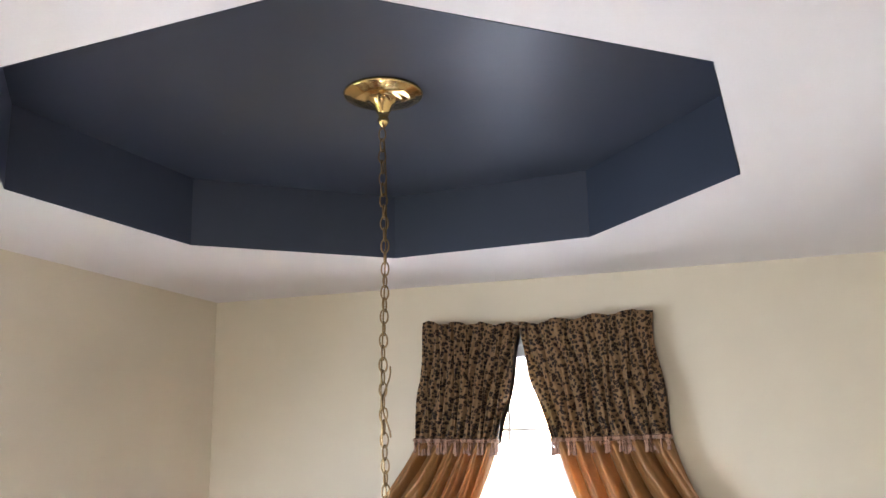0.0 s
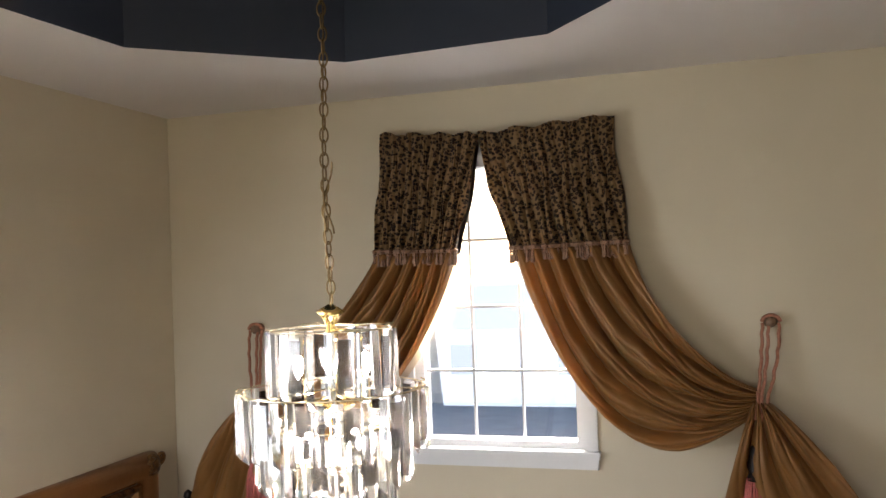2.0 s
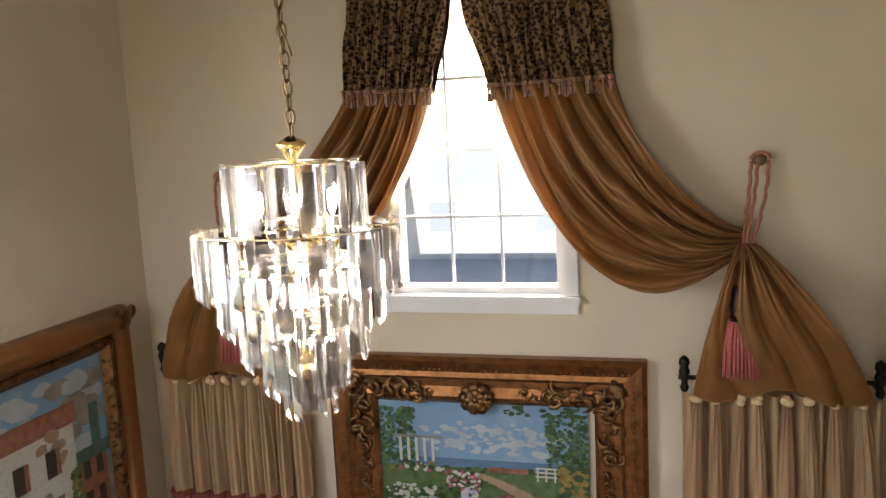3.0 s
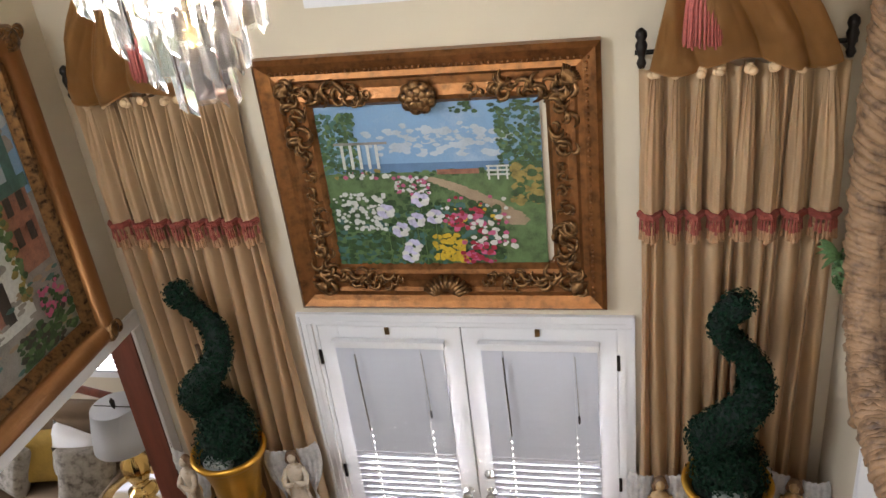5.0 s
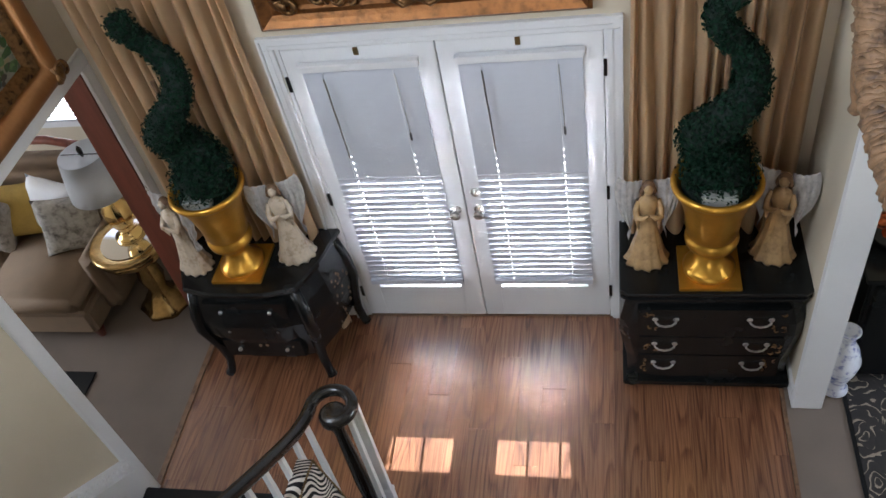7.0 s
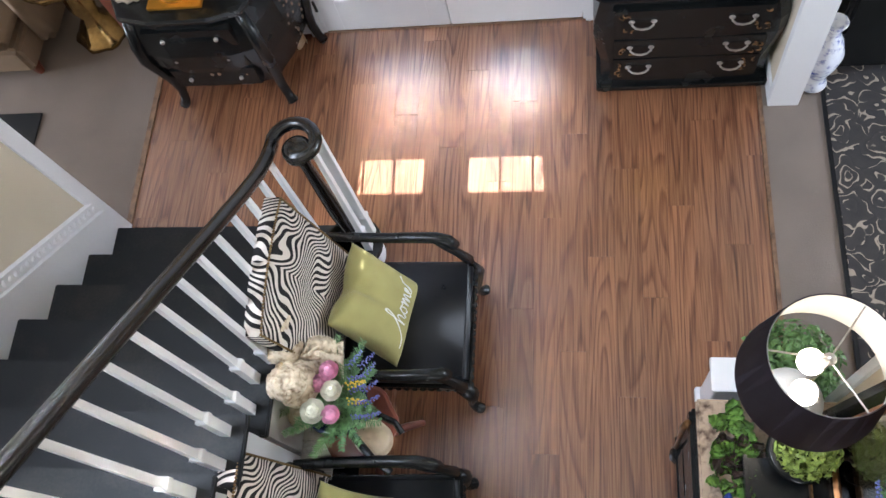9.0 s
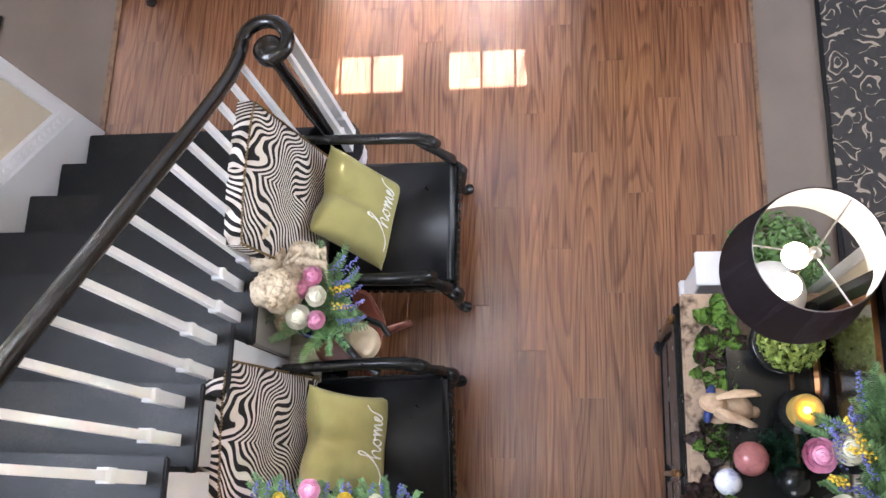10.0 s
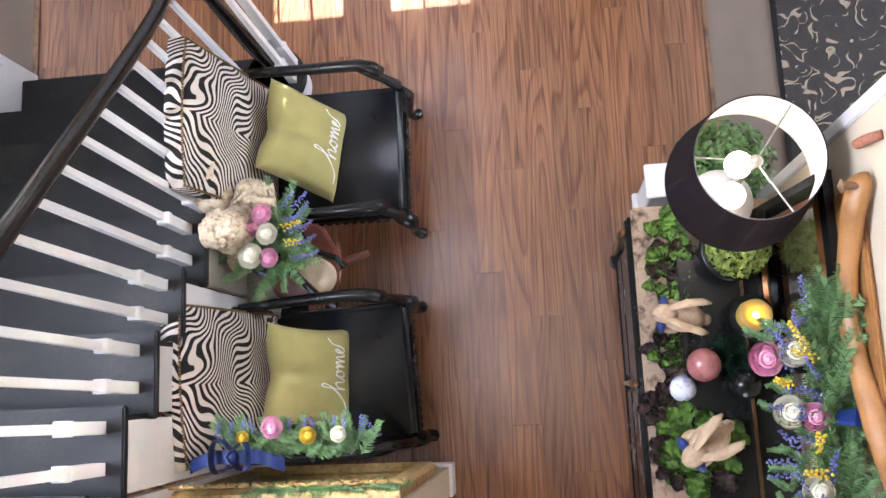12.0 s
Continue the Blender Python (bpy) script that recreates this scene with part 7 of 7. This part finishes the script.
bunny((1.335, -2.80, TZ + 0.02), 170, 0.88)
bunny((1.375, -3.235, TZ + 0.08), 215, 0.92)
for x, y, r, m, lab in ((1.385, -2.975, 0.060, "ball_rose", "glossy rose pink decorative ball"), (1.315, -3.055, 0.048, "ball_blue", "blue and white porcelain ball"), (1.52, -3.05, 0.055, "black_gloss", "dark speckled glass ball")):
    bm = ball(bmesh.new(), (0, 0, r), r, u=28, v=18)
    o = link("decorative_ball", bm, M[m], smooth=True)
    o.location = (x, y, TZ + (0.05 if x > 1.34 else 0.0))
    tagged(o, lab + " on the console", "ball", "decorative balls")
bx = thing("boxwood_pot", (1.515, -2.575, TZ), "round lime green boxwood in a black striped pot", "plant")
part("pot", lathe([(0.08, 0.0), (0.10, 0.02), (0.112, 0.10), (0.115, 0.15), (0.105, 0.155), (0.0, 0.14)], 28), M["black_gloss"], bx, "black glazed pot", smooth=True)
bm = bmesh.new()
leafy(bm, (0.01, 0, 0.19), 0.011, 1500, rng, (0.105, 0.105, 0.07))
leafy(bm, (0.01, 0, 0.18), 0.011, 500, rng, (0.08, 0.08, 0.06))
part("foliage", bm, M["boxwood_lime"], bx)
cn = thing("pillar_candle", (1.555, -2.815, TZ + 0.05), "lit amber flameless candle on a dark turned holder", "candle")
part("holder", lathe([(0.06, 0.0), (0.05, 0.02), (0.03, 0.05), (0.045, 0.08), (0.075, 0.09), (0.078, 0.10), (0.0, 0.10)], 24), M["black_gloss"], cn, smooth=True)
part("wax", lathe([(0.052, 0.10), (0.055, 0.105), (0.055, 0.165), (0.045, 0.175), (0.03, 0.162), (0.0, 0.158)], 24), M["cushion_gold"], cn, "amber wax pillar", smooth=True)
part("flame", lathe([(0.0, 0.159), (0.012, 0.163), (0.010, 0.178), (0.002, 0.195)], 10), M["flame"], cn, "glowing candle flame", smooth=True)
bm = bmesh.new()
for k in range(40):
    sprig(bm, (0.0, 0.0, 0.0), (rng.uniform(-1, 1), rng.uniform(-1, 1), rng.uniform(0, 0.8)), 0.10, rng, 0.3, 8)
dk = thing("greenery_pick", (1.50, -2.95, TZ + 0.055), "dark green artificial pine pick in the planter", "plant")
part("pine_pick", bm, M["topiary"], dk)

# lamp with a dark shade
lp = thing("table_lamp", (1.475, -2.41, TZ), "lit table lamp with a plum drum shade and white base", "lamp")
part("base", lathe([(0.085, 0.0), (0.09, 0.015), (0.075, 0.03), (0.105, 0.07), (0.125, 0.13), (0.115, 0.20), (0.06, 0.26), (0.022, 0.29), (0.018, 0.44)], 28), M["porcelain"], lp, "white ceramic base", smooth=True)
sh = bmesh.new()
for r0, r1 in ((0.226, 0.183),):
    ring0 = [[sh.verts.new((r * math.cos(2 * math.pi * i / 48), r * math.sin(2 * math.pi * i / 48), z)) for i in range(48)] for r, z in ((r0, 0.50), (r1, 0.80))]
    for i in range(48):
        j = (i + 1) % 48
        sh.faces.new((ring0[0][i], ring0[0][j], ring0[1][j], ring0[1][i]))
bmesh.ops.solidify(sh, geom=sh.faces[:], thickness=0.002)
part("shade", sh, M["shade_dark"], lp, "plum fabric drum shade", smooth=True)
ln = bmesh.new()
ring0 = [[ln.verts.new((r * math.cos(2 * math.pi * i / 48), r * math.sin(2 * math.pi * i / 48), z)) for i in range(48)] for r, z in ((0.221, 0.501), (0.179, 0.799))]
for i in range(48):
    j = (i + 1) % 48
    ln.faces.new((ring0[0][i], ring0[0][j], ring0[1][j], ring0[1][i]))
part("lining", ln, M["shade_lining"], lp, "white shade lining", smooth=True)
sp_ = bmesh.new()
for i in range(3):
    a = radians(55 + 120 * i)
    tube([(0, 0, 0.745), (0.181 * math.cos(a), 0.181 * math.sin(a), 0.785)], 0.003, 5, sp_)
part("spider", sp_, M["silver"], lp)
part("finial", lathe([(0.012, 0.735), (0.02, 0.75), (0.014, 0.765), (0.004, 0.775)], 12), M["silver"], lp, smooth=True)
part("socket_post", lathe([(0.012, 0.43), (0.012, 0.735)], 10), M["silver"], lp)
for x, y, z in ((-0.03, 0.015, 0.66), (-0.045, -0.065, 0.60)):
    part("bulb", ball(bmesh.new(), (x, y, z), 0.041, u=20, v=14), M["lampbulb"], lp, "glowing globe bulb", smooth=True)
bxd = thing("boxwood_ball", (1.60, -2.16, 0.0), "tall boxwood topiary standing on the carpet", "plant")
part("pot", lathe([(0.10, 0.0), (0.13, 0.04), (0.15, 0.28), (0.14, 0.29), (0.0, 0.27)], 24), M["black_gloss"], bxd, smooth=True)
bm = bmesh.new()
leafy(bm, (0.0, -0.0, 0.48), 0.016, 2200, rng, (0.20, 0.18, 0.20))
leafy(bm, (0.0, -0.0, 0.48), 0.016, 600, rng, (0.15, 0.13, 0.15))
part("foliage", bm, M["boxwood_deep"], bxd)
wb = thing("white_pedestal", (1.355, -2.225, 0.0), "white square pedestal beside the console", "pedestal")
part("shaft", boxes((-0.06, 0.06, -0.06, 0.06, 0.0, 0.55), (-0.08, 0.08, -0.07, 0.07, 0.55, 0.58), (-0.08, 0.08, -0.07, 0.07, 0.0, 0.05), bevel=0.004), M["trim"], wb)

# leaning black and gilt frame, wooden wall piece and garland
bf = thing("leaning_frame", (1.62, -2.72, TZ), "black and gilt framed mirror leaning on the wall", "mirror")
bm = bmesh.new()
frame_ring(bm, -0.30, 0.30, 0.0, 0.62, ((0, 0.0), (0, 0.03), (0.03, 0.035), (0.06, 0.02)), lambda y, z, h: (0.08 * z / 0.62 - h + 0.02, y, z))
part("frame", bm, M["black_gloss"], bf)
bm = bmesh.new()
frame_ring(bm, -0.24, 0.24, 0.06, 0.56, ((0, 0.021), (0.02, 0.03), (0.03, 0.015)), lambda y, z, h: (0.08 * z / 0.62 - h + 0.02, y, z))
part("gilt_slip", bm, M["gold_frame"], bf, "gilt inner slip")
part("mirror_glass", sheet(lambda u, v: (0.08 * lerp(0.06, 0.56, v) / 0.62 + 0.006, lerp(-0.22, 0.22, u), lerp(0.08, 0.54, v)), 1, 1, 0.003), M["mirror"], bf)

yk = thing("wooden_wall_rack", (XR, -2.86, 1.5), "honey coloured curved wooden rack hung on the wall", "wall rack")
path = [(-0.035, 0.355, 0.15), (-0.04, 0.34, 0.16), (-0.05, 0.26, 0.10), (-0.055, 0.12, 0.03), (-0.06, 0.0, 0.0), (-0.055, -0.14, 0.02), (-0.05, -0.3, 0.08), (-0.04, -0.45, 0.14)]
rk = bmesh.new()
for z_off, xw in ((0.0, 0.0),):
    tube(path, [0.026, 0.034, 0.034, 0.03, 0.03, 0.03, 0.034, 0.03], 10, rk, flat=0.55)
part("yoke", rk, M["honey_wood"], yk, "curved honey oak bar", smooth=True)
part("back_board", boxes((-0.024, -0.002, -0.42, 0.36, -0.12, 0.08), bevel=0.01), M["honey_wood"], yk)
part("peg", lathe([(0.012, 0), (0.012, 0.05), (0.02, 0.06), (0.0, 0.07)], 10), M["walnut"], yk).matrix_basis = pose(-0.03, 0.33, 0.16, 0, -90)
hk = thing("rope_hook", (XR, -2.42, 1.70), "brown wall hook with a short rope", "hook")
part("rope", tube([(-0.005, 0, 0.05), (-0.03, 0.0, 0.02), (-0.04, 0, -0.03), (-0.02, 0.01, -0.07)], 0.014, 8), M["rope"], hk, smooth=True)
gd = thing("garland", (1.60, -3.04, 1.42), "cypress and rose garland with a blue ribbon hung on the wall", "garland")
gr = []
for k in range(135):
    y = rng.uniform(-0.42, 0.16)
    gr.append(((rng.uniform(0.0, 0.09), y, rng.uniform(-0.06, 0.05)), (rng.uniform(-0.35, 0.25), rng.uniform(0.1, 1.0), rng.uniform(0.0, 0.5)), rng.uniform(0.11, 0.19)))
for k in range(22):
    gr.append(((rng.uniform(-0.10, 0.0), rng.uniform(-0.42, 0.14), rng.uniform(-0.08, -0.02)), (rng.uniform(-0.9, 0.0), rng.uniform(-0.2, 0.9), 0.1), rng.uniform(0.07, 0.12)))
sp3 = [((-0.145, 0.066, 0.06), 0.048, M["rose_pink"], "pink rose"), ((-0.07, 0.085, 0.075), 0.045, M["rose_white"], "white rose"), ((-0.10, -0.082, 0.075), 0.046, M["rose_white"], "white rose"), ((-0.038, -0.098, 0.085), 0.040, M["rose_pink"], "pink rose"), ((-0.05, -0.295, 0.085), 0.042, M["rose_white"], "white rose")]
lv = [((rng.uniform(-0.09, 0.0), 0.20 - 0.028 * k, 0.06), (rng.uniform(-0.8, 0.1), rng.uniform(-0.1, 0.9), 0.4), rng.uniform(0.09, 0.14)) for k in range(22)]
yl = [((-0.04, 0.09, 0.10), (-0.5, 0.7, 0.3), 0.10), ((-0.02, 0.06, 0.10), (-0.8, 0.3, 0.3), 0.08), ((-0.09, -0.01, 0.08), (-0.9, 0.4, 0.2), 0.05), ((-0.03, -0.14, 0.10), (-0.3, -0.7, 0.3), 0.06), ((-0.02, -0.25, 0.10), (-0.8, 0.1, 0.3), 0.08)]
bouquet(gd, sp3, rng, gr, lv, yl)
part("ribbon", tube([(0.02, -0.10, 0.06), (0.06, -0.10, 0.11), (0.115, -0.105, 0.11), (0.134, -0.11, 0.0)], [0.03, 0.034, 0.034, 0.03], 8, flat=0.15), M["ribbon"], gd, "royal blue ribbon")

# ---- sitting room ----
sf = thing("sofa", (-3.15, 0.50, 0), "taupe upholstered sofa below the window", "sofa", turn=0)
part("base", boxes((-0.95, 0.55, -0.75, 0.30, 0.08, 0.30), bevel=0.03), M["sofa"], sf)
for x0, x1 in ((-0.93, -0.20), (-0.19, 0.53)):
    part("seat_cushion", boxes((x0, x1, -0.78, 0.10, 0.30, 0.46), bevel=0.05), M["sofa"], sf, smooth=True)
part("backrest", boxes((-0.95, 0.55, 0.08, 0.34, 0.30, 0.86), bevel=0.07), M["sofa"], sf, smooth=True)
part("arm", boxes((0.50, 0.66, -0.55, 0.30, 0.08, 0.60), bevel=0.06), M["sofa"], sf, smooth=True)
part("back_rail", tube([(-0.9, 0.26, 0.86), (-0.3, 0.27, 0.96), (0.1, 0.27, 0.95), (0.55, 0.26, 0.85)], 0.03, 10), M["mahogany"], sf, "carved wooden top rail", smooth=True)
for x, y in ((-0.88, -0.68), (0.5, -0.68), (-0.88, 0.25), (0.5, 0.25)):
    part("foot", lathe([(0.025, 0), (0.04, 0.08)], 10, (x, y, 0)), M["mahogany"], sf)
for x, y, z, t_, m, lab in ((-3.62, 0.42, 0.66, 12, "cushion_gold", "mustard sofa cushion"), (-3.42, 0.30, 0.64, -18, "cushion_grey", "grey leaf patterned sofa cushion"), (-3.22, 0.38, 0.66, 20, "cushion_gold", "mustard sofa cushion"), (-2.95, 0.40, 0.66, -10, "shade_white", "pale sofa cushion"), (-2.78, 0.27, 0.63, 25, "cushion_grey", "grey patterned sofa cushion")):
    o = link("sofa_cushion", pillow_mesh(0.21, 0.21, 0.08, 12), M[m], smooth=True)
    o.matrix_basis = Matrix.Translation((x, y, z)) @ Matrix.Rotation(radians(t_), 4, "Z") @ Matrix.Rotation(radians(-18), 4, "X") @ Matrix.Rotation(radians(8), 4, "Y")
    tagged(o, lab + " on the taupe sofa", "cushion", "sofa cushions")
et = thing("end_table", (-2.27, 0.10, 0), "polished brass pedestal table in the sitting room", "table")
part("top", lathe([(0.0, 0.525), (0.24, 0.525), (0.262, 0.535), (0.265, 0.555), (0.245, 0.565), (0.20, 0.552), (0.0, 0.55)], 40), M["old_brass"], et, "round brass tray top", smooth=True)
part("tray_mirror", lathe([(0.0, 0.5515), (0.185, 0.5535), (0.185, 0.556), (0.0, 0.556)], 40), M["mirror"], et, "round mirror set in the top")
part("apron", lathe([(0.20, 0.46), (0.235, 0.48), (0.24, 0.525), (0.15, 0.525)], 32, wob=lambda a, z: 1 + 0.03 * math.cos(12 * a)), M["old_brass"], et, smooth=True)
part("pedestal", lathe([(0.17, 0.0), (0.175, 0.03), (0.14, 0.05), (0.10, 0.10), (0.06, 0.16), (0.085, 0.24), (0.07, 0.32), (0.05, 0.38), (0.11, 0.46)], 24, wob=lambda a, z: 1 + 0.06 * math.cos(7 * a)), M["old_brass"], et, smooth=True)
ll = thing("table_lamp", (-2.27, 0.14, 0.644), "brass lamp with a white bell shade on the end table", "lamp")
part("base", lathe([(0.075, 0.0), (0.085, 0.015), (0.06, 0.03), (0.04, 0.06), (0.06, 0.10), (0.08, 0.17), (0.075, 0.22), (0.035, 0.28), (0.015, 0.32), (0.012, 0.40)], 24, wob=lambda a, z: 1 + 0.05 * math.cos(10 * a) * (0.08 < z < 0.24)), M["brass"], ll, "pierced brass base", smooth=True)
shl = bmesh.new()
rr = [[shl.verts.new((r * math.cos(2 * math.pi * i / 36), r * math.sin(2 * math.pi * i / 36), z)) for i in range(36)] for r, z in ((0.17, 0.36), (0.155, 0.46), (0.125, 0.60))]
for p, q_ in zip(rr, rr[1:]):
    for i in range(36):
        j = (i + 1) % 36
        shl.faces.new((p[i], p[j], q_[j], q_[i]))
bmesh.ops.solidify(shl, geom=shl.faces[:], thickness=0.003)
part("shade", shl, M["shade_white"], ll, "white fabric shade", smooth=True)
part("finial", lathe([(0.004, 0.58), (0.012, 0.60), (0.014, 0.63), (0.003, 0.65)], 10), M["iron"], ll, smooth=True)
part("spider", tube([(-0.12, 0, 0.595), (0.12, 0, 0.595)], 0.003, 5), M["iron"], ll)
for o in et.children:
    o.data.transform(Matrix.Diagonal((1.0, 1.0, 1.165, 1)))
for o in ll.children:
    o.data.transform(Matrix.Diagonal((1.15, 1.15, 1.15, 1)))
w2 = thing("window_2", (0, 0, 0), "sitting room window with a white blind", "window")
w2["kind"] = "structure"
part("window_frame", boxes((-4.1, -4.04, 1.6, 1.72, 0.42, 2.2), (-2.76, -2.7, 1.6, 1.72, 0.42, 2.2), (-4.04, -2.76, 1.6, 1.72, 0.42, 0.48), (-4.04, -2.76, 1.6, 1.72, 2.14, 2.2)), M["trim"], w2)
slm = boxes((-0.64, 0.64, -0.024, 0.024, -0.0012, 0.0012))
bmesh.ops.transform(slm, matrix=pose(0, 0, 0, -55), verts=slm.verts)
sme = bpy.data.meshes.new("slat")
slm.to_mesh(sme)
slm.free()
sme.materials.append(M["blind"])
for k in range(37):
    o = new("slat", sme)
    o.parent, o.location = w2, (-3.4, 1.58, 0.5 + 0.045 * k)
foot_rug = thing("floor_mat", (-2.75, -0.75, 0.004), "small black mat on the sitting room carpet", "mat")
part("mat_face", boxes((-0.2, 0.2, -0.25, 0.25, 0.0, 0.012), bevel=0.004), M["black_paint"], foot_rug)

# ---- dining room ----
rg = thing("area_rug", (3.2, -1.9, 0.004), "black area rug with cream floral pattern on the carpet", "rug")
part("rug_face", boxes((-1.18, 1.18, -1.6, 1.75, 0.0, 0.010), bevel=0.003), M["rug"], rg)
part("binding", boxes((-1.20, -1.18, -1.62, 1.77, 0.0, 0.011), (-1.18, 1.18, 1.75, 1.77, 0.0, 0.011), (-1.18, 1.18, -1.62, -1.60, 0.0, 0.011)), M["black_paint"], rg, "black bound edge")
sb = thing("sideboard", (2.55, -0.26, 0), "dark wooden sideboard on the dining room wall", "sideboard")
part("body", boxes((-0.55, 0.75, -0.2, 0.22, 0.08, 0.86), bevel=0.01), M["black_gloss"], sb)
part("top", boxes((-0.58, 0.78, -0.23, 0.24, 0.86, 0.89), bevel=0.006), M["black_gloss"], sb)
for x in (-0.5, 0.7):
    for y in (-0.16, 0.18):
        part("foot", lathe([(0.03, 0), (0.045, 0.09)], 10, (x, y, 0)), M["black_gloss"], sb)
for k in range(3):
    part("door", boxes((-0.52 + 0.42 * k, -0.13 + 0.42 * k, -0.215, -0.19, 0.13, 0.82), bevel=0.006), M["black_gloss"], sb)
vs = thing("porcelain_vase", (1.96, -0.50, 0.004), "tall white porcelain vase painted with flowers, on the carpet", "vase")
part("body", lathe([(0.05, 0.0), (0.075, 0.02), (0.06, 0.05), (0.055, 0.10), (0.085, 0.20), (0.095, 0.28), (0.07, 0.37), (0.04, 0.43), (0.035, 0.47), (0.055, 0.52), (0.05, 0.525), (0.0, 0.48)], 28), M["ball_blue"], vs, smooth=True)
fl = thing("flower_arrangement", (2.12, -0.24, 0.89), "amber silk flowers in a dark bowl on the sideboard", "flowers")
part("bowl", lathe([(0.05, 0.0), (0.09, 0.04), (0.10, 0.09), (0.0, 0.08)], 20), M["black_gloss"], fl, smooth=True)
for k in range(6):
    a = k * 1.05
    rose(fl, (0.06 * math.cos(a), 0.06 * math.sin(a), 0.12 + 0.02 * (k % 2)), 0.045, M["amber"], "amber silk bloom", rng)

# ---- floor planks ----
PW, PL = 0.1355, 1.22
plank = {}
row = 0
x = XL + 0.0125
rng = random.Random(2)
while x < 1.682:
    w = min(PW, 1.683 - x)
    y = -0.005 + rng.uniform(-0.0, 0.0) + ((row * 0.41) % 1.0) * PL
    while y > -5.2:
        y0, y1 = max(y - PL, -5.2), min(y, -0.004)
        if y1 - y0 > 0.02:
            key = (round(w, 3), round(y1 - y0, 3))
            if key not in plank:
                bm = boxes((0.0003, key[0] - 0.0003, -key[1] + 0.0004, -0.0004, -0.012, 0.0))
                bmesh.ops.bevel(bm, geom=[e for e in bm.edges if all(v.co.z > -0.001 for v in e.verts)], offset=0.0006, segments=1, affect="EDGES")
                me = bpy.data.meshes.new("plank")
                bm.to_mesh(me)
                bm.free()
                me.materials.append(M["floor"])
                plank[key] = me
            o = new("plank", plank[key])
            o.parent, o.location = floor, (x, y1, 0.0)
        y -= PL
    x += PW
    row += 1
